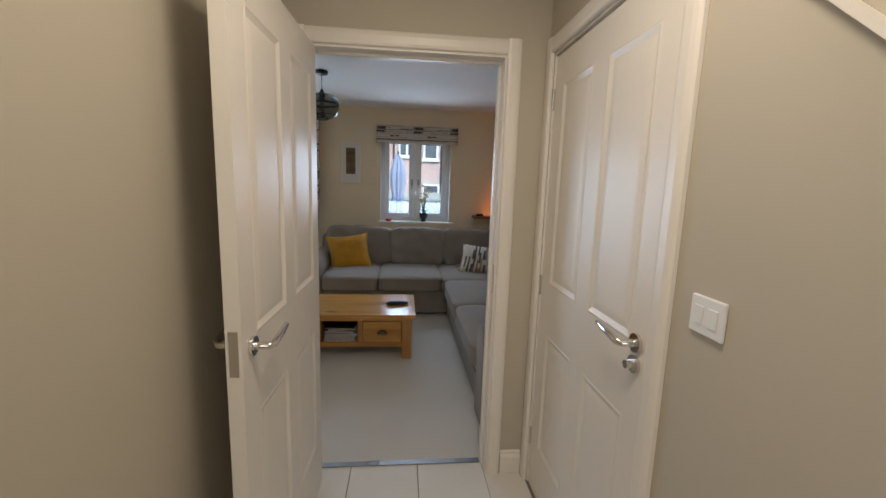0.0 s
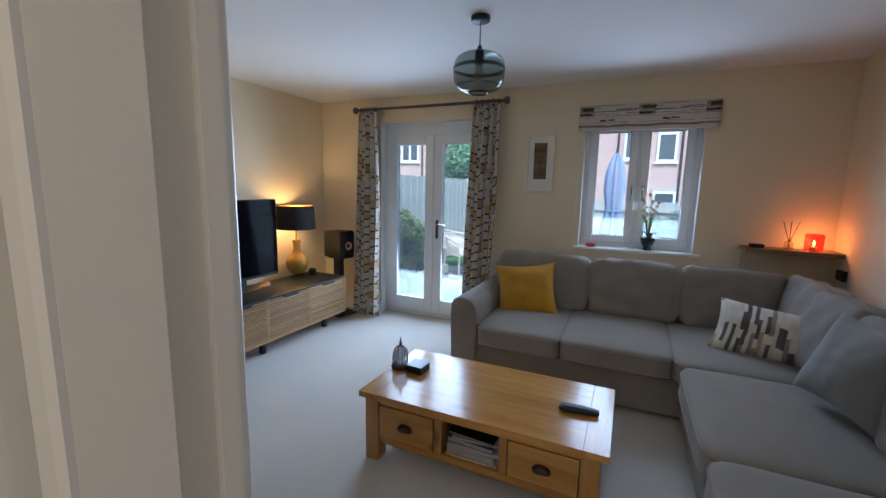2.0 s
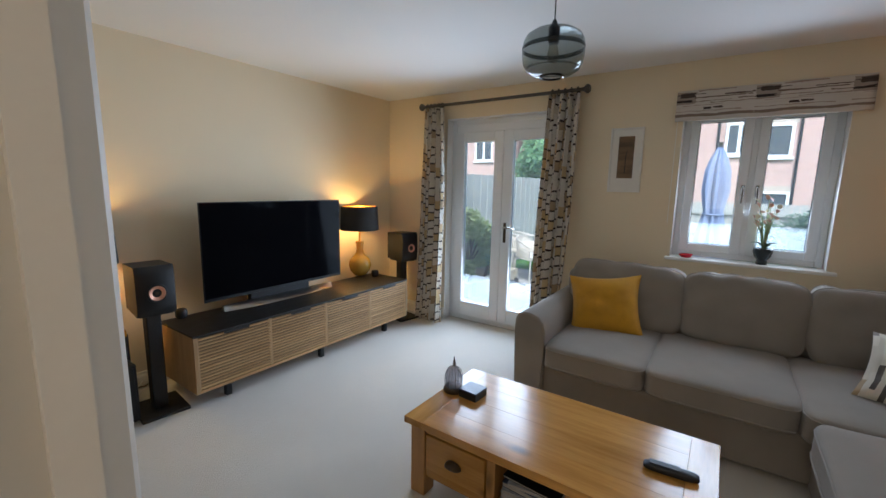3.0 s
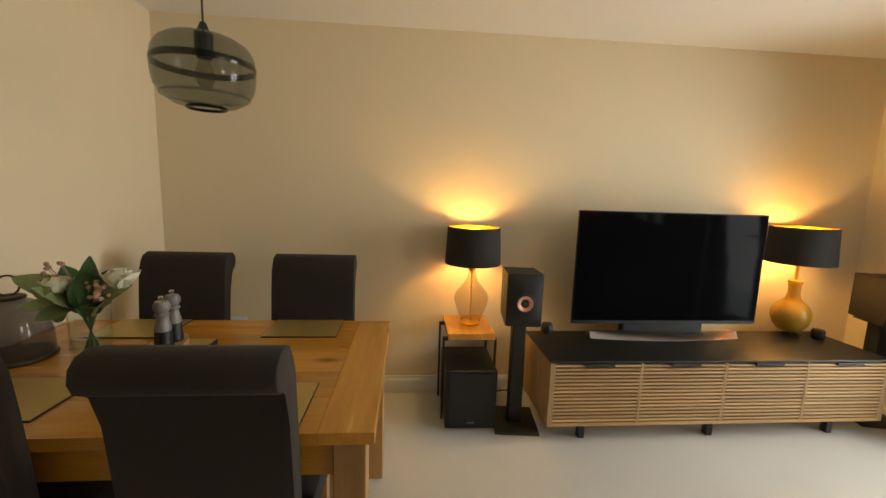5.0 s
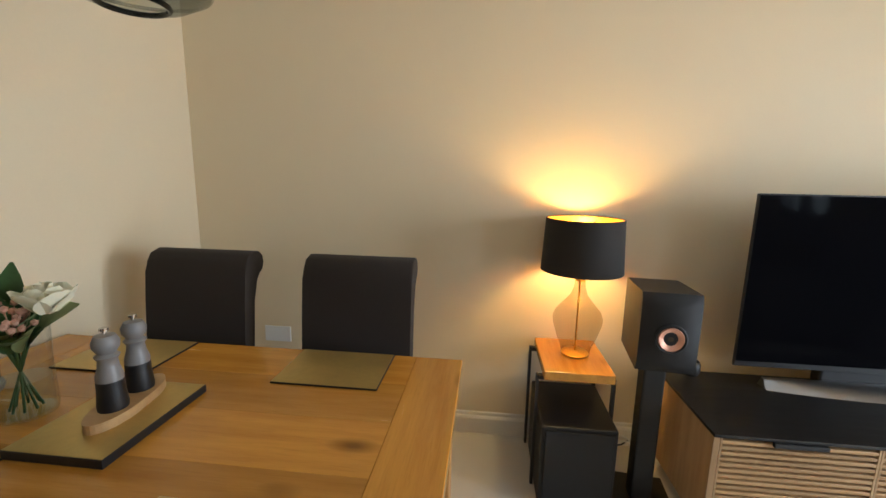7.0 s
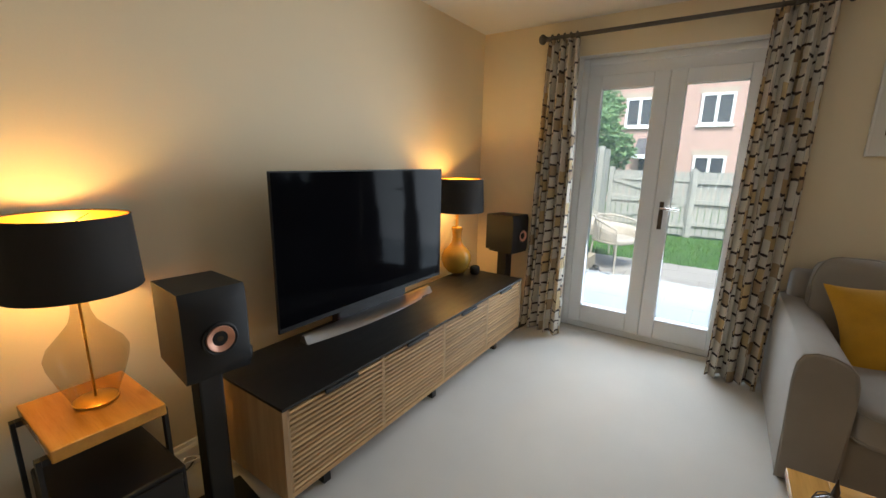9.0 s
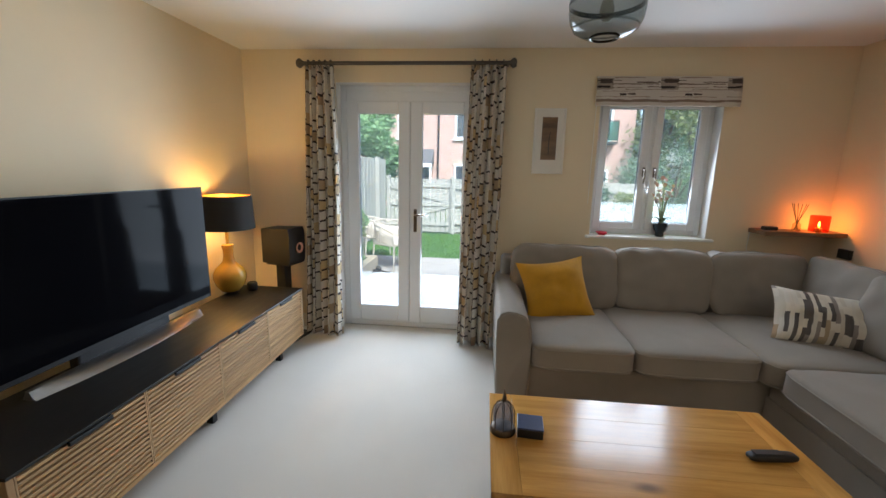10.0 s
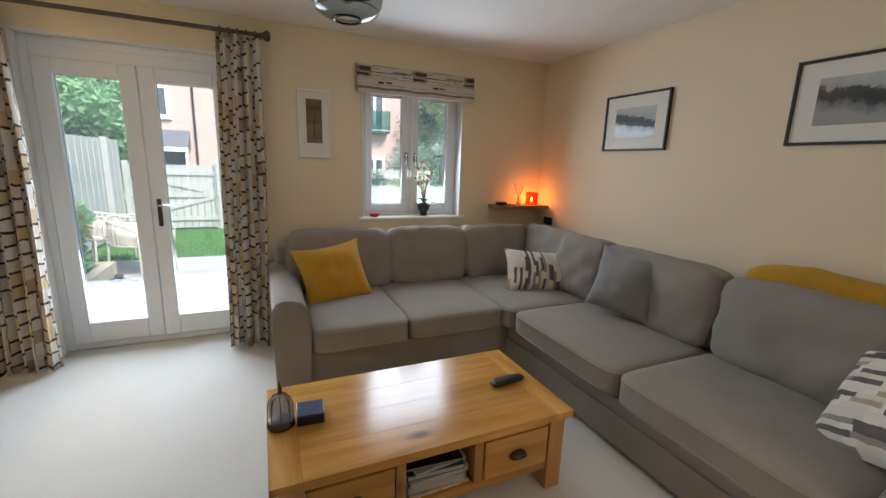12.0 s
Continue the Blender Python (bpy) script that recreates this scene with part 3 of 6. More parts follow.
def lever(parent, x, y, z, out, reach):
    """A chrome rose with a bent lever; out: the way off the leaf, reach: the way of the grip."""
    bm = bmesh.new()
    tube([(x, y + out * 0.001, z), (x, y + out * 0.010, z)], 0.026, 24, bm)
    tube([(x, y + out * 0.01, z), (x, y + out * 0.045, z), (x + reach * 0.012, y + out * 0.055, z + 0.002), (x + reach * 0.06, y + out * 0.057, z + 0.012), (x + reach * 0.13, y + out * 0.05, z + 0.014)], [0.011, 0.010, 0.010, 0.010, 0.008], 12, bm)
    return part("handle", bm, M_CHROME, parent, "polished chrome lever handle", smooth=True)


# inner door, open into the hall
door = thing("door_1", pose(0, 0, 0), "white four-panel door standing open into the hall", "door", kind="structure")
for x0, x1 in ((DX0 - 0.028, DX0), (DX1, DX1 + 0.028)):
    part("lining", box(x0, x1, YH - 0.002, YD + 0.002, 0, 2.0), M_GLOSS, door)
part("lining_head", box(DX0, DX1, YH - 0.002, YD + 0.002, 1.99, 2.015), M_GLOSS, door)
for x0, x1 in ((DX0, DX0 + 0.012), (DX1 - 0.012, DX1)):
    part("stop", box(x0, x1, YH + 0.062, YH + 0.094, 0, 1.99), M_GLOSS, door)
part("stop", box(DX0 + 0.012, DX1 - 0.012, YH + 0.062, YH + 0.094, 1.978, 1.99), M_GLOSS, door)
part("strike_plate", box(DX1 - 0.0015, DX1 + 0.001, YH + 0.012, YH + 0.036, 0.93, 1.07), M_CHROME, door)
for fc, sd in ((YH, -1), (YD, 1)):
    architrave(door, DX0 - 0.008, DX1 + 0.008, 2.0, "x", fc, sd)
leaf_turn = thing("door_leaf", pose(DX0 - 0.005, YH - 0.012, 0, 0, 0, -91.5), "white four-panel door leaf with chrome lever, wide open", "door")
lf = door_leaf(leaf_turn, 0.826)
lever(leaf_turn, 0.766, 0.0, 1.0, -1, -1)
lever(leaf_turn, 0.766, 0.04, 1.0, 1, -1)
part("latch_plate", box(0.8255, 0.828, 0.008, 0.032, 0.94, 1.06, 0.0005), M_CHROME, leaf_turn)
for z in (0.25, 1.0, 1.75):
    bm = tube([(-0.003, -0.005, z - 0.045), (-0.003, -0.005, z + 0.045)], 0.006, 10)
    part("hinge", bm, M_CHROME, leaf_turn)

# closed cupboard door in the hall
door2 = thing("door_2", pose(0, 0, 0), "white four-panel door, closed, with chrome lever and thumb turn", "door", kind="structure")
for y0, y1 in ((RD0 - 0.028, RD0), (RD1, RD1 + 0.028)):
    part("lining", box(XR + 0.001, XR + 0.099, y0, y1, 0, 2.0), M_GLOSS, door2)
part("lining_head", box(XR + 0.001, XR + 0.099, RD0, RD1, 1.99, 2.015), M_GLOSS, door2)
architrave(door2, RD0 - 0.008, RD1 + 0.008, 2.0, "y", XR, -1)
leaf2 = thing("door_leaf", pose(XR + 0.008, RD1 - 0.002, 0, 0, 0, -90), "white four-panel door leaf, shut, chrome lever handle", "door")
lf2 = door_leaf(leaf2, 0.834)
lever(leaf2, 0.774, 0.0, 1.03, -1, -1)
bm = tube([(0.774, 0.0, 0.970), (0.774, -0.009, 0.970)], 0.025, 24)
tube([(0.774, -0.009, 0.970), (0.774, -0.03, 0.970)], 0.012, 12, bm)
part("thumb_turn", bm, M_CHROME, leaf2, "round chrome bathroom thumb turn", smooth=True)
for z in (0.25, 1.0, 1.81):
    part("hinge", tube([(-0.002, -0.006, z - 0.045), (-0.002, -0.006, z + 0.045)], 0.006, 10), M_CHROME, leaf2)


def rocker_switch(m):
    sw = thing("light_switch", m, "white plastic double rocker light switch on the hall wall", "light switch")
    part("plate", box(-0.046, 0.046, -0.009, 0, -0.04, 0.04, 0.003), M_UPVC, sw)
    for x in (-0.02, 0.02):
        part("rocker", box(x - 0.012, x + 0.012, -0.012, -0.0092, -0.02, 0.02, 0.001), M_UPVC, sw)


rocker_switch(pose(XR, -4.70, 1.185, 0, 0, -90))
# thin white strip sloping up the hall wall
bm = extruded([(-5.5, 1.11), (-4.70, 1.87), (-4.70, 1.888), (-5.5, 1.128)], "x", XR - 0.02, XR - 0.001)
structure("trim_sloping_strip", bm, M_GLOSS, "thin white sloping strip on the hall wall", "trim")
structure("threshold_strip", box(DX0, DX1, YD - 0.04, YD - 0.005, 0, 0.006, 0.002), M_SILVER, "brushed metal carpet threshold strip", "trim")
# solid door slab added at the hall's unseen end, behind the walk
structure("door_3", box(2.85, 3.75, -7.497, -7.46, 0, 2.03, 0.004), M_GLOSS, "white door slab added out of view to close the hall", "door")


# ---- patio doors and window ----
def glazed(parent, x0, x1, z0, z1, y, name="pane"):
    ob = part(name, box(x0, x1, y - 0.002, y + 0.002, z0, z1), M_PANE, parent, "clear double glazing")
    ob.visible_shadow = False
    return ob


def frame_ring(name, parent, x0, x1, z0, z1, w, y0, y1, wb=None, mat=None, bevel=0.006):
    """Four bars round a rectangle as one frame part."""
    wb = w if wb is None else wb
    bm = bmesh.new()
    box(x0, x0 + w, y0, y1, z0, z1, bevel, 1, bm)
    box(x1 - w, x1, y0, y1, z0, z1, bevel, 1, bm)
    box(x0 + w - 0.001, x1 - w + 0.001, y0 + 0.0015, y1 - 0.0015, z1 - w, z1 - 0.001, bevel, 1, bm)
    box(x0 + w - 0.001, x1 - w + 0.001, y0 + 0.0015, y1 - 0.0015, z0 + 0.001, z0 + wb, bevel, 1, bm)
    return part(name, bm, mat or M_UPVC, parent)


pd = thing("window_1", pose(0, 0, 0), "white plastic double patio doors, shut, with dark lever handles", "patio doors", kind="structure")
frame_ring("outer_frame", pd, FD[0], FD[1], 0, FD[3] - 0.001, 0.055, 0.10, 0.17, 0.05)
part("frame_head", box(FD[0] + 0.056, FD[1] - 0.056, 0.11, 0.165, 2.0, 2.075), M_UPVC, pd)
for x0, x1, g0, g1 in ((0.862, 1.411, 0.965, 1.305), (1.415, 1.963, 1.52, 1.86)):
    lf_ = frame_ring("door_sash", pd, x0, x1, 0.052, 2.0, 0.10, 0.085, 0.155, 0.155)
    glazed(lf_, x0 + 0.098, x1 - 0.098, 0.205, 1.902, 0.125)
    frame_ring("gasket", lf_, x0 + 0.096, x1 - 0.096, 0.203, 1.904, 0.006, 0.118, 0.122, mat=M_BLACK, bevel=0)
bm = box(1.449, 1.477, 0.073, 0.085, 0.90, 1.10, 0.004)
part("backplate", bm, M_PEWTER, pd, "long dark pewter door plate")
part("handle", tube([(1.463, 0.075, 1.055), (1.463, 0.035, 1.055), (1.475, 0.028, 1.056), (1.58, 0.03, 1.05)], [0.009, 0.009, 0.009, 0.007], 12), M_CHROME, pd, "chrome lever handle", smooth=True)
for x0, x1, z0, z1 in ((FD[0] + 0.0005, FD[0] + 0.005, 0.004, FD[3] - 0.006), (FD[1] - 0.005, FD[1] - 0.0005, 0.004, FD[3] - 0.006), (FD[0] + 0.0005, FD[1] - 0.0005, FD[3] - 0.0055, FD[3] - 0.0005)):
    part("reveal", box(x0, x1, -0.002, 0.098, z0, z1), M_CEIL, pd, "white painted plaster reveal")
structure("sill_patio", box(FD[0], FD[1], 0.172, 0.34, -0.14, 0.012), M_UPVC, "white outer threshold below the patio doors", "sill")
structure("reveal_step", box(FD[0] + 0.001, FD[1] - 0.001, 0.0, 0.098, -0.003, 0.002), M_CARPET, "carpet in the patio door reveal", "carpet")

wd = thing("window_2", pose(0, 0, 0), "white plastic casement window with two sashes, closed", "window", kind="structure")
frame_ring("outer_frame", wd, WN[0], WN[1], WN[2], WN[3], 0.05, 0.12, 0.19)
part("mullion", box(3.35, 3.42, 0.122, 0.188, WN[2] + 0.05, WN[3] - 0.05), M_UPVC, wd)
for x0, x1 in ((WN[0] + 0.045, 3.37), (3.40, WN[1] - 0.045)):
    s = frame_ring("sash", wd, x0, x1, WN[2] + 0.04, WN[3] - 0.04, 0.062, 0.105, 0.165)
    glazed(s, x0 + 0.06, x1 - 0.06, WN[2] + 0.1, WN[3] - 0.1, 0.14)
    frame_ring("gasket", s, x0 + 0.06, x1 - 0.06, WN[2] + 0.1, WN[3] - 0.1, 0.006, 0.131, 0.135, mat=M_BLACK, bevel=0)
for x, s in ((3.345, -1), (3.43, 1)):
    bm = box(x - 0.011, x + 0.011, 0.095, 0.105, 1.42, 1.50, 0.003)
    tube([(x, 0.097, 1.48), (x, 0.07, 1.48), (x, 0.066, 1.46), (x + s * 0.003, 0.068, 1.37)], [0.007, 0.007, 0.008, 0.006], 10, bm)
    part("handle", bm, M_PEWTER, wd, "dark pewter casement handle", smooth=True)
for x0, x1, z0, z1 in ((WN[0] + 0.0005, WN[0] + 0.005, WN[2] + 0.001, WN[3] - 0.006), (WN[1] - 0.005, WN[1] - 0.0005, WN[2] + 0.001, WN[3] - 0.006), (WN[0] + 0.0005, WN[1] - 0.0005, WN[3] - 0.0055, WN[3] - 0.0005)):
    part("reveal", box(x0, x1, -0.002, 0.118, z0, z1), M_CEIL, wd, "white painted plaster reveal")
structure("window_sill", box(WN[0] - 0.03, WN[1] + 0.05, -0.035, 0.12, WN[2] - 0.024, WN[2], 0.006), M_GLOSS, "white painted inner window board", "sill")


# ---- curtains, pole, blind ----
def curtain_cloth(name, parent, x_top, x_bot, y_top, y_bot, z0, z1, folds, amp, seed, mat=M_CURTAIN, cloth=1.0):
    """Cloth hung in folds from the top edge to the hem, with thickness."""
    bm = bmesh.new()
    lay = bm.loops.layers.uv.new("UVMap")
    nu, nv = folds * 10, 26
    rng = random.Random(seed)
    ph = [rng.uniform(-0.5, 0.5) for _ in range(folds + 2)]
    grid = []
    for j in range(nv + 1):
        t = j / nv
        row = []
        for i in range(nu + 1):
            s = i / nu
            k = s * folds
            jit = ph[int(k)] * (1 - (k % 1)) + ph[int(k) + 1] * (k % 1)
            bend = noise.noise(Vector((s * 3.0 + seed, t * 1.6, 0))) * 0.05
            x = (x_top[0] + (x_top[1] - x_top[0]) * s) * (1 - t) + (x_bot[0] + (x_bot[1] - x_bot[0]) * s) * t
            x += bend * t * 0.6 + 0.012 * math.sin(4 * math.pi * k) * t
            a = amp * (0.65 + 0.5 * t)
            y = y_top + (y_bot - y_top) * t + a * math.sin(2 * math.pi * (k + 0.35 * jit * (0.3 + t))) + bend * t
            row.append((bm.verts.new((x, y, z1 + (z0 - z1) * t)), s * cloth, t * (z1 - z0)))
        grid.append(row)
    for a, b in zip(grid, grid[1:]):
        for i in range(nu):
            quad = (a[i], a[i + 1], b[i + 1], b[i])
            f = bm.faces.new([q[0] for q in quad])
            for lp, q in zip(f.loops, quad):
                lp[lay].uv = (q[1], q[2])
    ob = part(name, bm, mat, parent, smooth=True)
    sol = ob.modifiers.new("thickness", "SOLIDIFY")
    sol.thickness, sol.offset = 0.004, 0
    return ob


for xt, xb, yb, sd, cnt in (((0.60, 0.83), (0.565, 0.885), -0.165, 3, 4), ((1.92, 2.19), (1.87, 2.165), -0.205, 8, 4)):
    cu = thing("curtain", pose(0, 0, 0), "cream and brown bark-print curtain hanging in folds to the carpet", "curtain", "pair of curtains")
    curtain_cloth("cloth", cu, xt, xb, -0.11, yb, 0.012, 2.232, cnt, 0.042, sd)
    for i in range(5):
        x = xt[0] + (xt[1] - xt[0]) * (i + 0.5) / 5
        ring = [(x, -0.105 + 0.027 * math.cos(a), 2.247 + 0.027 * math.sin(a)) for a in [2 * math.pi * q / 16 for q in range(17)]]
        part("ring", tube(ring, 0.0045, 8, None, False), M_RODM, cu, smooth=True)
pole = thing("curtain_pole", pose(0, 0, 0), "dark pewter curtain pole with ribbed ball finials above the patio doors", "curtain pole")
part("rod", tube([(0.56, -0.105, 2.252), (2.23, -0.105, 2.252)], 0.0145, 16), M_RODM, pole, smooth=True)
for x, s in ((0.56, -1), (2.23, 1)):
    bm = lathe([(0.0, -0.03), (0.016, -0.028), (0.018, -0.018), (0.024, -0.012), (0.036, 0.004), (0.036, 0.014), (0.026, 0.03), (0.0, 0.034)], 20)
    bmesh.ops.transform(bm, matrix=pose(x, -0.105, 2.252, 0, 90 * s, 0), verts=bm.verts)
    part("finial", bm, M_RODM, pole, smooth=True)
for x in (0.575, 2.20):
    part("bracket", tube([(x, -0.002, 2.252), (x, -0.088, 2.252)], 0.008, 10), M_RODM, pole)

blind = thing("roman_blind", pose(0, 0, 0), "bark-print roman blind drawn up above the window", "blind")
bm = bmesh.new()
lay = bm.loops.layers.uv.new("UVMap")
prof = [(-0.012, 2.172), (-0.035, 2.172), (-0.045, 2.13), (-0.052, 2.06), (-0.06, 1.985), (-0.055, 1.957), (-0.04, 1.955), (-0.036, 1.99), (-0.03, 2.04), (-0.028, 1.975), (-0.02, 1.968)]
nx = 24
rows = []
for i in range(nx + 1):
    x = 2.88 + (3.925 - 2.88) * i / nx
    sag = 0.0035 * math.sin(i * 0.9) * 0.5
    run, col_ = 0.0, []
    for k, (y, z) in enumerate(prof):
        if k:
            run += math.dist(prof[k], prof[k - 1])
        col_.append((bm.verts.new((x, y - abs(sag) * (k > 2), z + (sag if k in (4, 5, 6) else 0))), x, run))
    rows.append(col_)
for a, b in zip(rows, rows[1:]):
    for k in range(len(prof) - 1):
        quad = (a[k], b[k], b[k + 1], a[k + 1])
        f = bm.faces.new([q[0] for q in quad])
        for lp, q in zip(f.loops, quad):
            lp[lay].uv = (q[1], q[2])
ob = part("cloth", bm, M_BLIND, blind, smooth=True)
sol = ob.modifiers.new("thickness", "SOLIDIFY")
sol.thickness = 0.004
part("head_rail", box(2.89, 3.915, -0.03, -0.002, 2.14, 2.168), M_GLOSS, blind)
part("cord", tube([(2.895, -0.02, 2.14), (2.895, -0.018, 1.20)], 0.0022, 6), M_WHITE, blind, "thin pull cord")


# ---- sofa ----
def place(bm, m):
    bmesh.ops.transform(bm, matrix=m, verts=bm.verts)
    return bm


def piping(loop, r=0.004):
    return tube(loop + loop[:1], r, 6, ends=False)


sofa = thing("corner_sofa", pose(0, 0, 0), "large grey woven corner sofa with loose cushions along two walls", "sofa")
SX0, SX1, SYF, SXF = 2.165, 4.66, -1.09, 3.745
bm = bmesh.new()
box(SX0 + 0.10, SX1, SYF, -0.06, 0.03, 0.285, 0.02, 3, bm)
part("base", bm, M_SOFA, sofa)
part("base", box(SXF, SX1 - 0.002, -3.06, SYF - 0.003, 0.03, 0.285, 0.02, 3), M_SOFA, sofa)
part("back_frame", box(SX0 + 0.05, SX1, -0.20, -0.055, 0.28, 0.78, 0.04, 4), M_SOFA, sofa, smooth=True)
part("back_frame", box(SX1 - 0.15, SX1, -3.06, -0.205, 0.28, 0.78, 0.04, 4), M_SOFA, sofa, smooth=True)


def sofa_arm(m, length):
    """An arm with a soft flared roll, its outer face at x = 0, its front at y = 0."""
    out = [(0.012, 0.03), (0.006, 0.30), (0.0, 0.50), (0.004, 0.575), (0.022, 0.612), (0.06, 0.628), (0.11, 0.625), (0.16, 0.605), (0.19, 0.57), (0.202, 0.52), (0.205, 0.45), (0.205, 0.03)]
    bm = extruded(out, "y", 0.0, length)
    front = [e for e in bm.edges if all(abs(v.co.y) < 1e-5 for v in e.verts)]
    bmesh.ops.bevel(bm, geom=front, offset=0.014, segments=3, profile=0.5, affect="EDGES")
    arm = part("arm", place(bm, m), M_SOFA, sofa, smooth=True)
    edge = [m @ Vector((a, 0.012, z)) for a, z in out]
    part("piping", tube(edge, 0.0045, 6), M_SOFA, arm, smooth=True)
    return arm


sofa_arm(pose(SX0, -1.13, 0), 1.05)
sofa_arm(pose(SXF - 0.04, -3.265, 0, 0, 0, 90) @ Matrix.Scale(-1, 4, (0, 1, 0)), 0.92)
part("piping", tube([(SXF, -3.05, 0.279), (SXF, SYF - 0.02, 0.279)], 0.006, 8), M_SOFA, sofa, smooth=True)
part("valance", box(SXF - 0.012, SXF - 0.001, -3.05, SYF - 0.004, 0.032, 0.20, 0.004), M_SOFA, sofa)
part("deck", box(4.32, 4.505, -3.05, -0.21, 0.28, 0.425, 0.02, 2), M_SOFA, sofa)
SEATZ, SEATH = 0.365, 0.165


def seat_cushion(x0, x1, y0, y1, seed):
    bm = cushion(x1 - x0, y1 - y0, SEATH, 0.20, cuts=13, seed=seed, crumple=0.005, square=10)
    c = part("seat_cushion", place(bm, pose((x0 + x1) / 2, (y0 + y1) / 2, SEATZ)), M_SOFA, sofa, smooth=True)
    for z in (-0.052, 0.056):
        hx, hy = (x1 - x0) / 2, (y1 - y0) / 2
        loop = []
        for k in range(72):
            ca, sa = math.cos(2 * math.pi * k / 72), math.sin(2 * math.pi * k / 72)
            q = (abs(ca) ** 10 + abs(sa) ** 10) ** (-1 / 10)
            loop.append(((x0 + x1) / 2 + hx * ca * q, (y0 + y1) / 2 + hy * sa * q, SEATZ + z))
        part("piping", piping(loop, 0.0045), M_SOFA, c, smooth=True)


seat_cushion(2.37, 2.978, -1.165, -0.30, 1)
seat_cushion(2.97, 3.675, -1.165, -0.30, 2)
seat_cushion(3.665, 4.42, -1.225, -0.30, 3)
seat_cushion(3.68, 4.42, -2.138, -1.218, 4)
seat_cushion(3.68, 4.42, -3.04, -2.13, 5)


def back_cushion(cx, cy, w, turn, lean, seed, h=0.475, zc=0.655):
    bm = cushion(w, h, 0.20, 0.24, cuts=15, seed=seed, crumple=0.02, square=6.5)
    m = pose(cx, cy, zc, 0, 0, turn) @ pose(0, 0, 0, 90 - lean)
    ob = part("back_cushion", place(bm, m), M_SOFA, sofa, smooth=True)
    rng = Vector((seed * 3.1, seed * 1.7, seed * 0.9))
    for side in (-1, 1):
        loop = []
        for k in range(96):
            ca, sa = math.cos(2 * math.pi * k / 96), math.sin(2 * math.pi * k / 96)
            q = 0.992 * (abs(ca) ** 6.5 + abs(sa) ** 6.5) ** (-1 / 6.5)
            p = Vector((w / 2 * ca * q, h / 2 * sa * q, side * 0.062))
            loop.append(m @ (p + 0.02 * noise.noise_vector(p * 9 + rng)))
        part("piping", piping(loop, 0.0042), M_SOFA, ob, smooth=True)
    return ob


back_cushion(2.69, -0.285, 0.80, 0, 10, 11)
back_cushion(3.41, -0.285, 0.68, 0, 10, 12)
back_cushion(4.07, -0.285, 0.66, 0, 10, 13)
back_cushion(4.46, -0.60, 0.62, -90, 10, 14)
back_cushion(4.44, -1.05, 0.46, -84, 13, 18)
back_cushion(4.45, -1.70, 0.86, -90, 10, 15)
back_cushion(4.45, -2.62, 0.96, -90, 10, 16)
for x, y in ((SX0 + 0.06, -1.05), (SX0 + 0.06, -0.12), (SXF + 0.06, SYF + 0.06), (SXF + 0.06, -3.0), (SX1 - 0.07, -3.0), (SX1 - 0.07, -0.12)):
    part("foot", box(x - 0.03, x + 0.03, y - 0.03, y + 0.03, 0, 0.03), M_BLKMETAL, sofa)


def pillow(sx, sy, sz, seed, draw=0.075, n=22):
    """Two sewn sheets, full in the middle, thin at the seam, with drawn-out corners and creases."""
    bm = bmesh.new()
    lay = bm.loops.layers.uv.new("UVMap")
    off = Vector((seed * 2.3, seed * 1.1, 0))
    grids = []
    for side in (1, -1):
        grid = []
        for j in range(n + 1):
            row = []
            for i in range(n + 1):
                u, v = i / n * 2 - 1, j / n * 2 - 1
                edge = i in (0, n) or j in (0, n)
                if side < 0 and edge:
                    row.append(grids[0][j][i])
                    continue
                full = ((1 - abs(u) ** 2.4) * (1 - abs(v) ** 2.4)) ** 0.55
                x, y = u * sx / 2 * (1 - draw * (1 - v * v)), v * sy / 2 * (1 - draw * (1 - u * u))
                crease = noise.noise(Vector((u * 2.2, v * 2.2, side)) + off) * 0.012 + noise.noise(Vector((u * 5, v * 5, side)) + off) * 0.005
                w = bm.verts.new((x, y, side * (sz / 2 * full * 1.15 + crease * full) + 0.018 * noise.noise(Vector((u * 1.1, v * 1.1, 5)) + off)))
                row.append((w, (u + 1) * sx / 2 + seed, (v + 1) * sy / 2))
            grid.append(row)
        grids.append(grid)
    for grid, flip in ((grids[0], False), (grids[1], True)):
        for a, b in zip(grid, grid[1:]):
            for i in range(n):
                quad = [a[i], a[i + 1], b[i + 1], b[i]]
                f = bm.faces.new([q[0] for q in (quad[::-1] if flip else quad)])
                for lp, q in zip(f.loops, quad[::-1] if flip else quad):
                    lp[lay].uv = (q[1], q[2])
    return bm


def scatter_cushion(name, m, sx, sy, sz, mat, label, seed, draw=0.075):
    t = thing(name, m, label, "cushion")
    part("cover", pillow(sx, sy, sz, seed, draw), mat, t, smooth=True)
    return t


scatter_cushion("cushion", pose(2.60, -0.53, 0.605, 60, 0, 8) @ pose(0, 0, 0, 0, 0, 7), 0.51, 0.48, 0.19, M_MUSTARD, "mustard yellow velvet cushion leaning on the sofa", 21, 0.13)
scatter_cushion("cushion", pose(4.27, -0.85, 0.575, 54, 0, -14) @ pose(0, 0, 0, 0, 0, -5), 0.74, 0.36, 0.17, M_STRIPE, "oblong cushion with grey and ochre brushstroke print", 22, 0.06)
scatter_cushion("cushion", pose(4.32, -1.58, 0.685, 68, 0, -66) @ pose(0, 0, 0, 0, 0, -5), 0.44, 0.43, 0.18, M_SOFAP, "plain grey cushion leaning on the sofa back", 23, 0.11)
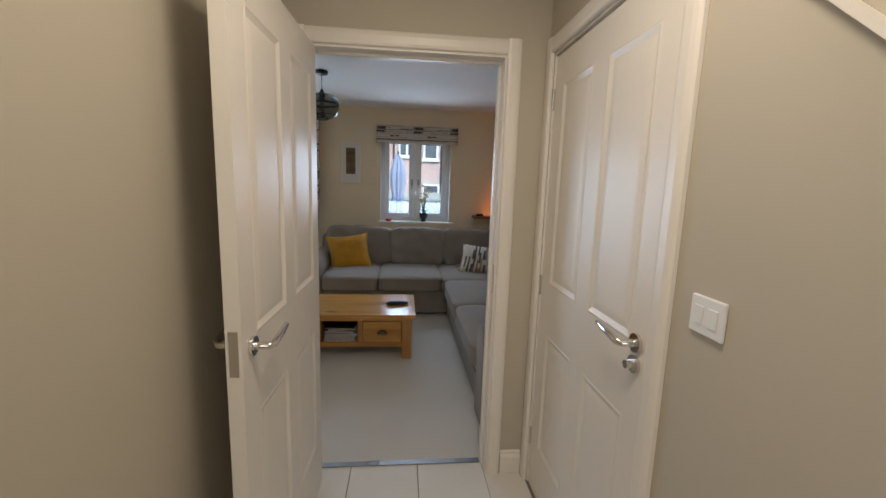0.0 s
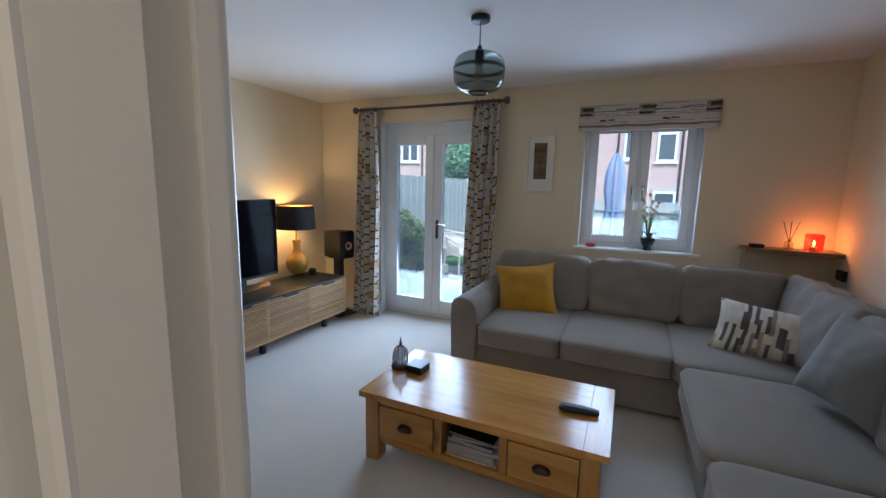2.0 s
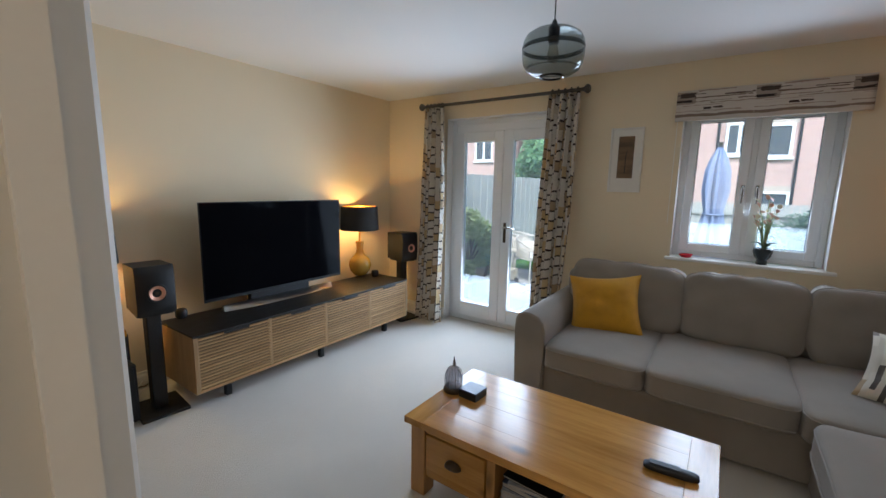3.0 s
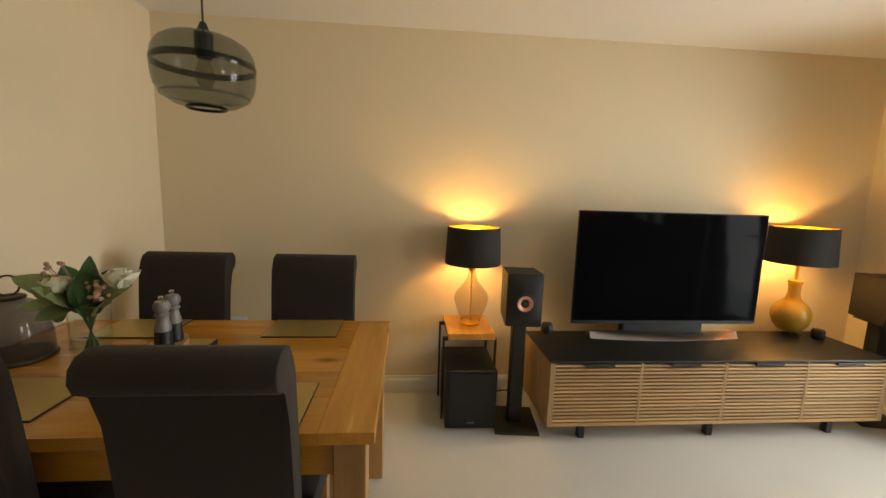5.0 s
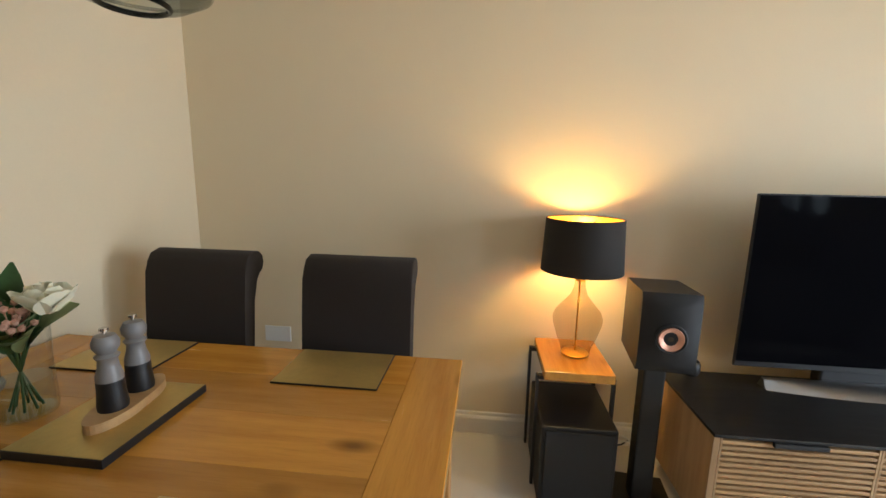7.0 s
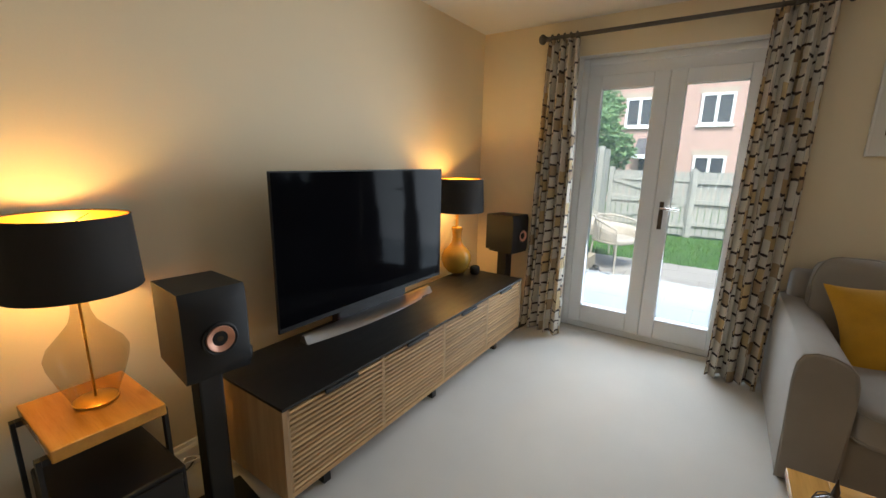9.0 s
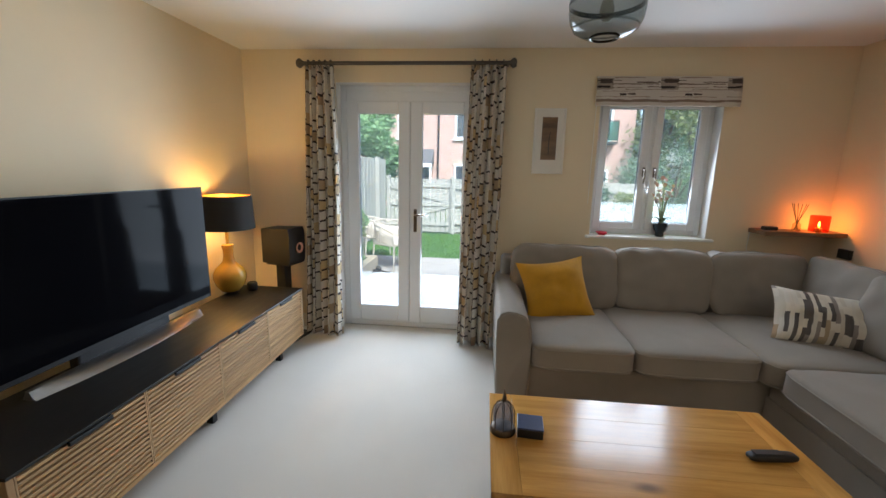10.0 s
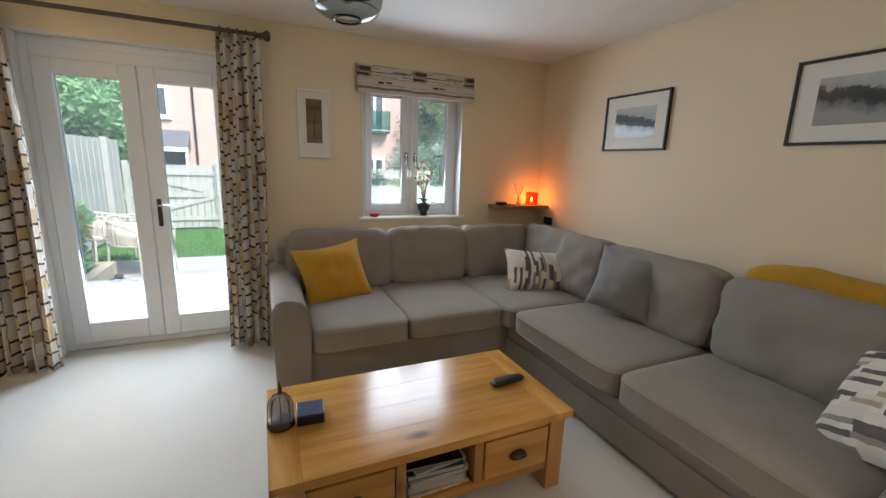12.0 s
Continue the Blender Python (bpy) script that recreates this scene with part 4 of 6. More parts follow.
scatter_cushion("cushion", pose(4.12, -2.97, 0.64, 58, 0, -130) @ pose(0, 0, 0, 0, 0, 112), 0.46, 0.54, 0.17, M_STRIPE, "brushstroke-print cushion propped at the sofa arm", 24, 0.08)
throw = thing("folded_throw", pose(4.60, -2.50, 0.78), "folded mustard throw lying along the sofa back", "throw")
part("cloth", place(cushion(0.74, 0.15, 0.30, 0.15, 0.1, 9, 31, False, 0.012, 4.5), pose(0, 0, 0.02, 0, 0, 90)), M_MUSTARD, throw, smooth=True)


# ---- coffee table ----
ct = thing("coffee_table", pose(2.735, -1.922, 0), "chunky honey oak coffee table with two drawers and an open shelf", "coffee table")
TW, TD, TZ = 0.615, 0.315, 0.382
nb = 4
for i in range(nb):
    y0, y1 = -TD + 2 * TD * i / nb, -TD + 2 * TD * (i + 1) / nb
    part("board", box(-TW + 0.105, TW - 0.105, y0 + 0.0001, y1 - 0.0001, TZ - 0.032, TZ, 0.0005, 1), M_PINE, ct)
for s in (-1, 1):
    xs = sorted((s * TW, s * (TW - 0.1045)))
    part("end_board", box(xs[0], xs[1], -TD, TD, TZ - 0.032, TZ, 0.0012, 1), M_PINEY, ct)
for sx in (-1, 1):
    for sy in (-1, 1):
        part("leg", box(sx * 0.545 - 0.04, sx * 0.545 + 0.04, sy * 0.26 - 0.04, sy * 0.26 + 0.04, 0, TZ - 0.033, 0.004), M_PINEZ_SHADED, ct)
part("side_panel", box(-0.565, -0.545, -0.22, 0.22, 0.10, TZ - 0.034), M_PINEY, ct)
part("side_panel", box(0.545, 0.565, -0.22, 0.22, 0.10, TZ - 0.034), M_PINEY, ct)
part("bottom_panel", box(-0.505, 0.505, -0.285, 0.285, 0.10, 0.12), M_PINE, ct)
part("rail", box(-0.505, 0.505, -0.29, -0.268, 0.115, 0.142, 0.003), M_PINE, ct)
part("rail", box(-0.505, 0.505, -0.29, -0.268, 0.322, TZ - 0.034, 0.003), M_PINE, ct)
part("back_panel", box(-0.505, 0.505, 0.268, 0.288, 0.121, TZ - 0.034), M_PINE, ct)
for x in (-0.165, 0.165):
    part("divider", box(x - 0.02, x + 0.02, -0.289, 0.267, 0.1425, 0.3215, 0.002), M_PINEZ_SHADED, ct)
for x in (-0.345, 0.345):
    d = part("drawer", box(x - 0.155, x + 0.155, -0.297, -0.02, 0.146, 0.318, 0.004), M_PINE, ct)
    bm = bmesh.new()
    n = 12
    rings = []
    for i in range(n + 1):
        a = math.pi * i / n
        rings.append([bm.verts.new((x + 0.042 * math.cos(a) * k, -0.298 - dep, 0.222 + 0.030 * math.sin(a) * k)) for k, dep in ((1.0, 0.0), (0.97, 0.012), (0.75, 0.024), (0.35, 0.028), (0.0, 0.029))])
    for a, b in zip(rings, rings[1:]):
        for k in range(4):
            bm.faces.new((a[k], a[k + 1], b[k + 1], b[k])) if k < 3 else bm.faces.new((a[k], a[k + 1], b[k]))
    hd = part("cup_pull", bm, M_PEWTER, d, "dark pewter cup pull", smooth=True)
    hd.modifiers.new("thickness", "SOLIDIFY").thickness = 0.003


def book(x, y, z, w, d, h, turn, mat, name="book", label="magazine lying in the coffee table's open shelf"):
    b = thing(name, pose(x, y, z, 0, 0, turn), label, "book", "books in the shelf")
    part("cover", box(-w / 2, w / 2, -d / 2, d / 2, 0, 0.002), mat, b)
    part("cover", box(-w / 2, w / 2, -d / 2, d / 2, h - 0.002, h), mat, b)
    part("page_block", box(-w / 2 + 0.004, w / 2 - 0.004, -d / 2 + 0.002, d / 2 - 0.004, 0.002, h - 0.002), M_PAPER, b)
    return b


def letters(name, text, size, m, mat, parent=None, depth=0.0006):
    cu = bpy.data.curves.new(name, "FONT")
    cu.body, cu.size, cu.extrude, cu.align_x, cu.align_y = text, size, depth, "CENTER", "CENTER"
    ob = new(name, cu)
    cu.materials.append(mat)
    ob.matrix_basis = m
    ob.parent = parent
    return ob


M_PAPER = surf("grey_paper_edges", (0.36, 0.33, 0.29), 0.8, var=0.3, coarse=3, fine=300, stretch=(1, 1, 20))
M_NAVY = surf("navy_cover", (0.03, 0.04, 0.09), 0.35, var=0.2, coarse=12)
M_GREYC = surf("grey_cover", (0.35, 0.36, 0.38), 0.4, var=0.4, coarse=25)
M_TAN = surf("tan_cover", (0.42, 0.30, 0.20), 0.4, var=0.2, coarse=12)
bz = 0.12
for w, d, h, tn, mt in ((0.26, 0.34, 0.034, 1, M_TAN), (0.25, 0.33, 0.03, -2, M_GREYC), (0.26, 0.33, 0.02, 3, M_GREYC), (0.24, 0.32, 0.022, -3, M_NAVY), (0.23, 0.31, 0.012, 6, M_GREYC), (0.24, 0.30, 0.01, -4, M_BLACK)):
    bk = book(2.735, -1.922 - 0.10, bz, w, d, h, tn, mt)
    if bz == 0.12:
        part("spine", box(-0.13, 0.13, -0.1715, -0.1698, 0, 0.034), M_TAN, bk)
        letters("lettering", "GARDEN DESIGN", 0.024, pose(0, -0.1725, 0.017, 90), M_WHITE, bk)
    bz += h + 0.0005

# on the coffee table
lan = thing("bird_lantern", pose(2.172, -1.895, TZ), "small wire lantern with smoked glass on the coffee table", "lantern")
part("base", lathe([(0, 0), (0.052, 0), (0.054, 0.006), (0.05, 0.022), (0.045, 0.026), (0, 0.026)], 24), M_PEWTER, lan, smooth=True)
part("glass", lathe([(0.04, 0.026), (0.043, 0.05), (0.043, 0.085), (0.036, 0.11), (0.018, 0.128), (0.006, 0.132)], 24), M_CLOCHE, lan, smooth=True)
for i in range(8):
    a = 2 * math.pi * i / 8
    pr = [(0.046, 0.024), (0.047, 0.06), (0.046, 0.09), (0.038, 0.115), (0.019, 0.132), (0.004, 0.136)]
    part("wire", tube([(r * math.cos(a), r * math.sin(a), z) for r, z in pr], 0.0018, 6), M_PEWTER, lan)
part("finial", tube([(0, 0, 0.134), (0.002, 0, 0.15), (0.001, 0, 0.172), (0, 0, 0.188)], [0.007, 0.009, 0.004, 0.002], 8), M_PEWTER, lan, "pointed pewter finial", smooth=True)
bx = thing("coaster_box", pose(2.285, -1.885, TZ, 0, 0, -4), "small dark square coaster box on the coffee table", "box")
part("body", box(-0.052, 0.052, -0.052, 0.052, 0, 0.036, 0.003), M_BLACK, bx)
part("lid", box(-0.053, 0.053, -0.053, 0.053, 0.0365, 0.044, 0.003), M_NAVY, bx)
rm = thing("remote_control", pose(3.195, -1.94, TZ, 0, 0, 6), "curved black remote control lying on the coffee table", "remote control")
part("body", cushion(0.20, 0.048, 0.03, 0.2, 0.25, 8, 41, False, 0.0, 4.0), M_BLACK, rm, smooth=True).location.z = 0.015
part("keypad", box(-0.075, 0.03, -0.015, 0.015, 0.030, 0.0335, 0.001), M_BLKMETAL, rm, "dark keypad")
for i in range(4):
    part("button", lathe([(0.006, 0), (0.006, 0.002), (0, 0.0025)], 12, at=(-0.06 + 0.025 * i, 0, 0.0165)), M_GREYC, rm)


# ---- television and its cabinet ----
UX0, UX1, UY0, UY1, UZ0, UZ1 = 0.16, 0.648, -2.505, -0.452, 0.115, 0.50
unit = thing("media_cabinet", pose(0, 0, 0), "long low media cabinet with slatted oak doors and black top", "cabinet")
part("top", box(UX0, UX1 + 0.004, UY0 - 0.001, UY1 + 0.001, UZ1 - 0.012, UZ1, 0.002), M_BLACKTOP, unit, "black stained wooden top")
for y0, y1 in ((UY0, UY0 + 0.022), (UY1 - 0.022, UY1)):
    part("end_panel", box(UX0, UX1, y0, y1, UZ0, UZ1 - 0.0125, 0.002), M_CABZ, unit)
part("bottom_panel", box(UX0, UX1 - 0.002, UY0 + 0.0225, UY1 - 0.0225, UZ0, UZ0 + 0.02), M_SLAT, unit)
part("back_panel", box(UX0, UX0 + 0.012, UY0 + 0.0225, UY1 - 0.0225, UZ0 + 0.0205, UZ1 - 0.013), M_GAPSHADE, unit)
# dark sheet added to stand in for shade seen between the slats
part("shade_panel", box(UX1 - 0.06, UX1 - 0.05, UY0 + 0.0225, UY1 - 0.0225, UZ0 + 0.0205, UZ1 - 0.013), M_GAPSHADE, unit, "dark sheet that paints the shade behind the slats")
nd = 4
dw = (UY1 - UY0 - 0.044) / nd
slat_bm = bmesh.new()
box(-0.008, 0.008, -dw / 2 + 0.0085, dw / 2 - 0.0085, -0.0062, 0.0062, 0.0015, 1, slat_bm)
slat_me = None
NS = 16
for i in range(nd):
    yc = UY0 + 0.022 + dw * (i + 0.5)
    dr = part("cabinet_door", box(UX1 - 0.022, UX1, yc - dw / 2 + 0.001, yc - dw / 2 + 0.008, UZ0 + 0.021, UZ1 - 0.014, 0.0015), M_CABZ, unit)
    part("stile", box(UX1 - 0.022, UX1, yc + dw / 2 - 0.008, yc + dw / 2 - 0.001, UZ0 + 0.021, UZ1 - 0.014, 0.0015), M_CABZ, dr)
    # second dark sheet, painting shade close behind each door's slats
    part("gap_shade_sheet", box(UX1 - 0.028, UX1 - 0.0225, yc - dw / 2 + 0.002, yc + dw / 2 - 0.002, UZ0 + 0.021, UZ1 - 0.014), M_GAPSHADE, dr)
    part("pull", box(UX1 - 0.002, UX1 + 0.012, yc - 0.085, yc + 0.085, UZ1 - 0.030, UZ1 - 0.014, 0.002), M_BLKMETAL, dr, "black edge pull")
    for k in range(NS):
        z = UZ0 + 0.034 + (UZ1 - UZ0 - 0.064) * k / (NS - 1)
        if slat_me is None:
            o = part("slat", slat_bm, M_SLAT, dr)
            slat_me = o.data
            o.location = (UX1 - 0.0085, yc, z)
        else:
            shared("slat", slat_me, dr, Matrix.Translation((UX1 - 0.0085, yc, z)))
for y in (-2.27, -1.48, -0.70):
    bm = box(0.22, 0.60, y - 0.02, y + 0.02, 0.085, 0.114)
    box(0.24, 0.28, y - 0.018, y + 0.018, 0, 0.0845, bm=bm)
    box(0.54, 0.58, y - 0.018, y + 0.018, 0, 0.0845, bm=bm)
    part("leg_frame", bm, M_BLKMETAL, unit)

tv = thing("television", pose(0, 0, 0), "large flat black television on a silver crescent stand", "television")
part("panel", box(0.262, 0.276, -2.252, -1.004, 0.588, 1.306, 0.003), M_BLACK, tv)
part("screen", box(0.2765, 0.278, -2.246, -1.010, 0.612, 1.300), M_SCREEN, tv, "glossy dark screen, switched off")
part("housing", box(0.215, 0.262, -2.0, -1.26, 0.60, 1.02, 0.02, 2), M_BLACK, tv)
bm = bmesh.new()
n = 20
rows = []
for i in range(n + 1):
    s = i / n * 2 - 1
    y = -1.628 + 0.50 * s
    f = 0.355 - 0.05 * s * s
    rows.append([bm.verts.new(p) for p in ((0.262, y, 0.540), (0.28, y, 0.537), (f - 0.012, y, 0.511), (f, y, 0.501), (f - 0.06, y, 0.501), (0.262, y, 0.53))])
for a, b in zip(rows, rows[1:]):
    for k in range(6):
        bm.faces.new((a[k], a[(k + 1) % 6], b[(k + 1) % 6], b[k]))
bm.faces.new(rows[0]), bm.faces.new(rows[-1][::-1])
part("stand", bm, M_SILVER, tv, "brushed silver crescent stand", smooth=True)
part("stand_foot", box(0.205, 0.258, -1.9, -1.35, 0.5005, 0.62, 0.01), M_BLACK, tv)


# ---- speakers ----
def speaker(m):
    sp = thing("bookshelf_speaker", m, "black bookshelf loudspeaker with a copper cone, on a stand", "loudspeaker", "pair of loudspeakers")
    w, d, h = 0.10, 0.135, 0.30
    bm = bmesh.new()
    nx, nz = 12, 12
    face = []
    for j in range(nz + 1):
        row = []
        for i in range(nx + 1):
            u, v = i / nx * 2 - 1, j / nz * 2 - 1
            bulge = 0.022 * (1 - u * u) * (1 - v * v) ** 0.5 - 0.012 * abs(v) ** 6
            row.append(bm.verts.new((u * w, -d - bulge, h / 2 + v * h / 2)))
        face.append(row)
    for a, b in zip(face, face[1:]):
        for i in range(nx):
            bm.faces.new((a[i], a[i + 1], b[i + 1], b[i]))
    rim = face[0] + [r[-1] for r in face[1:]] + face[-1][-2::-1] + [r[0] for r in face[-2:0:-1]]
    backv = [bm.verts.new((v.co.x * 0.97, d, h / 2 + (v.co.z - h / 2) * 0.94 + 0.0)) for v in rim]
    for i in range(len(rim)):
        j = (i + 1) % len(rim)
        bm.faces.new((rim[i], rim[j], backv[j], backv[i]))
    bm.faces.new(backv)
    part("cabinet", bm, M_BLACK, sp, smooth=True)
    for nm, prof, mt in (("surround", [(0.056, 0), (0.055, 0.005), (0.051, 0.007), (0.045, 0.004)], M_BLACK), ("cone", [(0.0445, 0.004), (0.042, 0.009), (0.034, 0.006), (0.018, -0.004), (0.017, -0.01)], M_COPPER), ("tweeter", [(0.0165, -0.008), (0.012, 0.0), (0.0, 0.003)], M_PEWTER)):
        bm = lathe(prof, 28)
        place(bm, pose(0, -d - 0.021, h / 2 - 0.01, 90))
        part(nm, bm, mt, sp, "copper cone" if nm == "cone" else "", smooth=True)
    return sp


def speaker_stand(m, h):
    st = thing("speaker_stand", m, "black steel loudspeaker stand with a flat foot", "speaker stand", "pair of speaker stands")
    part("base_plate", box(-0.13, 0.13, -0.15, 0.15, 0, 0.018, 0.004), M_BLKMETAL, st)
    part("column", box(-0.04, 0.04, -0.035, 0.055, 0.018, h - 0.008, 0.008), M_BLKMETAL, st)
    part("top_plate", box(-0.085, 0.085, -0.11, 0.11, h - 0.008, h, 0.002), M_BLKMETAL, st)
    return st


S1 = pose(0.395, -2.622, 0, 0, 0, 84)
speaker_stand(S1, 0.652)
speaker(S1 @ pose(0, 0, 0.652))
S2 = pose(0.41, -0.25, 0, 0, 0, 78)
speaker_stand(S2, 0.652)
speaker(S2 @ pose(0, 0, 0.652))

sub = thing("subwoofer", pose(0, 0, 0), "black cube subwoofer standing under the small side table", "subwoofer")
part("cabinet", box(0.10, 0.482, -3.055, -2.755, 0.012, 0.37, 0.008), M_BLACK, sub)
part("grille", box(0.4825, 0.490, -3.04, -2.77, 0.03, 0.355, 0.005), M_BLACK, sub)
part("badge", box(0.4902, 0.4912, -2.925, -2.885, 0.05, 0.056), M_SILVER, sub)
for x in (0.14, 0.44):
    for y in (-3.01, -2.80):
        part("foot", lathe([(0.015, 0), (0.018, 0.0115), (0, 0.0118)], 12, at=(x, y, 0)), M_BLKMETAL, sub)

st = thing("side_table", pose(0, 0, 0), "oak slab side table on a black metal frame over the subwoofer", "side table")
part("slab", box(0.03, 0.40, -3.045, -2.76, 0.525, 0.565, 0.004), M_OAK, st)
for y in (-3.065, -2.748):
    for x in (0.04, 0.33):
        part("leg", box(x, x + 0.025, y - 0.006, y + 0.006, 0, 0.524), M_BLKMETAL, st)
part("brace", box(0.33, 0.355, -3.058, -2.755, 0.505, 0.524), M_BLKMETAL, st)
part("brace", box(0.04, 0.065, -3.058, -2.755, 0.505, 0.524), M_BLKMETAL, st)


# ---- table lamps ----
def drum_shade(parent, r0, r1, z0, z1):
    part("shade", lathe([(r1, z0), (r0, z1)], 48), M_SHADE, parent, "dark fabric drum shade", smooth=True)
    part("lining", lathe([(r1 - 0.004, z0 + 0.001), (r0 - 0.004, z1 - 0.001)], 48), M_GOLD, parent, "gold shade lining", smooth=True)
    for r, z in ((r1, z0), (r0, z1)):
        part("rim", tube([((r - 0.002) * math.cos(a), (r - 0.002) * math.sin(a), z) for a in [2 * math.pi * k / 48 for k in range(49)]], 0.003, 6, ends=False), M_SHADE, parent)
    for k in range(3):
        a = 2 * math.pi * k / 3 + 0.4
        part("spider", tube([(0.02 * math.cos(a), 0.02 * math.sin(a), z1 - 0.03), ((r0 - 0.006) * math.cos(a), (r0 - 0.006) * math.sin(a), z1 - 0.01)], 0.002, 6), M_BLKMETAL, parent)


M_BULB = glow("lit_bulb", (1.0, 0.70, 0.32), 18.0)
lamp = thing("table_lamp", pose(0.2, -2.885, 0.565), "lit table lamp with champagne glass base and dark drum shade", "table lamp", "table lamps")
part("glass_base", lathe([(0.0, 0.004), (0.055, 0.004), (0.060, 0.012), (0.068, 0.04), (0.088, 0.09), (0.105, 0.145), (0.108, 0.175), (0.096, 0.205), (0.062, 0.245), (0.035, 0.28), (0.026, 0.31), (0.022, 0.345)], 40), M_AMBERG, lamp, "bulbous pale glass base", smooth=True)
part("foot", lathe([(0, 0.0), (0.058, 0.0), (0.062, 0.008), (0.05, 0.016), (0, 0.018)], 32), M_GOLD, lamp, smooth=True)
part("stem", tube([(0, 0, 0.016), (0, 0, 0.35)], 0.004, 8), M_GOLD, lamp)
part("neck", lathe([(0.024, 0.343), (0.024, 0.365), (0.014, 0.372), (0.014, 0.455), (0, 0.457)], 20), M_GOLD, lamp, smooth=True)
drum_shade(lamp, 0.163, 0.174, 0.39, 0.615)
bl = part("bulb", lathe([(0, 0.455), (0.014, 0.457), (0.018, 0.475), (0.03, 0.50), (0.033, 0.52), (0.027, 0.543), (0, 0.555)], 20), M_BULB, lamp, "glowing warm bulb", smooth=True)
bl.visible_shadow = False

lamp2 = thing("table_lamp", pose(0.20, -0.675, UZ1), "lit table lamp with mustard ceramic bottle base and black shade", "table lamp", "table lamps")
part("plinth", lathe([(0, 0), (0.058, 0), (0.06, 0.004), (0.06, 0.018), (0.056, 0.022), (0, 0.022)], 32), M_CLEAR, lamp2, "clear acrylic plinth", smooth=True)
part("ceramic_base", lathe([(0, 0.022), (0.05, 0.022), (0.066, 0.03), (0.098, 0.07), (0.114, 0.12), (0.112, 0.155), (0.094, 0.195), (0.062, 0.225), (0.042, 0.25), (0.034, 0.29), (0.036, 0.335), (0.042, 0.36), (0.040, 0.372), (0, 0.374)], 40), M_CERAMIC, lamp2, "mustard glazed bottle base", smooth=True)
part("neck", tube([(0, 0, 0.374), (0, 0, 0.512)], 0.011, 14), M_GOLD, lamp2)
drum_shade(lamp2, 0.182, 0.195, 0.495, 0.73)
bl = part("bulb", lathe([(0, 0.51), (0.014, 0.512), (0.018, 0.57), (0.03, 0.605), (0.033, 0.625), (0.027, 0.648), (0, 0.66)], 20), M_BULB, lamp2, "glowing warm bulb", smooth=True)
bl.visible_shadow = False
for y, x in ((-2.375, 0.19), (-0.56, 0.30)):
    g = thing("smart_speaker", pose(x, y, UZ1), "small black round gadget on the media cabinet", "speaker")
    part("body", lathe([(0, 0), (0.032, 0), (0.038, 0.012), (0.038, 0.05), (0.03, 0.062), (0, 0.064)], 24), M_BLACK, g, smooth=True)


# ---- pendants ----
def pendant(m, drop, label):
    p = thing("pendant_light", m, label, "pendant light", "smoked glass pendants")
    prof = [(0.022, 0.222), (0.06, 0.219), (0.10, 0.209), (0.128, 0.190), (0.141, 0.165), (0.145, 0.135), (0.145, 0.10), (0.139, 0.064), (0.120, 0.033), (0.088, 0.014), (0.055, 0.006)]
    part("glass_shade", lathe(prof, 48), M_SMOKE, p, "smoked grey glass shade", smooth=True)
    part("band", lathe([(0.1435, 0.144), (0.1465, 0.138), (0.1465, 0.130), (0.1445, 0.124)], 48), M_SMOKED, p, "dark glass band", smooth=True)
    part("band", lathe([(0.1285, 0.044), (0.1275, 0.040), (0.1255, 0.036)], 48), M_SMOKE, p, smooth=True)
    part("lip", tube([(0.055 * math.cos(a), 0.055 * math.sin(a), 0.006) for a in [2 * math.pi * k / 36 for k in range(37)]], 0.005, 8, ends=False), M_SMOKED, p, smooth=True)
    part("lamp_holder", lathe([(0, 0.262), (0.008, 0.26), (0.02, 0.232), (0.026, 0.228), (0.026, 0.17), (0.022, 0.155), (0, 0.154)], 20), M_BLACK, p, smooth=True)
    part("bulb", lathe([(0.014, 0.154), (0.02, 0.14), (0.028, 0.11), (0.026, 0.085), (0.016, 0.07), (0, 0.066)], 20), M_AMBERG, p, "unlit amber bulb", smooth=True)
    part("flex", tube([(0, 0, 0.26), (0, 0, drop - 0.03)], 0.0032, 8), M_BLACK, p)
    part("ceiling_rose", lathe([(0, drop), (0.052, drop), (0.054, drop - 0.006), (0.052, drop - 0.026), (0.046, drop - 0.03), (0, drop - 0.031)], 28), M_BLACK, p, smooth=True)
    return p


pendant(pose(2.51, -1.62, 1.975), H - 1.975, "smoked glass pendant light with dark bands above the coffee table")
pendant(pose(1.30, -3.93, 1.625), H - 1.625, "smoked glass pendant light hanging low above the dining table")


# ---- dining ----
dt = thing("dining_table", pose(0, 0, 0), "solid honey oak dining table with breadboard ends", "dining table")
DX_0, DX_1, DY_0, DY_1, DZ = 0.757, 1.686, -4.80, -3.368, 0.76
n = 5
for i in range(n):
    a, b = DX_0 + (DX_1 - DX_0) * i / n, DX_0 + (DX_1 - DX_0) * (i + 1) / n
    part("board", box(a + 0.0001, b - 0.0001, DY_0 + 0.15, DY_1 - 0.15, DZ - 0.036, DZ, 0.0005, 1), M_OAKY, dt)
for y0, y1 in ((DY_0, DY_0 + 0.1495), (DY_1 - 0.1495, DY_1)):
    part("end_board", box(DX_0, DX_1, y0, y1, DZ - 0.036, DZ, 0.0015, 1), M_OAK, dt)
for x in (DX_0 + 0.07, DX_1 - 0.07):
    for y in (DY_0 + 0.07, DY_1 - 0.07):
        part("leg", box(x - 0.045, x + 0.045, y - 0.045, y + 0.045, 0, DZ - 0.037, 0.004), M_OAKZ, dt)
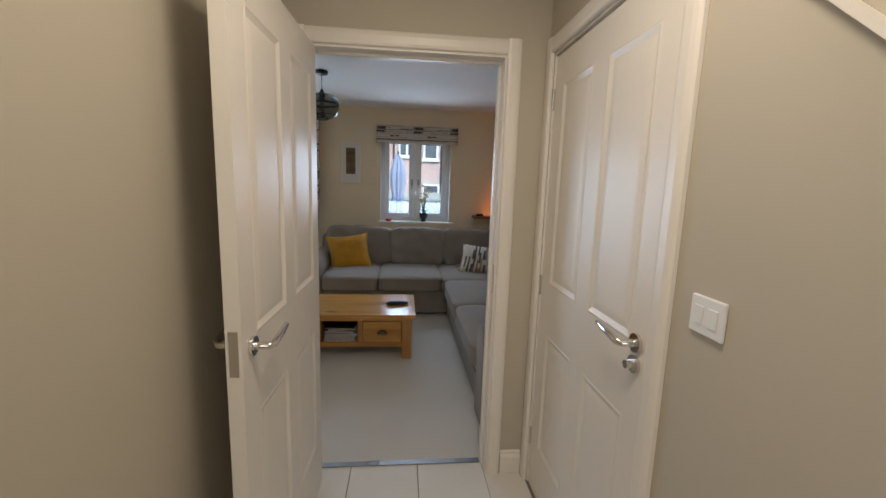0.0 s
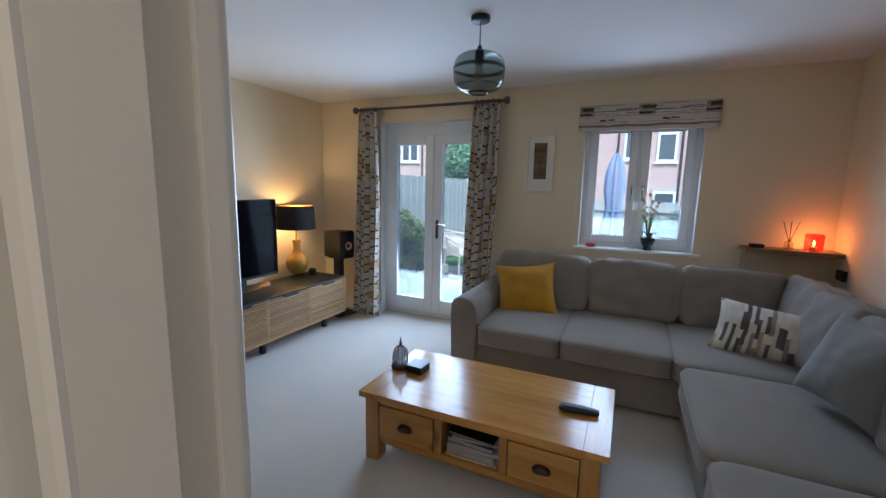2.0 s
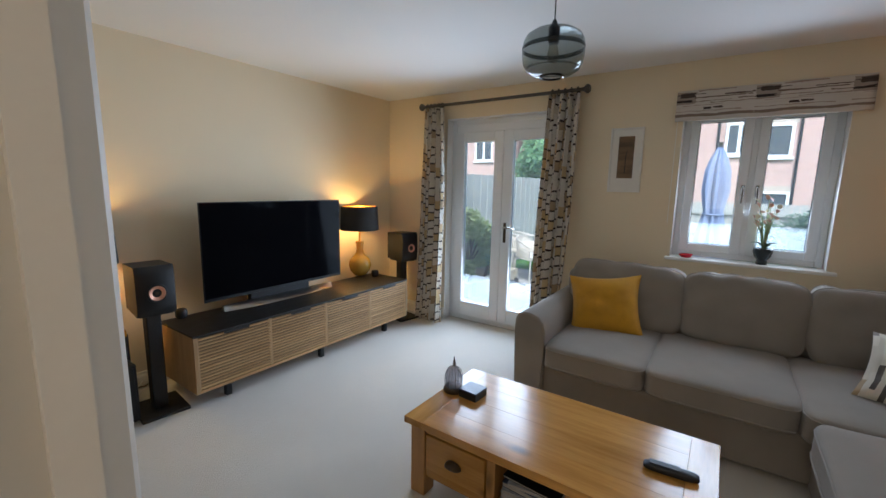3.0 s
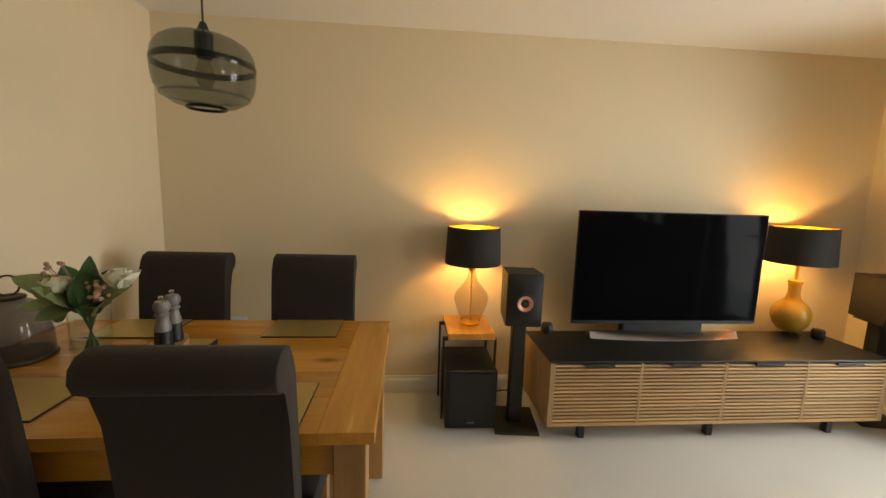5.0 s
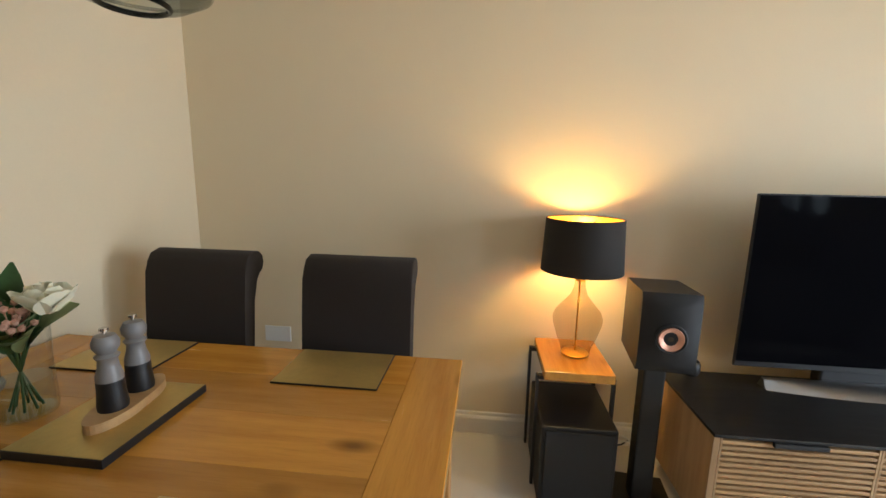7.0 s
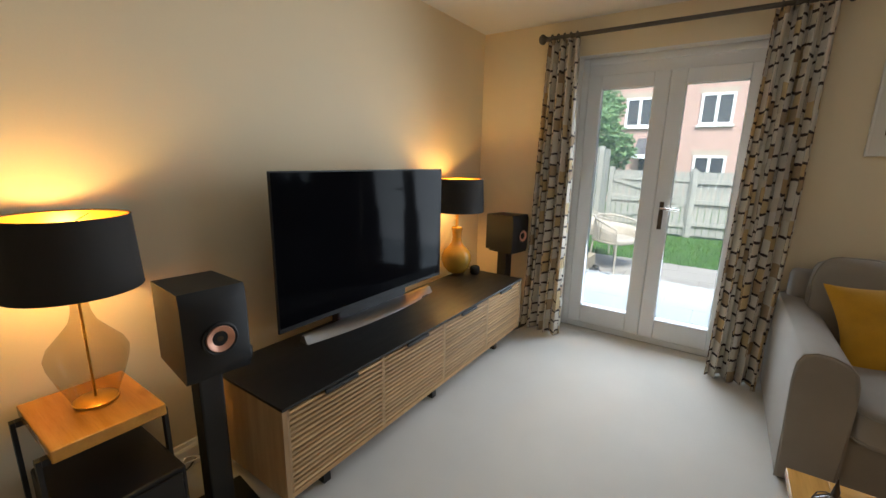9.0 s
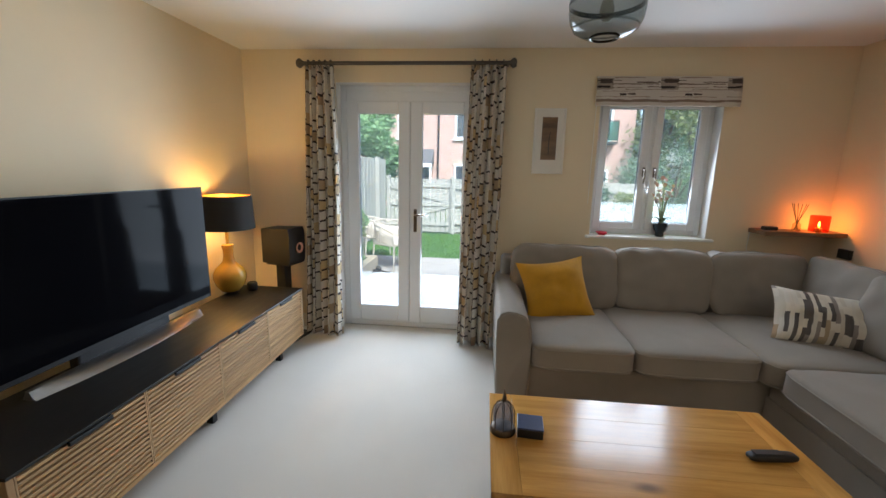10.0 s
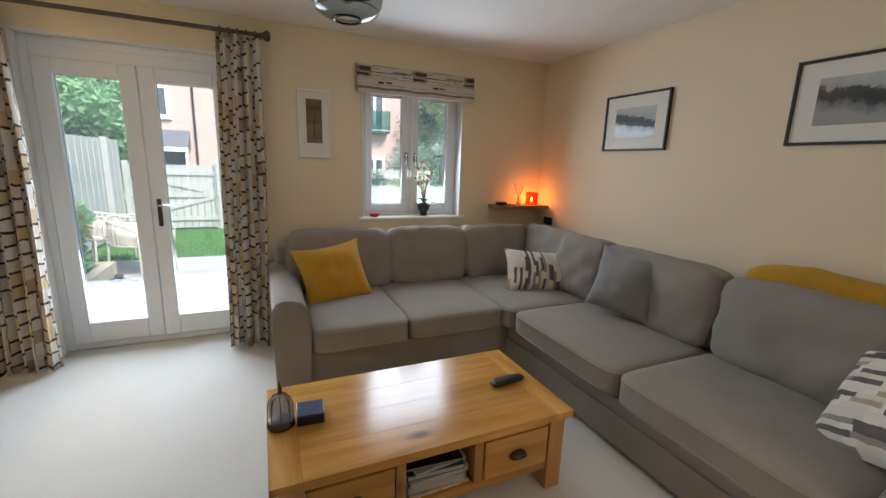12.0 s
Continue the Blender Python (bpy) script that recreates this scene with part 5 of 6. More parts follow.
for x in (DX_0 + 0.055, DX_1 - 0.055):
    part("apron", box(x - 0.012, x + 0.012, DY_0 + 0.116, DY_1 - 0.116, DZ - 0.15, DZ - 0.037), M_OAKY, dt)
for y in (DY_0 + 0.055, DY_1 - 0.055):
    part("apron", box(DX_0 + 0.116, DX_1 - 0.116, y - 0.012, y + 0.012, DZ - 0.15, DZ - 0.037), M_OAK, dt)


def dining_chair(m):
    """A scroll-back chair; the sitter looks along -y from the origin between its legs."""
    ch = thing("dining_chair", m, "high scroll-back dining chair in charcoal fabric", "chair", "chairs round the table")
    part("seat", place(cushion(0.42, 0.46, 0.11, 0.12, 0.0, 8, 51, False, 0.002, 8.0), pose(0, 0.0, 0.45)), M_CHAIR, ch, smooth=True)
    side = [(0.19, 0.40), (0.245, 0.40), (0.262, 0.60), (0.29, 0.85), (0.312, 0.94), (0.338, 0.948), (0.362, 0.963), (0.374, 0.99), (0.368, 1.02), (0.345, 1.04), (0.31, 1.046), (0.268, 1.034), (0.246, 1.004), (0.236, 0.965), (0.222, 0.85), (0.202, 0.62)]
    bm = extruded(side, "x", -0.205, 0.205)
    caps = [e for e in bm.edges if all(abs(abs(v.co.x) - 0.205) < 1e-5 for v in e.verts) and e.verts[0].co.x * e.verts[1].co.x > 0]
    bmesh.ops.bevel(bm, geom=caps, offset=0.007, segments=2, profile=0.5, affect="EDGES")
    part("backrest", bm, M_CHAIR, ch, smooth=True)
    for x in (-0.175, 0.175):
        part("leg", tube([(x, -0.19, 0.40), (x, -0.20, 0.0)], [0.028, 0.018], 4), M_OAKZ, ch)
        part("leg", tube([(x, 0.215, 0.41), (x, 0.26, 0.0)], [0.028, 0.019], 4), M_OAKZ, ch)
    part("seat_frame", box(-0.195, 0.195, -0.21, 0.20, 0.36, 0.405, 0.004), M_CHAIR, ch)
    return ch


chair = dining_chair(pose(0.84, -3.77, 0, 0, 0, 90))
copy_thing(chair, pose(0.83, -4.41, 0, 0, 0, 90))
copy_thing(chair, pose(1.50, -3.76, 0, 0, 0, -90))
copy_thing(chair, pose(1.50, -4.38, 0, 0, 0, -92))


def placemat(x0, x1, y0, y1, z=DZ + 0.0004, h=0.005):
    pm = thing("placemat", pose((x0 + x1) / 2, (y0 + y1) / 2, z), "gold leaf placemat with a black edge on the oak table", "placemat", "placemats")
    part("board", box(-(x1 - x0) / 2, (x1 - x0) / 2, -(y1 - y0) / 2, (y1 - y0) / 2, 0, h, 0.001), M_BLACK, pm)
    part("gold_face", box(-(x1 - x0) / 2 + 0.002, (x1 - x0) / 2 - 0.002, -(y1 - y0) / 2 + 0.002, (y1 - y0) / 2 - 0.002, h, h + 0.001), M_GOLDMAT, pm)


placemat(0.765, 0.99, -3.90, -3.59)
placemat(0.765, 1.00, -4.59, -4.285)
placemat(1.41, 1.665, -3.88, -3.57)
placemat(1.36, 1.615, -4.58, -4.27)
placemat(1.055, 1.36, -4.275, -4.045, h=0.02)

M_MILL = surf("grey_painted_wood", (0.20, 0.19, 0.185), 0.4, var=0.08)
mills = thing("mill_tray", pose(1.175, -4.16, DZ + 0.0216, 0, 0, 8), "pale wooden tray that holds two pepper mills", "tray")
bm = extruded([(0.10 * math.cos(a) + (0.035 if math.cos(a) > 0 else -0.035) * 0.6, 0.045 * math.sin(a)) for a in [2 * math.pi * (k + 0.5) / 32 for k in range(32)]], "z", 0, 0.022)
part("body", bm, M_SLAT, mills)
for dx in (-0.045, 0.045):
    p = mills.matrix_basis @ Vector((dx, 0, 0.0225))
    ml = thing("pepper_mill", Matrix.Translation(p), "grey and black turned pepper mill with steel knob", "pepper mill", "pair of mills")
    part("lower_body", lathe([(0, 0), (0.03, 0), (0.031, 0.01), (0.028, 0.04), (0.027, 0.07), (0, 0.072)], 24), M_BLACK, ml, smooth=True)
    part("upper_body", lathe([(0.027, 0.070), (0.027, 0.08), (0.021, 0.103), (0.019, 0.118), (0.025, 0.128), (0.018, 0.135), (0.026, 0.148), (0.027, 0.162), (0.02, 0.176), (0, 0.179)], 24), M_MILL, ml, smooth=True)
    part("knob", lathe([(0.004, 0.178), (0.004, 0.184), (0.009, 0.187), (0.009, 0.193), (0, 0.196)], 14), M_CHROME, ml, smooth=True)

cl = thing("glass_cloche", pose(1.19, -4.675, DZ + 0.0004), "smoky glass cloche with ring handle on a dark board", "cloche")
part("board", lathe([(0, 0), (0.114, 0), (0.117, 0.006), (0.114, 0.014), (0, 0.014)], 40), M_PEWTER, cl, smooth=True)
part("dome", lathe([(0.106, 0.0145), (0.110, 0.03), (0.108, 0.085), (0.101, 0.14), (0.084, 0.185), (0.058, 0.206), (0.038, 0.211), (0.038, 0.222)], 44), M_CLOCHE, cl, "mauve-grey glass dome", smooth=True)
part("collar", lathe([(0.043, 0.215), (0.047, 0.221), (0.043, 0.227), (0, 0.228)], 24), M_PEWTER, cl, smooth=True)
part("ring", tube([(-0.019 * math.sin(a), 0.024 * math.sin(a), 0.263 - 0.036 * math.cos(a)) for a in [2 * math.pi * k / 20 for k in range(21)]], 0.0035, 8, ends=False), M_PEWTER, cl, smooth=True)


def leaf_mesh(bm, base, tip, width, bend):
    """One pointed leaf from base to tip, folded a little along its rib."""
    base, tip = Vector(base), Vector(tip)
    d = tip - base
    side = d.cross(Vector((0.3, 0.2, 1))).normalized()
    up = side.cross(d).normalized()
    prev = None
    for k in range(7):
        t = k / 6
        w = width * math.sin(math.pi * min(1, t * 0.95 + 0.03)) ** 0.8
        c = base + d * t + up * bend * math.sin(math.pi * t)
        row = [bm.verts.new(c - side * w), bm.verts.new(c - up * w * 0.25), bm.verts.new(c + side * w)]
        if prev:
            bm.faces.new((prev[0], prev[1], row[1], row[0]))
            bm.faces.new((prev[1], prev[2], row[2], row[1]))
        prev = row


def leaf(parent, base, tip, width, bend, mat):
    bm = bmesh.new()
    leaf_mesh(bm, base, tip, width, bend)
    return part("leaf", bm, mat, parent, smooth=True)


def rose(parent, c, r, mat, seed):
    """A bloom of overlapping cupped petals."""
    rng = random.Random(seed)
    bm = bmesh.new()
    for ring_, cnt, tilt in ((0.35, 4, 0.15), (0.65, 5, 0.45), (1.0, 6, 0.85)):
        for k in range(cnt):
            a = 2 * math.pi * (k + rng.random() * 0.4) / cnt
            o = Vector((math.cos(a), math.sin(a), 0))
            t = Vector((-math.sin(a), math.cos(a), 0))
            prev = None
            for j in range(5):
                s = j / 4
                rad = r * ring_ * (0.25 + 0.75 * math.sin(s * math.pi * 0.55)) * (0.8 + 0.3 * tilt * s)
                z = r * (1.25 * s - 0.6 - 0.3 * tilt * s * s)
                w = r * 0.62 * math.sin(math.pi * (0.15 + 0.75 * s)) * (0.6 + 0.5 * ring_)
                m_ = Vector(c) + o * rad + Vector((0, 0, z))
                row = [bm.verts.new(m_ - t * w - o * w * 0.35), bm.verts.new(m_), bm.verts.new(m_ + t * w - o * w * 0.35)]
                if prev:
                    bm.faces.new((prev[0], prev[1], row[1], row[0]))
                    bm.faces.new((prev[1], prev[2], row[2], row[1]))
                prev = row
    return part("rose", bm, mat, parent, "cream rose bloom", smooth=True)


vase = thing("flower_vase", pose(1.205, -4.405, DZ + 0.0004), "clear glass vase of cream roses, berries and green leaves", "vase")
part("glass", lathe([(0, 0.003), (0.057, 0.003), (0.059, 0.0), (0.061, 0.02), (0.060, 0.12), (0.064, 0.222)], 36), M_CLEAR, vase, smooth=True)
part("water", lathe([(0, 0.006), (0.054, 0.006), (0.054, 0.09), (0, 0.09)], 28), clear_glass("water", (0.9, 0.94, 0.9)), vase, smooth=True)
rng = random.Random(7)
for k in range(8):
    a = 2 * math.pi * k / 8
    part("stem", tube([(-0.03 * math.cos(a), -0.03 * math.sin(a), 0.012), (0.03 * math.cos(a), 0.03 * math.sin(a), 0.2), (0.06 * math.cos(a), 0.06 * math.sin(a), 0.26)], 0.003, 6), M_LEAF, vase)
rose(vase, (0.03, 0.135, 0.305), 0.056, M_PETAL, 1)
rose(vase, (0.05, -0.055, 0.285), 0.046, M_PETAL, 2)
for b, t, w, bd, mt in (
        ((-0.02, 0.03, 0.2), (-0.06, 0.10, 0.24), 0.036, 0.015, M_LEAF2), ((0.04, 0.05, 0.2), (0.10, 0.12, 0.21), 0.034, 0.012, M_LEAF), ((0.0, -0.05, 0.22), (0.02, -0.20, 0.28), 0.05, 0.02, M_LEAF2), ((0.05, -0.02, 0.2), (0.12, -0.06, 0.27), 0.038, 0.01, M_LEAF2),
        ((0.0, -0.03, 0.2), (0.05, -0.15, 0.26), 0.045, 0.02, M_LEAF2), ((0.02, -0.03, 0.2), (0.08, -0.10, 0.16), 0.042, 0.01, M_LEAF2), ((0, 0.0, 0.2), (-0.01, 0.01, 0.345), 0.028, 0.01, M_LEAF), ((0.02, 0.0, 0.18), (0.05, 0.02, 0.30), 0.034, 0.01, M_LEAF), ((0, -0.02, 0.2), (-0.03, -0.09, 0.31), 0.036, 0.02, M_LEAF), ((0.01, 0.02, 0.2), (-0.02, 0.06, 0.30), 0.03, 0.015, M_LEAF), ((0.03, -0.02, 0.18), (0.10, -0.03, 0.22), 0.034, 0.012, M_LEAF), ((0.02, -0.05, 0.2), (0.05, -0.17, 0.19), 0.04, 0.015, M_LEAF2)):
    leaf(vase, b, tuple(q * 1.08 for q in t), w * 1.12, bd, mt)
for k in range(14):
    a, r = rng.uniform(0, 6.28), rng.uniform(0.05, 0.11)
    leaf(vase, (0.02 * math.cos(a), 0.02 * math.sin(a), rng.uniform(0.13, 0.2)), (r * math.cos(a) * 0.8, r * math.sin(a), rng.uniform(0.2, 0.31)), rng.uniform(0.022, 0.034), 0.012, (M_LEAF, M_LEAF2)[k % 2])
for k in range(9):
    # rounded eucalyptus leaves drooping over the rim
    a = -1.75 + 0.16 * k
    rr = 0.075 + 0.025 * (k % 3)
    c = (rr * math.cos(a) * 0.75, rr * math.sin(a), 0.19 + 0.05 * (k % 3))
    leaf(vase, c, (c[0] * 1.2 + 0.01, c[1] * 1.28, c[2] - 0.035 + 0.02 * (k % 2)), 0.032, 0.008, M_LEAF2)
for k in range(34):
    cluster = (0.045, 0.06, 0.265) if k < 22 else (0.03, -0.085, 0.315)
    c = tuple(q + rng.uniform(-0.034, 0.034) for q in cluster)
    bm = bmesh.new()
    bmesh.ops.create_icosphere(bm, subdivisions=1, radius=0.0085)
    place(bm, Matrix.Translation(c))
    tube([(0.02, 0.02, 0.2), c], 0.0012, 5, bm)
    part("berry", bm, M_BERRY, vase, smooth=True)

# wall clock
M_MARK = surf("pale_grey_print", (0.55, 0.54, 0.52), 0.6)
ck = thing("wall_clock", pose(1.262, YC, 1.81), "round white wall clock with a thick dark rim", "clock")
part("rim", place(lathe([(0.155, 0.002), (0.162, 0.004), (0.162, 0.072), (0.155, 0.080), (0.146, 0.078), (0.140, 0.056)], 56), pose(0, 0, 0, -90)), M_BLACK, ck, smooth=True)
part("dial", place(lathe([(0, 0.051), (0.142, 0.051), (0.142, 0.046), (0, 0.046)], 56), pose(0, 0, 0, -90)), M_WHITE, ck, "plain white dial")
for k in range(12):
    a = 2 * math.pi * k / 12
    part("hour_mark", place(box(-0.002, 0.002, 0.0515, 0.0525, 0.112, 0.130), Matrix.Rotation(a, 4, "Y")), M_MARK, ck)
for ang, ln, w in ((-18, 0.085, 0.005), (28, 0.125, 0.0035), (-100, 0.13, 0.0012)):
    part("hand_bar", place(box(-w, w, 0.0535, 0.0545, -0.02, ln), Matrix.Rotation(radians(ang), 4, "Y")), M_MARK, ck)
part("hub", place(lathe([(0, 0.059), (0.007, 0.058), (0.007, 0.0525)], 14), pose(0, 0, 0, -90)), M_BLACK, ck)


# ---- pictures, shelf, small things ----
def print_material(name, stops, scale, stretch):
    m, nt, bsdf = nodes_of(name)
    v = coords(nt, stretch)
    link(nt, ramp(nt, noise_tex(nt, v, scale, 6), stops), bsdf.inputs["Base Color"])
    bsdf.inputs["Roughness"].default_value = 0.5
    return m


def landscape_material(name, phase):
    """A grey photograph: pale sky, a dark ragged treeline, lighter ground."""
    m, nt, bsdf = nodes_of(name)
    tc = nt.nodes.new("ShaderNodeTexCoord")
    sep = nt.nodes.new("ShaderNodeSeparateXYZ")
    link(nt, tc.outputs["Object"], sep.inputs[0])
    ragged = noise_tex(nt, coords(nt, (9 + phase, 1, 14)), 1.0, 6, 0.65)
    h = calc(nt, "ADD", calc(nt, "MULTIPLY", sep.outputs[2], 3.6), calc(nt, "ADD", calc(nt, "MULTIPLY", ragged, 0.55), calc(nt, "MULTIPLY", sep.outputs[0], 0.55)))
    c = ramp(nt, h, [(0.0, (0.30, 0.30, 0.29)), (0.16, (0.16, 0.16, 0.155)), (0.24, (0.025, 0.025, 0.025)), (0.40, (0.05, 0.05, 0.05)), (0.44, (0.34, 0.335, 0.32)), (0.75, (0.52, 0.51, 0.48))])
    link(nt, c, bsdf.inputs["Base Color"])
    bsdf.inputs["Roughness"].default_value = 0.5
    return m


M_PHOTO = landscape_material("misty_landscape_print", 0.0)
M_PHOTO2 = landscape_material("dark_treeline_print", 5.0)
M_TREEBG = print_material("sepia_tree_print", [(0.3, (0.04, 0.022, 0.01)), (0.6, (0.20, 0.11, 0.045))], 3.0, (1, 1, 4))
M_MATC = surf("cream_picture_mount", (0.74, 0.70, 0.62), 0.8, var=0.03)


for art_mat in (M_PHOTO, M_PHOTO2, M_TREEBG, M_MATC):
    bs = art_mat.node_tree.nodes["Principled BSDF"]
    bs.inputs["Coat Weight"].default_value, bs.inputs["Coat Roughness"].default_value = (0.08 if art_mat in (M_TREEBG, M_MATC) else 0.5), 0.03


def picture(m, w, h, iw, ih, fw, frame_mat, art, label, shift=0.0):
    """A framed print; its back on the wall plane y = 0, facing -y."""
    p = thing("picture", m, label, "picture")
    frame_ring("frame", p, -w / 2, w / 2, -h / 2, h / 2, fw, -0.022, -0.001, mat=frame_mat, bevel=0.002)
    part("mount", box(-w / 2 + fw, w / 2 - fw, -0.012, -0.004, -h / 2 + fw, h / 2 - fw), M_MATC, p)
    part("print", box(-iw / 2, iw / 2, -0.0135, -0.0121, -ih / 2 + shift, ih / 2 + shift), art, p)
    return p


pt = picture(pose(2.553, 0, 1.685), 0.245, 0.51, 0.118, 0.33, 0.014, M_GLOSS, M_TREEBG, "narrow sepia tree print in a white frame", 0.022)
part("tree_shape", tube([(0, -0.0142, -0.10), (0, -0.0142, 0.02), (0.008, -0.0142, 0.08)], [0.003, 0.003, 0.001], 5), M_BLACK, pt)
p1 = picture(pose(W, -1.125, 1.764, 0, 0, -90), 0.575, 0.415, 0.36, 0.215, 0.016, M_BLACK, M_PHOTO, "grey landscape photograph in a thin black frame")
p2 = picture(pose(W, -2.47, 1.775, 0, 0, -90), 0.68, 0.415, 0.47, 0.225, 0.016, M_BLACK, M_PHOTO2, "wide dark landscape photograph in a thin black frame")

shelf = thing("wall_shelf", pose(0, 0, 0), "dark walnut floating shelf in the corner above the sofa", "shelf")
part("board", box(4.155, W - 0.002, -0.20, -0.001, 1.015, 1.048, 0.003), M_SHELF, shelf)
part("cable", tube([(4.165, -0.01, 1.015), (4.16, -0.008, 0.9), (4.17, -0.008, 0.78)], 0.003, 6), M_WHITE, shelf)
gd = thing("gadget_box", pose(4.24, -0.11, 1.048), "small flat black box on the walnut shelf", "box")
part("body", box(-0.045, 0.045, -0.03, 0.03, 0, 0.028, 0.006), M_BLACK, gd)
rd = thing("reed_diffuser", pose(4.435, -0.10, 1.048), "reed diffuser with dark sticks in a small bottle", "diffuser")
part("bottle", lathe([(0, 0), (0.026, 0), (0.028, 0.01), (0.026, 0.05), (0.012, 0.065), (0.011, 0.08)], 20), M_AMBERG, rd, smooth=True)
for k in range(6):
    a = 2 * math.pi * k / 6 + 0.3
    part("reed", tube([(-0.012 * math.cos(a), -0.012 * math.sin(a), 0.01), (0.055 * math.cos(a), 0.04 * math.sin(a), 0.205)], 0.0022, 5), M_PEWTER, rd)
cd = thing("candle_holder", pose(4.57, -0.13, 1.048), "glowing orange glass candle holder on the shelf", "candle")
M_ORANGE = clear_glass("orange_glass", (1.0, 0.28, 0.05))
oc = part("glass", box(-0.045, 0.045, -0.045, 0.045, 0.0, 0.125, 0.008), M_ORANGE, cd)
oc.visible_shadow = False
part("wax", lathe([(0, 0.004), (0.022, 0.004), (0.022, 0.03), (0, 0.031)], 18), M_WHITE, cd)
fl = part("flame", lathe([(0, 0.036), (0.006, 0.044), (0.007, 0.055), (0.003, 0.072), (0, 0.08)], 12), glow("candle_flame", (1.0, 0.45, 0.08), 30.0), cd, smooth=True)
fl.visible_shadow = False
so = thing("wall_socket", pose(W, -0.22, 0.90, 0, 0, -90), "dark wall socket above the sofa corner", "socket")
part("plate", box(-0.05, 0.05, -0.03, 0, -0.035, 0.035, 0.004), M_BLACK, so)

pl = thing("orchid_pot", pose(3.505, 0.045, WN[2]), "fading orchid in a dark glazed pot on the window board", "plant")
part("pot", lathe([(0, 0), (0.032, 0), (0.034, 0.01), (0.03, 0.03), (0.048, 0.055), (0.058, 0.09), (0.056, 0.115), (0.05, 0.115), (0.048, 0.09), (0, 0.088)], 28), M_POT, pl, smooth=True)
rng = random.Random(4)
for k in range(11):
    a = rng.uniform(0, 6.28)
    h = rng.uniform(0.2, 0.37)
    dx, dy = 0.07 * math.cos(a), 0.04 * math.sin(a)
    part("stalk", tube([(0, 0, 0.09), (dx * 0.4, dy * 0.4, 0.09 + h * 0.6), (dx, dy, 0.09 + h)], [0.005, 0.004, 0.002], 6), M_LEAF2, pl)
    for q in range(3):
        c = (dx * (0.7 + 0.15 * q) + rng.uniform(-0.012, 0.012), dy, 0.09 + h * (0.75 + 0.12 * q))
        leaf(pl, c, (c[0] + rng.uniform(-0.03, 0.03), c[1] + rng.uniform(-0.03, 0.01), c[2] + rng.uniform(0.01, 0.04)), 0.017, 0.006, M_PETAL if (k + q) % 4 == 0 else M_BERRY)
for k in range(5):
    a = 2 * math.pi * k / 5
    leaf(pl, (0, 0, 0.1), (0.09 * math.cos(a), 0.05 * math.sin(a), 0.15), 0.02, 0.03, M_LEAF)
ds = thing("red_dish", pose(3.04, 0.03, WN[2]), "small red dish on the window board", "dish")
part("bowl", lathe([(0, 0.002), (0.028, 0.0), (0.042, 0.012), (0.048, 0.024), (0.045, 0.024), (0.036, 0.012), (0, 0.006)], 24), M_RED, ds, smooth=True)
cb = thing("loose_cables", pose(0, 0, 0), "loose pale cables on the floor behind the speaker stand", "cable")
for k in range(3):
    part("cable", tube([(0.06 + 0.05 * math.sin(i * 1.1 + k), -2.72 + 0.045 * i, 0.006 + 0.05 * abs(math.sin(i * 0.9 + k * 2))) for i in range(6)], 0.004, 6), M_WHITE if k else M_BLACK, cb, smooth=True)
sk = thing("wall_socket", pose(0, -4.41, 0.49, 0, 0, 90), "white double wall socket low on the wall", "socket")
part("plate", box(-0.073, 0.073, -0.009, 0, -0.043, 0.043, 0.003), M_UPVC, sk)


# ---- garden ----
GZ = -0.15
M_GRASSG = surf("lawn_soil", (0.05, 0.13, 0.018), 0.9, var=0.3, coarse=2, fine=40)
M_GRASS = surf("lawn_blade", (0.07, 0.18, 0.016), 0.6, var=0.25, coarse=1.5, fine=20)
M_PAVE = surf("pale_sandstone_paving", (0.38, 0.355, 0.315), 0.85, var=0.10, coarse=3, fine=60, bump=0.3)
M_FENCE = surf("weathered_fence_board", (0.36, 0.36, 0.32), 0.85, var=0.22, coarse=2, fine=50, bump=0.4, stretch=(6, 6, 0.6))
M_SLEEPER = surf("pale_timber_sleeper", (0.42, 0.36, 0.26), 0.8, var=0.2, coarse=2, fine=50, bump=0.4, stretch=(1, 6, 6))
M_FOLI = surf("tree_foliage", (0.22, 0.37, 0.17), 0.6, var=0.4, coarse=1.2, fine=9)
M_FOLI2 = surf("yellowing_foliage", (0.34, 0.40, 0.17), 0.6, var=0.4, coarse=1.2, fine=9)
M_FOLI3 = surf("grey_green_shrub", (0.20, 0.29, 0.20), 0.6, var=0.35, coarse=1.2, fine=9)
for leafy in (M_FOLI, M_FOLI2, M_FOLI3):
    lt = leafy.node_tree
    pb = lt.nodes["Principled BSDF"]
    thin = lt.nodes.new("ShaderNodeBsdfTranslucent")
    link(lt, pb.inputs["Base Color"].links[0].from_socket, thin.inputs[0])
    both = lt.nodes.new("ShaderNodeMixShader")
    both.inputs[0].default_value = 0.45
    link(lt, pb.outputs[0], both.inputs[1])
    link(lt, thin.outputs[0], both.inputs[2])
    link(lt, both.outputs[0], lt.nodes["Material Output"].inputs[0])
M_BARK = surf("brown_bark", (0.12, 0.09, 0.06), 0.9, var=0.3, fine=40, bump=0.6)
M_CANE = surf("cream_woven_cane", (0.50, 0.45, 0.37), 0.7, var=0.12, fine=200, bump=0.5)
M_PARASOL = surf("blue_grey_canvas", (0.20, 0.25, 0.38), 0.85, var=0.15, coarse=6, fine=200)
M_ROOF = surf("grey_roof_tile", (0.10, 0.10, 0.105), 0.8, var=0.2, coarse=3, fine=20)
M_DARKPANE = surf("dark_house_pane", (0.05, 0.06, 0.07), 0.08, var=0.1)
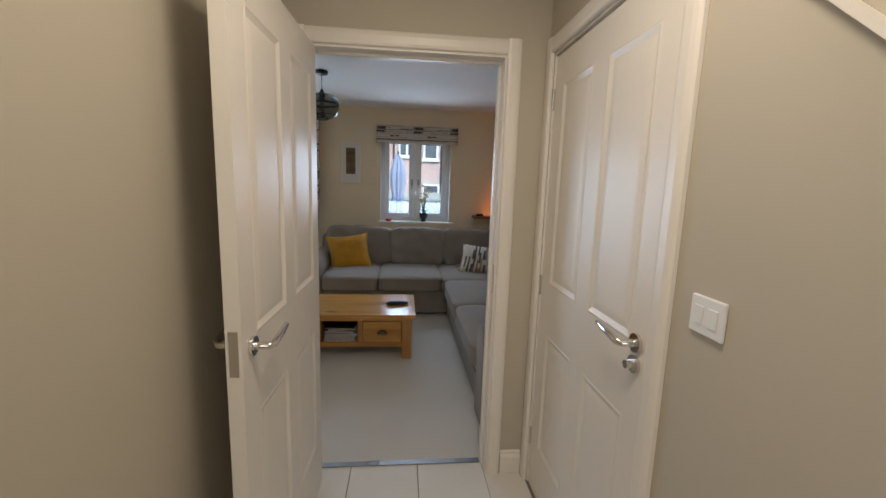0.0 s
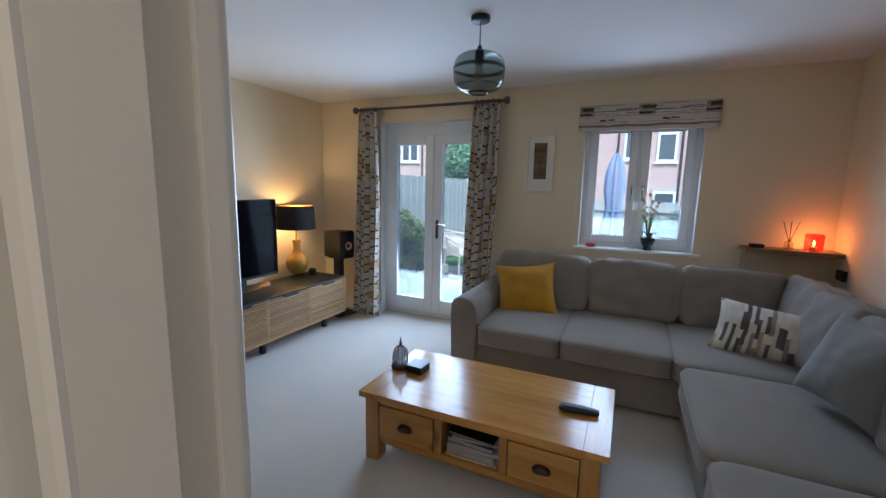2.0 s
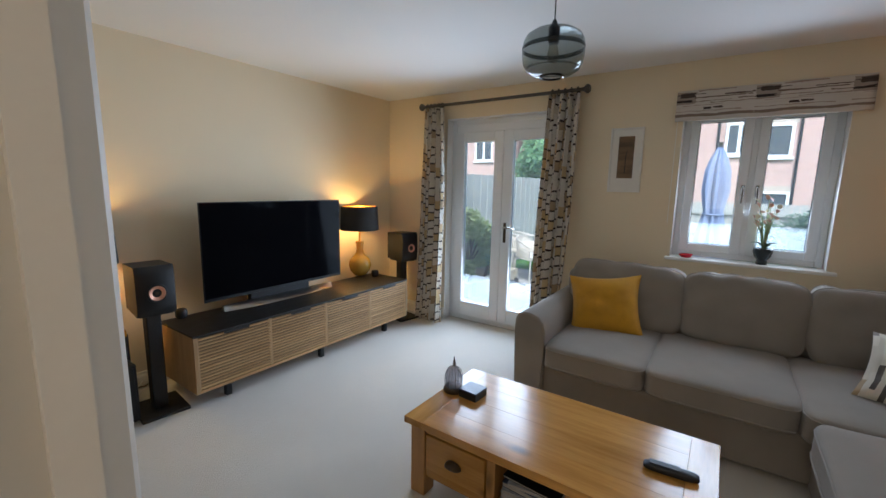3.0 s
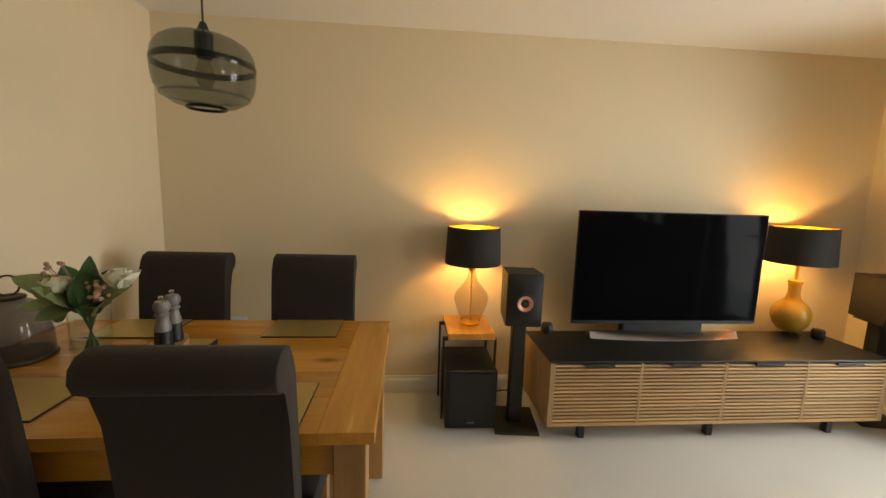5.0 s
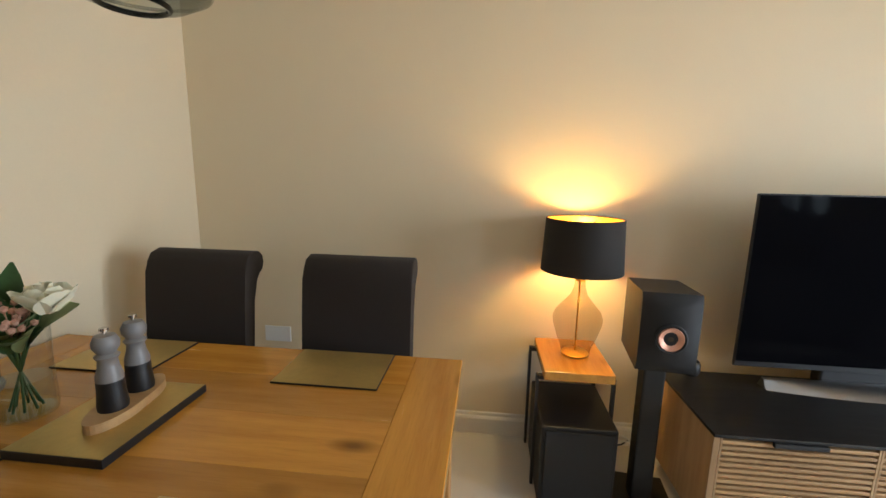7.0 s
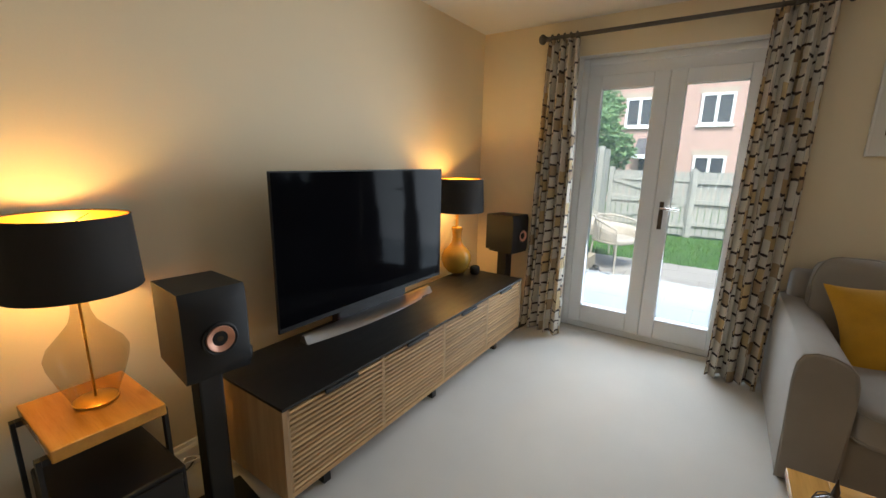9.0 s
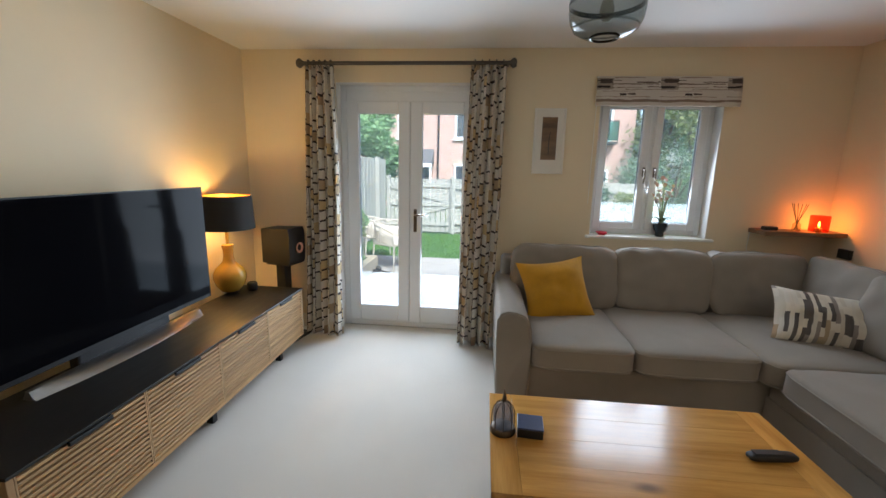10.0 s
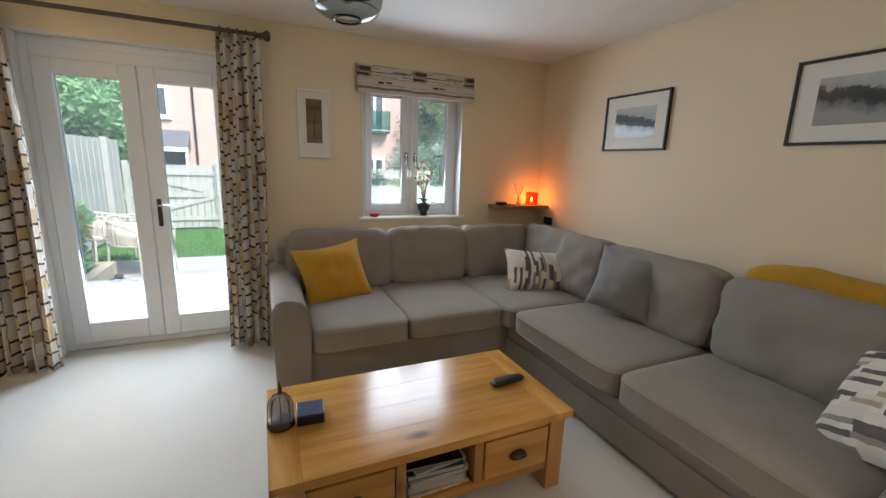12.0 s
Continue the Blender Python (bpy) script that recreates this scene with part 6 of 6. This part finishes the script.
M_CLAYS = surf("stone_lintel", (0.45, 0.38, 0.31), 0.8)
M_TEAL = clear_glass("green_balcony_glass", (0.30, 0.55, 0.50))

structure("ground", box(-60, 70, 0.35, 140, GZ - 0.5, GZ - 0.03), M_GRASSG, "grassy ground reaching into the distance", "ground")
patio = structure("pavement", box(-0.38, 6.0, 0.35, 3.86, GZ - 0.029, GZ - 0.012), M_CLAYS, "pale sandstone patio slabs behind the house", "patio")
rng = random.Random(12)
sw_, sd_ = 0.60, 0.45
for j in range(8):
    x = -0.38 - (j % 2) * 0.3
    y0 = 0.352 + j * sd_ * 0.97
    if y0 + 0.42 > 3.86:
        break
    while x < 5.95:
        w = sw_ if rng.random() < 0.6 else 0.9
        x0, x1 = max(x, -0.378) + 0.005, min(x + w, 5.99) - 0.005
        if x1 - x0 > 0.06:
            part("slab", box(x0, x1, y0 + 0.005, y0 + 0.43, GZ - 0.0115, GZ + rng.uniform(-0.001, 0.003), 0.004, 1), M_PAVE, patio)
        x += w

# lawn: soil strip and blades
rng = random.Random(5)
verts, faces = [], []
for k in range(16000):
    x, y = rng.uniform(-0.3, 5.9), rng.uniform(3.87, 6.75)
    h, a = rng.uniform(0.03, 0.065), rng.uniform(0, 6.283)
    dx, dy = 0.006 * math.cos(a), 0.006 * math.sin(a)
    lx, ly = rng.uniform(-0.02, 0.02), rng.uniform(-0.02, 0.02)
    n0 = len(verts)
    verts += [(x - dx, y - dy, GZ - 0.031), (x + dx, y + dy, GZ - 0.031), (x + lx, y + ly, GZ - 0.03 + h)]
    faces.append((n0, n0 + 1, n0 + 2))
me = bpy.data.meshes.new("lawn")
me.from_pydata(verts, [], faces)
me.materials.append(M_GRASS)
tagged(new("lawn", me), "mown green lawn beyond the patio", "lawn", kind="stuff")


def board_fence(name, m, length, height, label, rails=True, gate=None):
    """Close-board fence along +x from the origin; boards on the -y face, posts and arris rails behind or in front."""
    f = thing(name, m, label, "fence")
    bw = 0.125
    n = int(length / bw)
    bm = box(-bw / 2 + 0.004, bw / 2 - 0.004, 0, 0.014, 0.04, height, 0.002, 1)
    first = part("board", bm, M_FENCE, f)
    first.location.x = bw / 2
    for i in range(1, n):
        shared("board", first.data, f, pose(bw * (i + 0.5), 0.006 * (i % 2), 0.006 * math.sin(i * 2.3)))
    for i in range(int(length / 1.8) + 1):
        part("post", box(min(i * 1.8, length) - 0.05, min(i * 1.8, length) + 0.05, -0.10, -0.003, 0, height + 0.03, 0.006), M_FENCE, f)
    if rails:
        for z in (0.3, height * 0.55, height - 0.2):
            part("rail", box(0, length, -0.05, -0.004, z - 0.045, z + 0.045, 0.006), M_FENCE, f)
    return f


board_fence("fence", pose(-0.42, 0.4, GZ - 0.02, 0, 0, 90), 6.4, 1.83, "tall weathered close-board garden fence", rails=False)
board_fence("fence", pose(1.30, 6.85, GZ - 0.02), 5.0, 1.38, "low weathered fence with arris rails along the lawn")
g = thing("garden_gate", pose(-0.36, 6.85, GZ - 0.02), "weathered ledged and braced garden gate", "gate")
gb = part("board", box(-0.06, 0.06, 0, 0.016, 0.04, 1.38, 0.002, 1), M_FENCE, g)
gb.location.x = 0.08
for i in range(1, 12):
    shared("board", gb.data, g, Matrix.Translation((0.08 + 0.132 * i, 0, 0)))
for z in (0.25, 0.75, 1.22):
    part("ledge", box(0.02, 1.58, -0.03, -0.002, z - 0.05, z + 0.05, 0.004), M_FENCE, g)
for a, b in (((0.06, 0.30), (1.54, 0.70)), ((0.06, 1.17), (1.54, 0.80))):
    bm = extruded([(a[0], a[1] - 0.04), (b[0], b[1] - 0.04), (b[0], b[1] + 0.04), (a[0], a[1] + 0.04)], "y", -0.028, -0.003)
    part("brace", bm, M_FENCE, g)
for x in (0.0, 1.62):
    part("post", box(x - 0.05, x + 0.05, -0.06, 0.04, 0, 1.45, 0.006), M_FENCE, g)


def foliage(name, parent, blobs, count, size, mat, seed):
    """Many small folded leaves spread unevenly through some round clumps."""
    rng = random.Random(seed)
    verts, faces = [], []
    for k in range(count):
        cx, cy, cz, r = blobs[rng.randrange(len(blobs))]
        d = Vector((rng.gauss(0, 1), rng.gauss(0, 1), rng.gauss(0, 1))).normalized() * r * (rng.random() ** 0.45)
        c = Vector((cx, cy, cz)) + d
        a = Vector((rng.gauss(0, 1), rng.gauss(0, 1), rng.gauss(0, 0.6))).normalized() * size * rng.uniform(0.6, 1.3)
        b = a.cross(Vector((rng.gauss(0, 1), rng.gauss(0, 1), rng.gauss(0, 1)))).normalized() * size * 0.45
        n0 = len(verts)
        verts += [tuple(c - a), tuple(c + b), tuple(c + a), tuple(c - b)]
        faces.append((n0, n0 + 1, n0 + 2, n0 + 3))
    me = bpy.data.meshes.new(name)
    me.from_pydata(verts, [], faces)
    me.materials.append(mat)
    ob = new(name, me)
    ob.parent = parent
    return ob


def tree(x, y, h, r, mat, label, seed, name="tree", leaf_size=0.09, count=5000, spread=1.0, low=0.35):
    t = thing(name, pose(x, y, GZ - 0.03), label, name)
    rng = random.Random(seed)
    part("trunk", tube([(0, 0, 0), (0.05, 0.02, h * 0.3), (0.0, 0.05, h * 0.6), (0.08, 0, h * 0.85)], [0.03 * h, 0.024 * h, 0.015 * h, 0.005 * h], 10), M_BARK, t, smooth=True)
    blobs = []
    for k in range(9):
        a = 2 * math.pi * k / 9 + rng.uniform(-0.3, 0.3)
        rr, zz = r * rng.uniform(0.35, 0.8) * spread, h * rng.uniform(low, 0.9)
        tip = (rr * math.cos(a), rr * math.sin(a), zz)
        part("limb", tube([(0, 0, h * 0.3), (tip[0] * 0.5, tip[1] * 0.5, (h * 0.3 + zz) / 2 + 0.05 * h), tip], [0.012 * h, 0.008 * h, 0.003 * h], 6), M_BARK, t)
        blobs.append((*tip, r * rng.uniform(0.35, 0.55)))
    blobs.append((0, 0, h * 0.88, r * 0.5))
    foliage("crown", t, blobs, count, leaf_size, mat, seed)
    return t


tree(-1.25, 8.4, 3.35, 1.05, M_FOLI, "leafy green tree behind the garden fence", 3, count=7000)
tree(9.5, 15.5, 6.5, 2.6, M_FOLI2, "tall yellowing tree beyond the garden", 14, count=9000, leaf_size=0.13)
tree(12.5, 17.0, 8.0, 3.2, M_FOLI, "tall green tree beyond the garden", 15, count=9000, leaf_size=0.15)
tree(9.7, 12.8, 6.0, 1.9, M_FOLI2, "leafy yellow-green tree beyond the garden", 17, count=9000, leaf_size=0.11, low=0.2)
for x, y, h, r, mt, sd, lb in ((6.5, 9.0, 2.2, 1.1, M_FOLI3, 41, "large grey-green shrub beyond the fence"), (7.7, 9.4, 2.4, 1.2, M_FOLI3, 42, "large grey-green shrub beyond the fence"), (9.2, 10.0, 2.5, 1.3, M_FOLI, 43, "large green shrub beyond the fence"), (3.9, 6.2, 1.0, 0.5, M_FOLI3, 31, "grey-green shrub at the lawn's edge"), (4.7, 6.3, 1.25, 0.55, M_FOLI3, 32, "grey-green shrub at the lawn's edge"), (5.4, 6.2, 1.1, 0.55, M_FOLI2, 33, "yellow-green shrub at the lawn's edge"), (5.0, 5.4, 0.7, 0.45, M_FOLI2, 34, "yellow-green shrub at the lawn's edge"), (0.05, 1.75, 1.30, 0.36, M_FOLI2, 35, "leafy green shrub beside the patio"), (0.0, 2.35, 1.0, 0.30, M_FOLI, 36, "leafy green shrub beside the patio")):
    tree(x, y, h, r, mt, lb, sd, "shrub", 0.05, 3000, 1.0, 0.2)

# timber edging round the bed beside the fence
for i, (x0, y0, x1, y1) in enumerate(((-0.36, 1.3, 0.34, 1.42), (0.28, 1.43, 0.40, 2.7), (-0.36, 2.71, 0.40, 2.83))):
    s = thing("timber_sleeper", pose((x0 + x1) / 2, (y0 + y1) / 2, GZ), "pale timber sleeper edging the planting bed", "sleeper", "bed edging")
    part("beam", box(-(x1 - x0) / 2, (x1 - x0) / 2, -(y1 - y0) / 2, (y1 - y0) / 2, 0, 0.22, 0.01), M_SLEEPER, s)


def tub_chair(m):
    """A low garden tub chair: bent hoop, woven wrap, seat pad and four legs."""
    c = thing("garden_chair", m, "cream woven garden tub chair on the patio", "garden chair", "garden chairs")
    hoop = [(0.32 * math.cos(a), 0.30 * math.sin(a), 0.70 + 0.06 * math.sin(a)) for a in [math.pi * (k / 16) for k in range(17)]]
    hoop = [(0.32, -0.28, 0.62)] + hoop + [(-0.32, -0.28, 0.62)]
    part("hoop", tube(hoop, 0.014, 8), M_CANE, c, smooth=True)
    lowh = [(0.30 * math.cos(a), 0.28 * math.sin(a), 0.42) for a in [math.pi * (k / 16) for k in range(17)]]
    lowh = [(0.30, -0.27, 0.42)] + lowh + [(-0.30, -0.27, 0.42)]
    part("seat_rail", tube(lowh, 0.012, 8), M_CANE, c, smooth=True)
    for k in range(0, len(hoop), 1):
        part("cord", tube([lowh[k], hoop[k]], 0.008, 6), M_CANE, c)
    bm = bmesh.new()
    rows = [[bm.verts.new(Vector(lo).lerp(Vector(hi), k / 4) * (1 - 0.03 * (k in (1, 2, 3)))) for lo, hi in zip(lowh, hoop)] for k in range(4)]
    for a, b in zip(rows, rows[1:]):
        for k in range(len(a) - 1):
            bm.faces.new((a[k], a[k + 1], b[k + 1], b[k]))
    shell = part("woven_shell", bm, M_CANE, c, "woven cane shell", smooth=True)
    shell.modifiers.new("thickness", "SOLIDIFY").thickness = 0.01
    part("seat_pad", place(cushion(0.54, 0.54, 0.09, 0.1, 0, 6, 61, False, 0.002, 5.0), pose(0, 0, 0.43)), M_CANE, c, smooth=True)
    for x, y in ((0.27, -0.25), (-0.27, -0.25), (0.24, 0.2), (-0.24, 0.2)):
        part("leg", tube([(x, y, 0.42), (x * 1.12, y * 1.12, 0)], 0.013, 8), M_CANE, c)
    return c


tc_ = tub_chair(pose(0.62, 3.0, GZ, 0, 0, 60))
copy_thing(tc_, pose(0.18, 3.6, GZ, 0, 0, 110))
hose = thing("garden_hose", pose(0.36, 2.62, GZ), "dark coiled garden hose lying on the patio", "hose")
part("coil", tube([((0.10 + 0.012 * math.cos(2.3 * a)) * math.cos(a) * 1.5, (0.10 + 0.012 * math.cos(2.3 * a)) * math.sin(a), 0.014 + 0.0035 * a) for a in [2 * math.pi * k / 20 for k in range(56)]], 0.011, 8), M_BLKMETAL, hose, smooth=True)
part("nozzle", tube([(0.17, 0.0, 0.014), (0.26, -0.05, 0.014), (0.31, -0.06, 0.016)], [0.011, 0.013, 0.018], 10), M_PEWTER, hose, smooth=True)

ps = thing("parasol", pose(3.12, 2.6, GZ), "closed blue-grey garden parasol on a stone foot", "parasol")
part("pole", tube([(0, 0, 0.05), (0, 0, 2.2)], 0.02, 10), M_PEWTER, ps)
part("foot", lathe([(0, 0), (0.24, 0), (0.24, 0.05), (0.06, 0.09), (0.03, 0.2), (0, 0.2)], 28), M_CLAYS, ps, smooth=True)
bm = bmesh.new()
rings = []
for z, r in ((0.72, 0.16), (0.95, 0.15), (1.25, 0.10), (1.35, 0.085), (1.6, 0.12), (1.85, 0.11), (2.02, 0.07), (2.12, 0.03), (2.15, 0.012)):
    rings.append([bm.verts.new((r * (1 + 0.28 * math.cos(8 * a)) * math.cos(a), r * (1 + 0.28 * math.cos(8 * a)) * math.sin(a), z)) for a in [2 * math.pi * k / 64 for k in range(64)]])
for a, b in zip(rings, rings[1:]):
    for k in range(64):
        bm.faces.new((a[k], a[(k + 1) % 64], b[(k + 1) % 64], b[k]))
part("canopy", bm, M_PARASOL, ps, "furled canvas canopy", smooth=True)
part("tie", tube([(0.105 * math.cos(a), 0.105 * math.sin(a), 1.31) for a in [2 * math.pi * k / 24 for k in range(25)]], 0.012, 6, ends=False), M_PARASOL, ps)


# ---- houses beyond the garden ----
def brick_box(x0, x1, y0, y1, z0, z1):
    bm = box(x0, x1, y0, y1, z0, z1)
    lay = bm.loops.layers.uv.new("UVMap")
    for f in bm.faces:
        flat = abs(f.normal.x) > 0.5
        for lp in f.loops:
            lp[lay].uv = (lp.vert.co.y if flat else lp.vert.co.x, lp.vert.co.z)
    return bm


def house_window(parent, x, z0, w, h, y, lights=2):
    wdw = part("window", box(x - w / 2, x + w / 2, y - 0.02, y - 0.003, z0, z0 + h), M_DARKPANE, parent, "dark glazed window with white frame")
    frame_ring("frame", wdw, x - w / 2 - 0.02, x + w / 2 + 0.02, z0 - 0.02, z0 + h + 0.02, 0.085, y - 0.06, y - 0.004)
    for k in range(1, lights):
        xx = x - w / 2 + w * k / lights
        part("mullion", box(xx - 0.05, xx + 0.05, y - 0.055, y - 0.0205, z0 + 0.06, z0 + h - 0.06), M_UPVC, wdw)
    part("sill", box(x - w / 2 - 0.08, x + w / 2 + 0.08, y - 0.10, y - 0.003, z0 - 0.09, z0 - 0.021, 0.01), M_UPVC, wdw)
    part("lintel", box(x - w / 2 - 0.1, x + w / 2 + 0.1, y - 0.02, y - 0.002, z0 + h + 0.021, z0 + h + 0.20), M_CLAYS, wdw)


def terrace(m, x0, x1, wins, height, label):
    hs = thing("terraced_house", m, label, "house", "houses beyond the garden")
    part("wall", brick_box(x0, x1, 0, 7, 0, height), M_BRICK, hs)
    bm = extruded([(-0.45, height - 0.05), (7.45, height - 0.05), (3.5, height + 2.6)], "x", x0 - 0.15, x1 + 0.15)
    part("roof", bm, M_ROOF, hs, "grey tiled roof")
    part("gutter", tube([(x0 - 0.1, -0.42, height - 0.02), (x1 + 0.1, -0.42, height - 0.02)], 0.06, 8), M_BLACK, hs)
    for x, z, w, h, n in wins:
        house_window(hs, x, z, w, h, 0, n)
    return hs


WINS = [(1.25, 2.87, 0.95, 1.0, 2), (1.25, 0.75, 0.95, 1.05, 2), (-1.15, 2.85, 0.95, 1.0, 2), (3.35, 2.85, 0.75, 1.05, 2), (-3.6, 2.85, 0.95, 1.0, 2), (-3.6, 0.75, 1.1, 1.05, 2)]
ha = terrace(pose(0, 14, GZ), -4.6, 3.75, WINS, 5.2, "red brick terraced house with white windows and grey roof")
for x in (0.08, 2.75):
    part("downpipe", tube([(x, -0.06, 0.0), (x, -0.06, 5.1)], 0.04, 8), M_BLACK, ha)
pc = part("porch_canopy", extruded([(-0.85, 1.80), (0.0, 2.42), (0.0, 1.80)], "x", -1.1, -0.1), M_ROOF, ha, "small grey tiled porch canopy")
part("fascia", box(-1.12, -0.08, -0.88, -0.851, 1.68, 1.82), M_UPVC, pc)
part("post", box(-0.18, -0.10, -0.84, -0.76, 0, 1.68), M_UPVC, pc)
part("door", box(-1.0, -0.2, -0.03, -0.003, 0, 2.0 - 0.25), M_DARKPANE, ha, "dark front door")
hb = terrace(pose(0, 14, GZ), 3.78, 7.9, [(4.45, 2.75, 0.65, 1.05, 1), (4.5, 0.6, 0.75, 1.0, 1), (6.6, 2.85, 0.8, 1.55, 2), (6.6, 0.6, 0.8, 1.1, 2)], 5.6, "red brick house with a glazed balcony")
part("downpipe", tube([(4.95, -0.06, 0), (4.95, -0.06, 5.4)], 0.04, 8), M_BLACK, hb)
bal = part("balcony", box(6.05, 7.15, -0.45, -0.002, 2.72, 2.80), M_BLKMETAL, hb, "small balcony with green glass")
part("balustrade", box(6.05, 7.15, -0.45, -0.44, 2.85, 3.55), M_TEAL, bal)
for x in (6.05, 7.13):
    part("post", box(x, x + 0.03, -0.45, -0.42, 2.8, 3.58), M_BLKMETAL, bal)
part("rail", box(6.05, 7.16, -0.46, -0.41, 3.56, 3.60), M_BLKMETAL, bal)
hc = terrace(pose(0, 14.5, GZ), -12.5, -5.2, [(-6.9, 2.85, 0.95, 1.0, 2), (-9.4, 2.85, 0.95, 1.0, 2), (-11.6, 2.85, 0.95, 1.0, 2)], 5.2, "red brick terraced house beyond the tall fence")
part("downpipe", tube([(-6.2, -0.06, 0), (-6.2, -0.06, 5.1)], 0.04, 8), M_BLACK, hc)
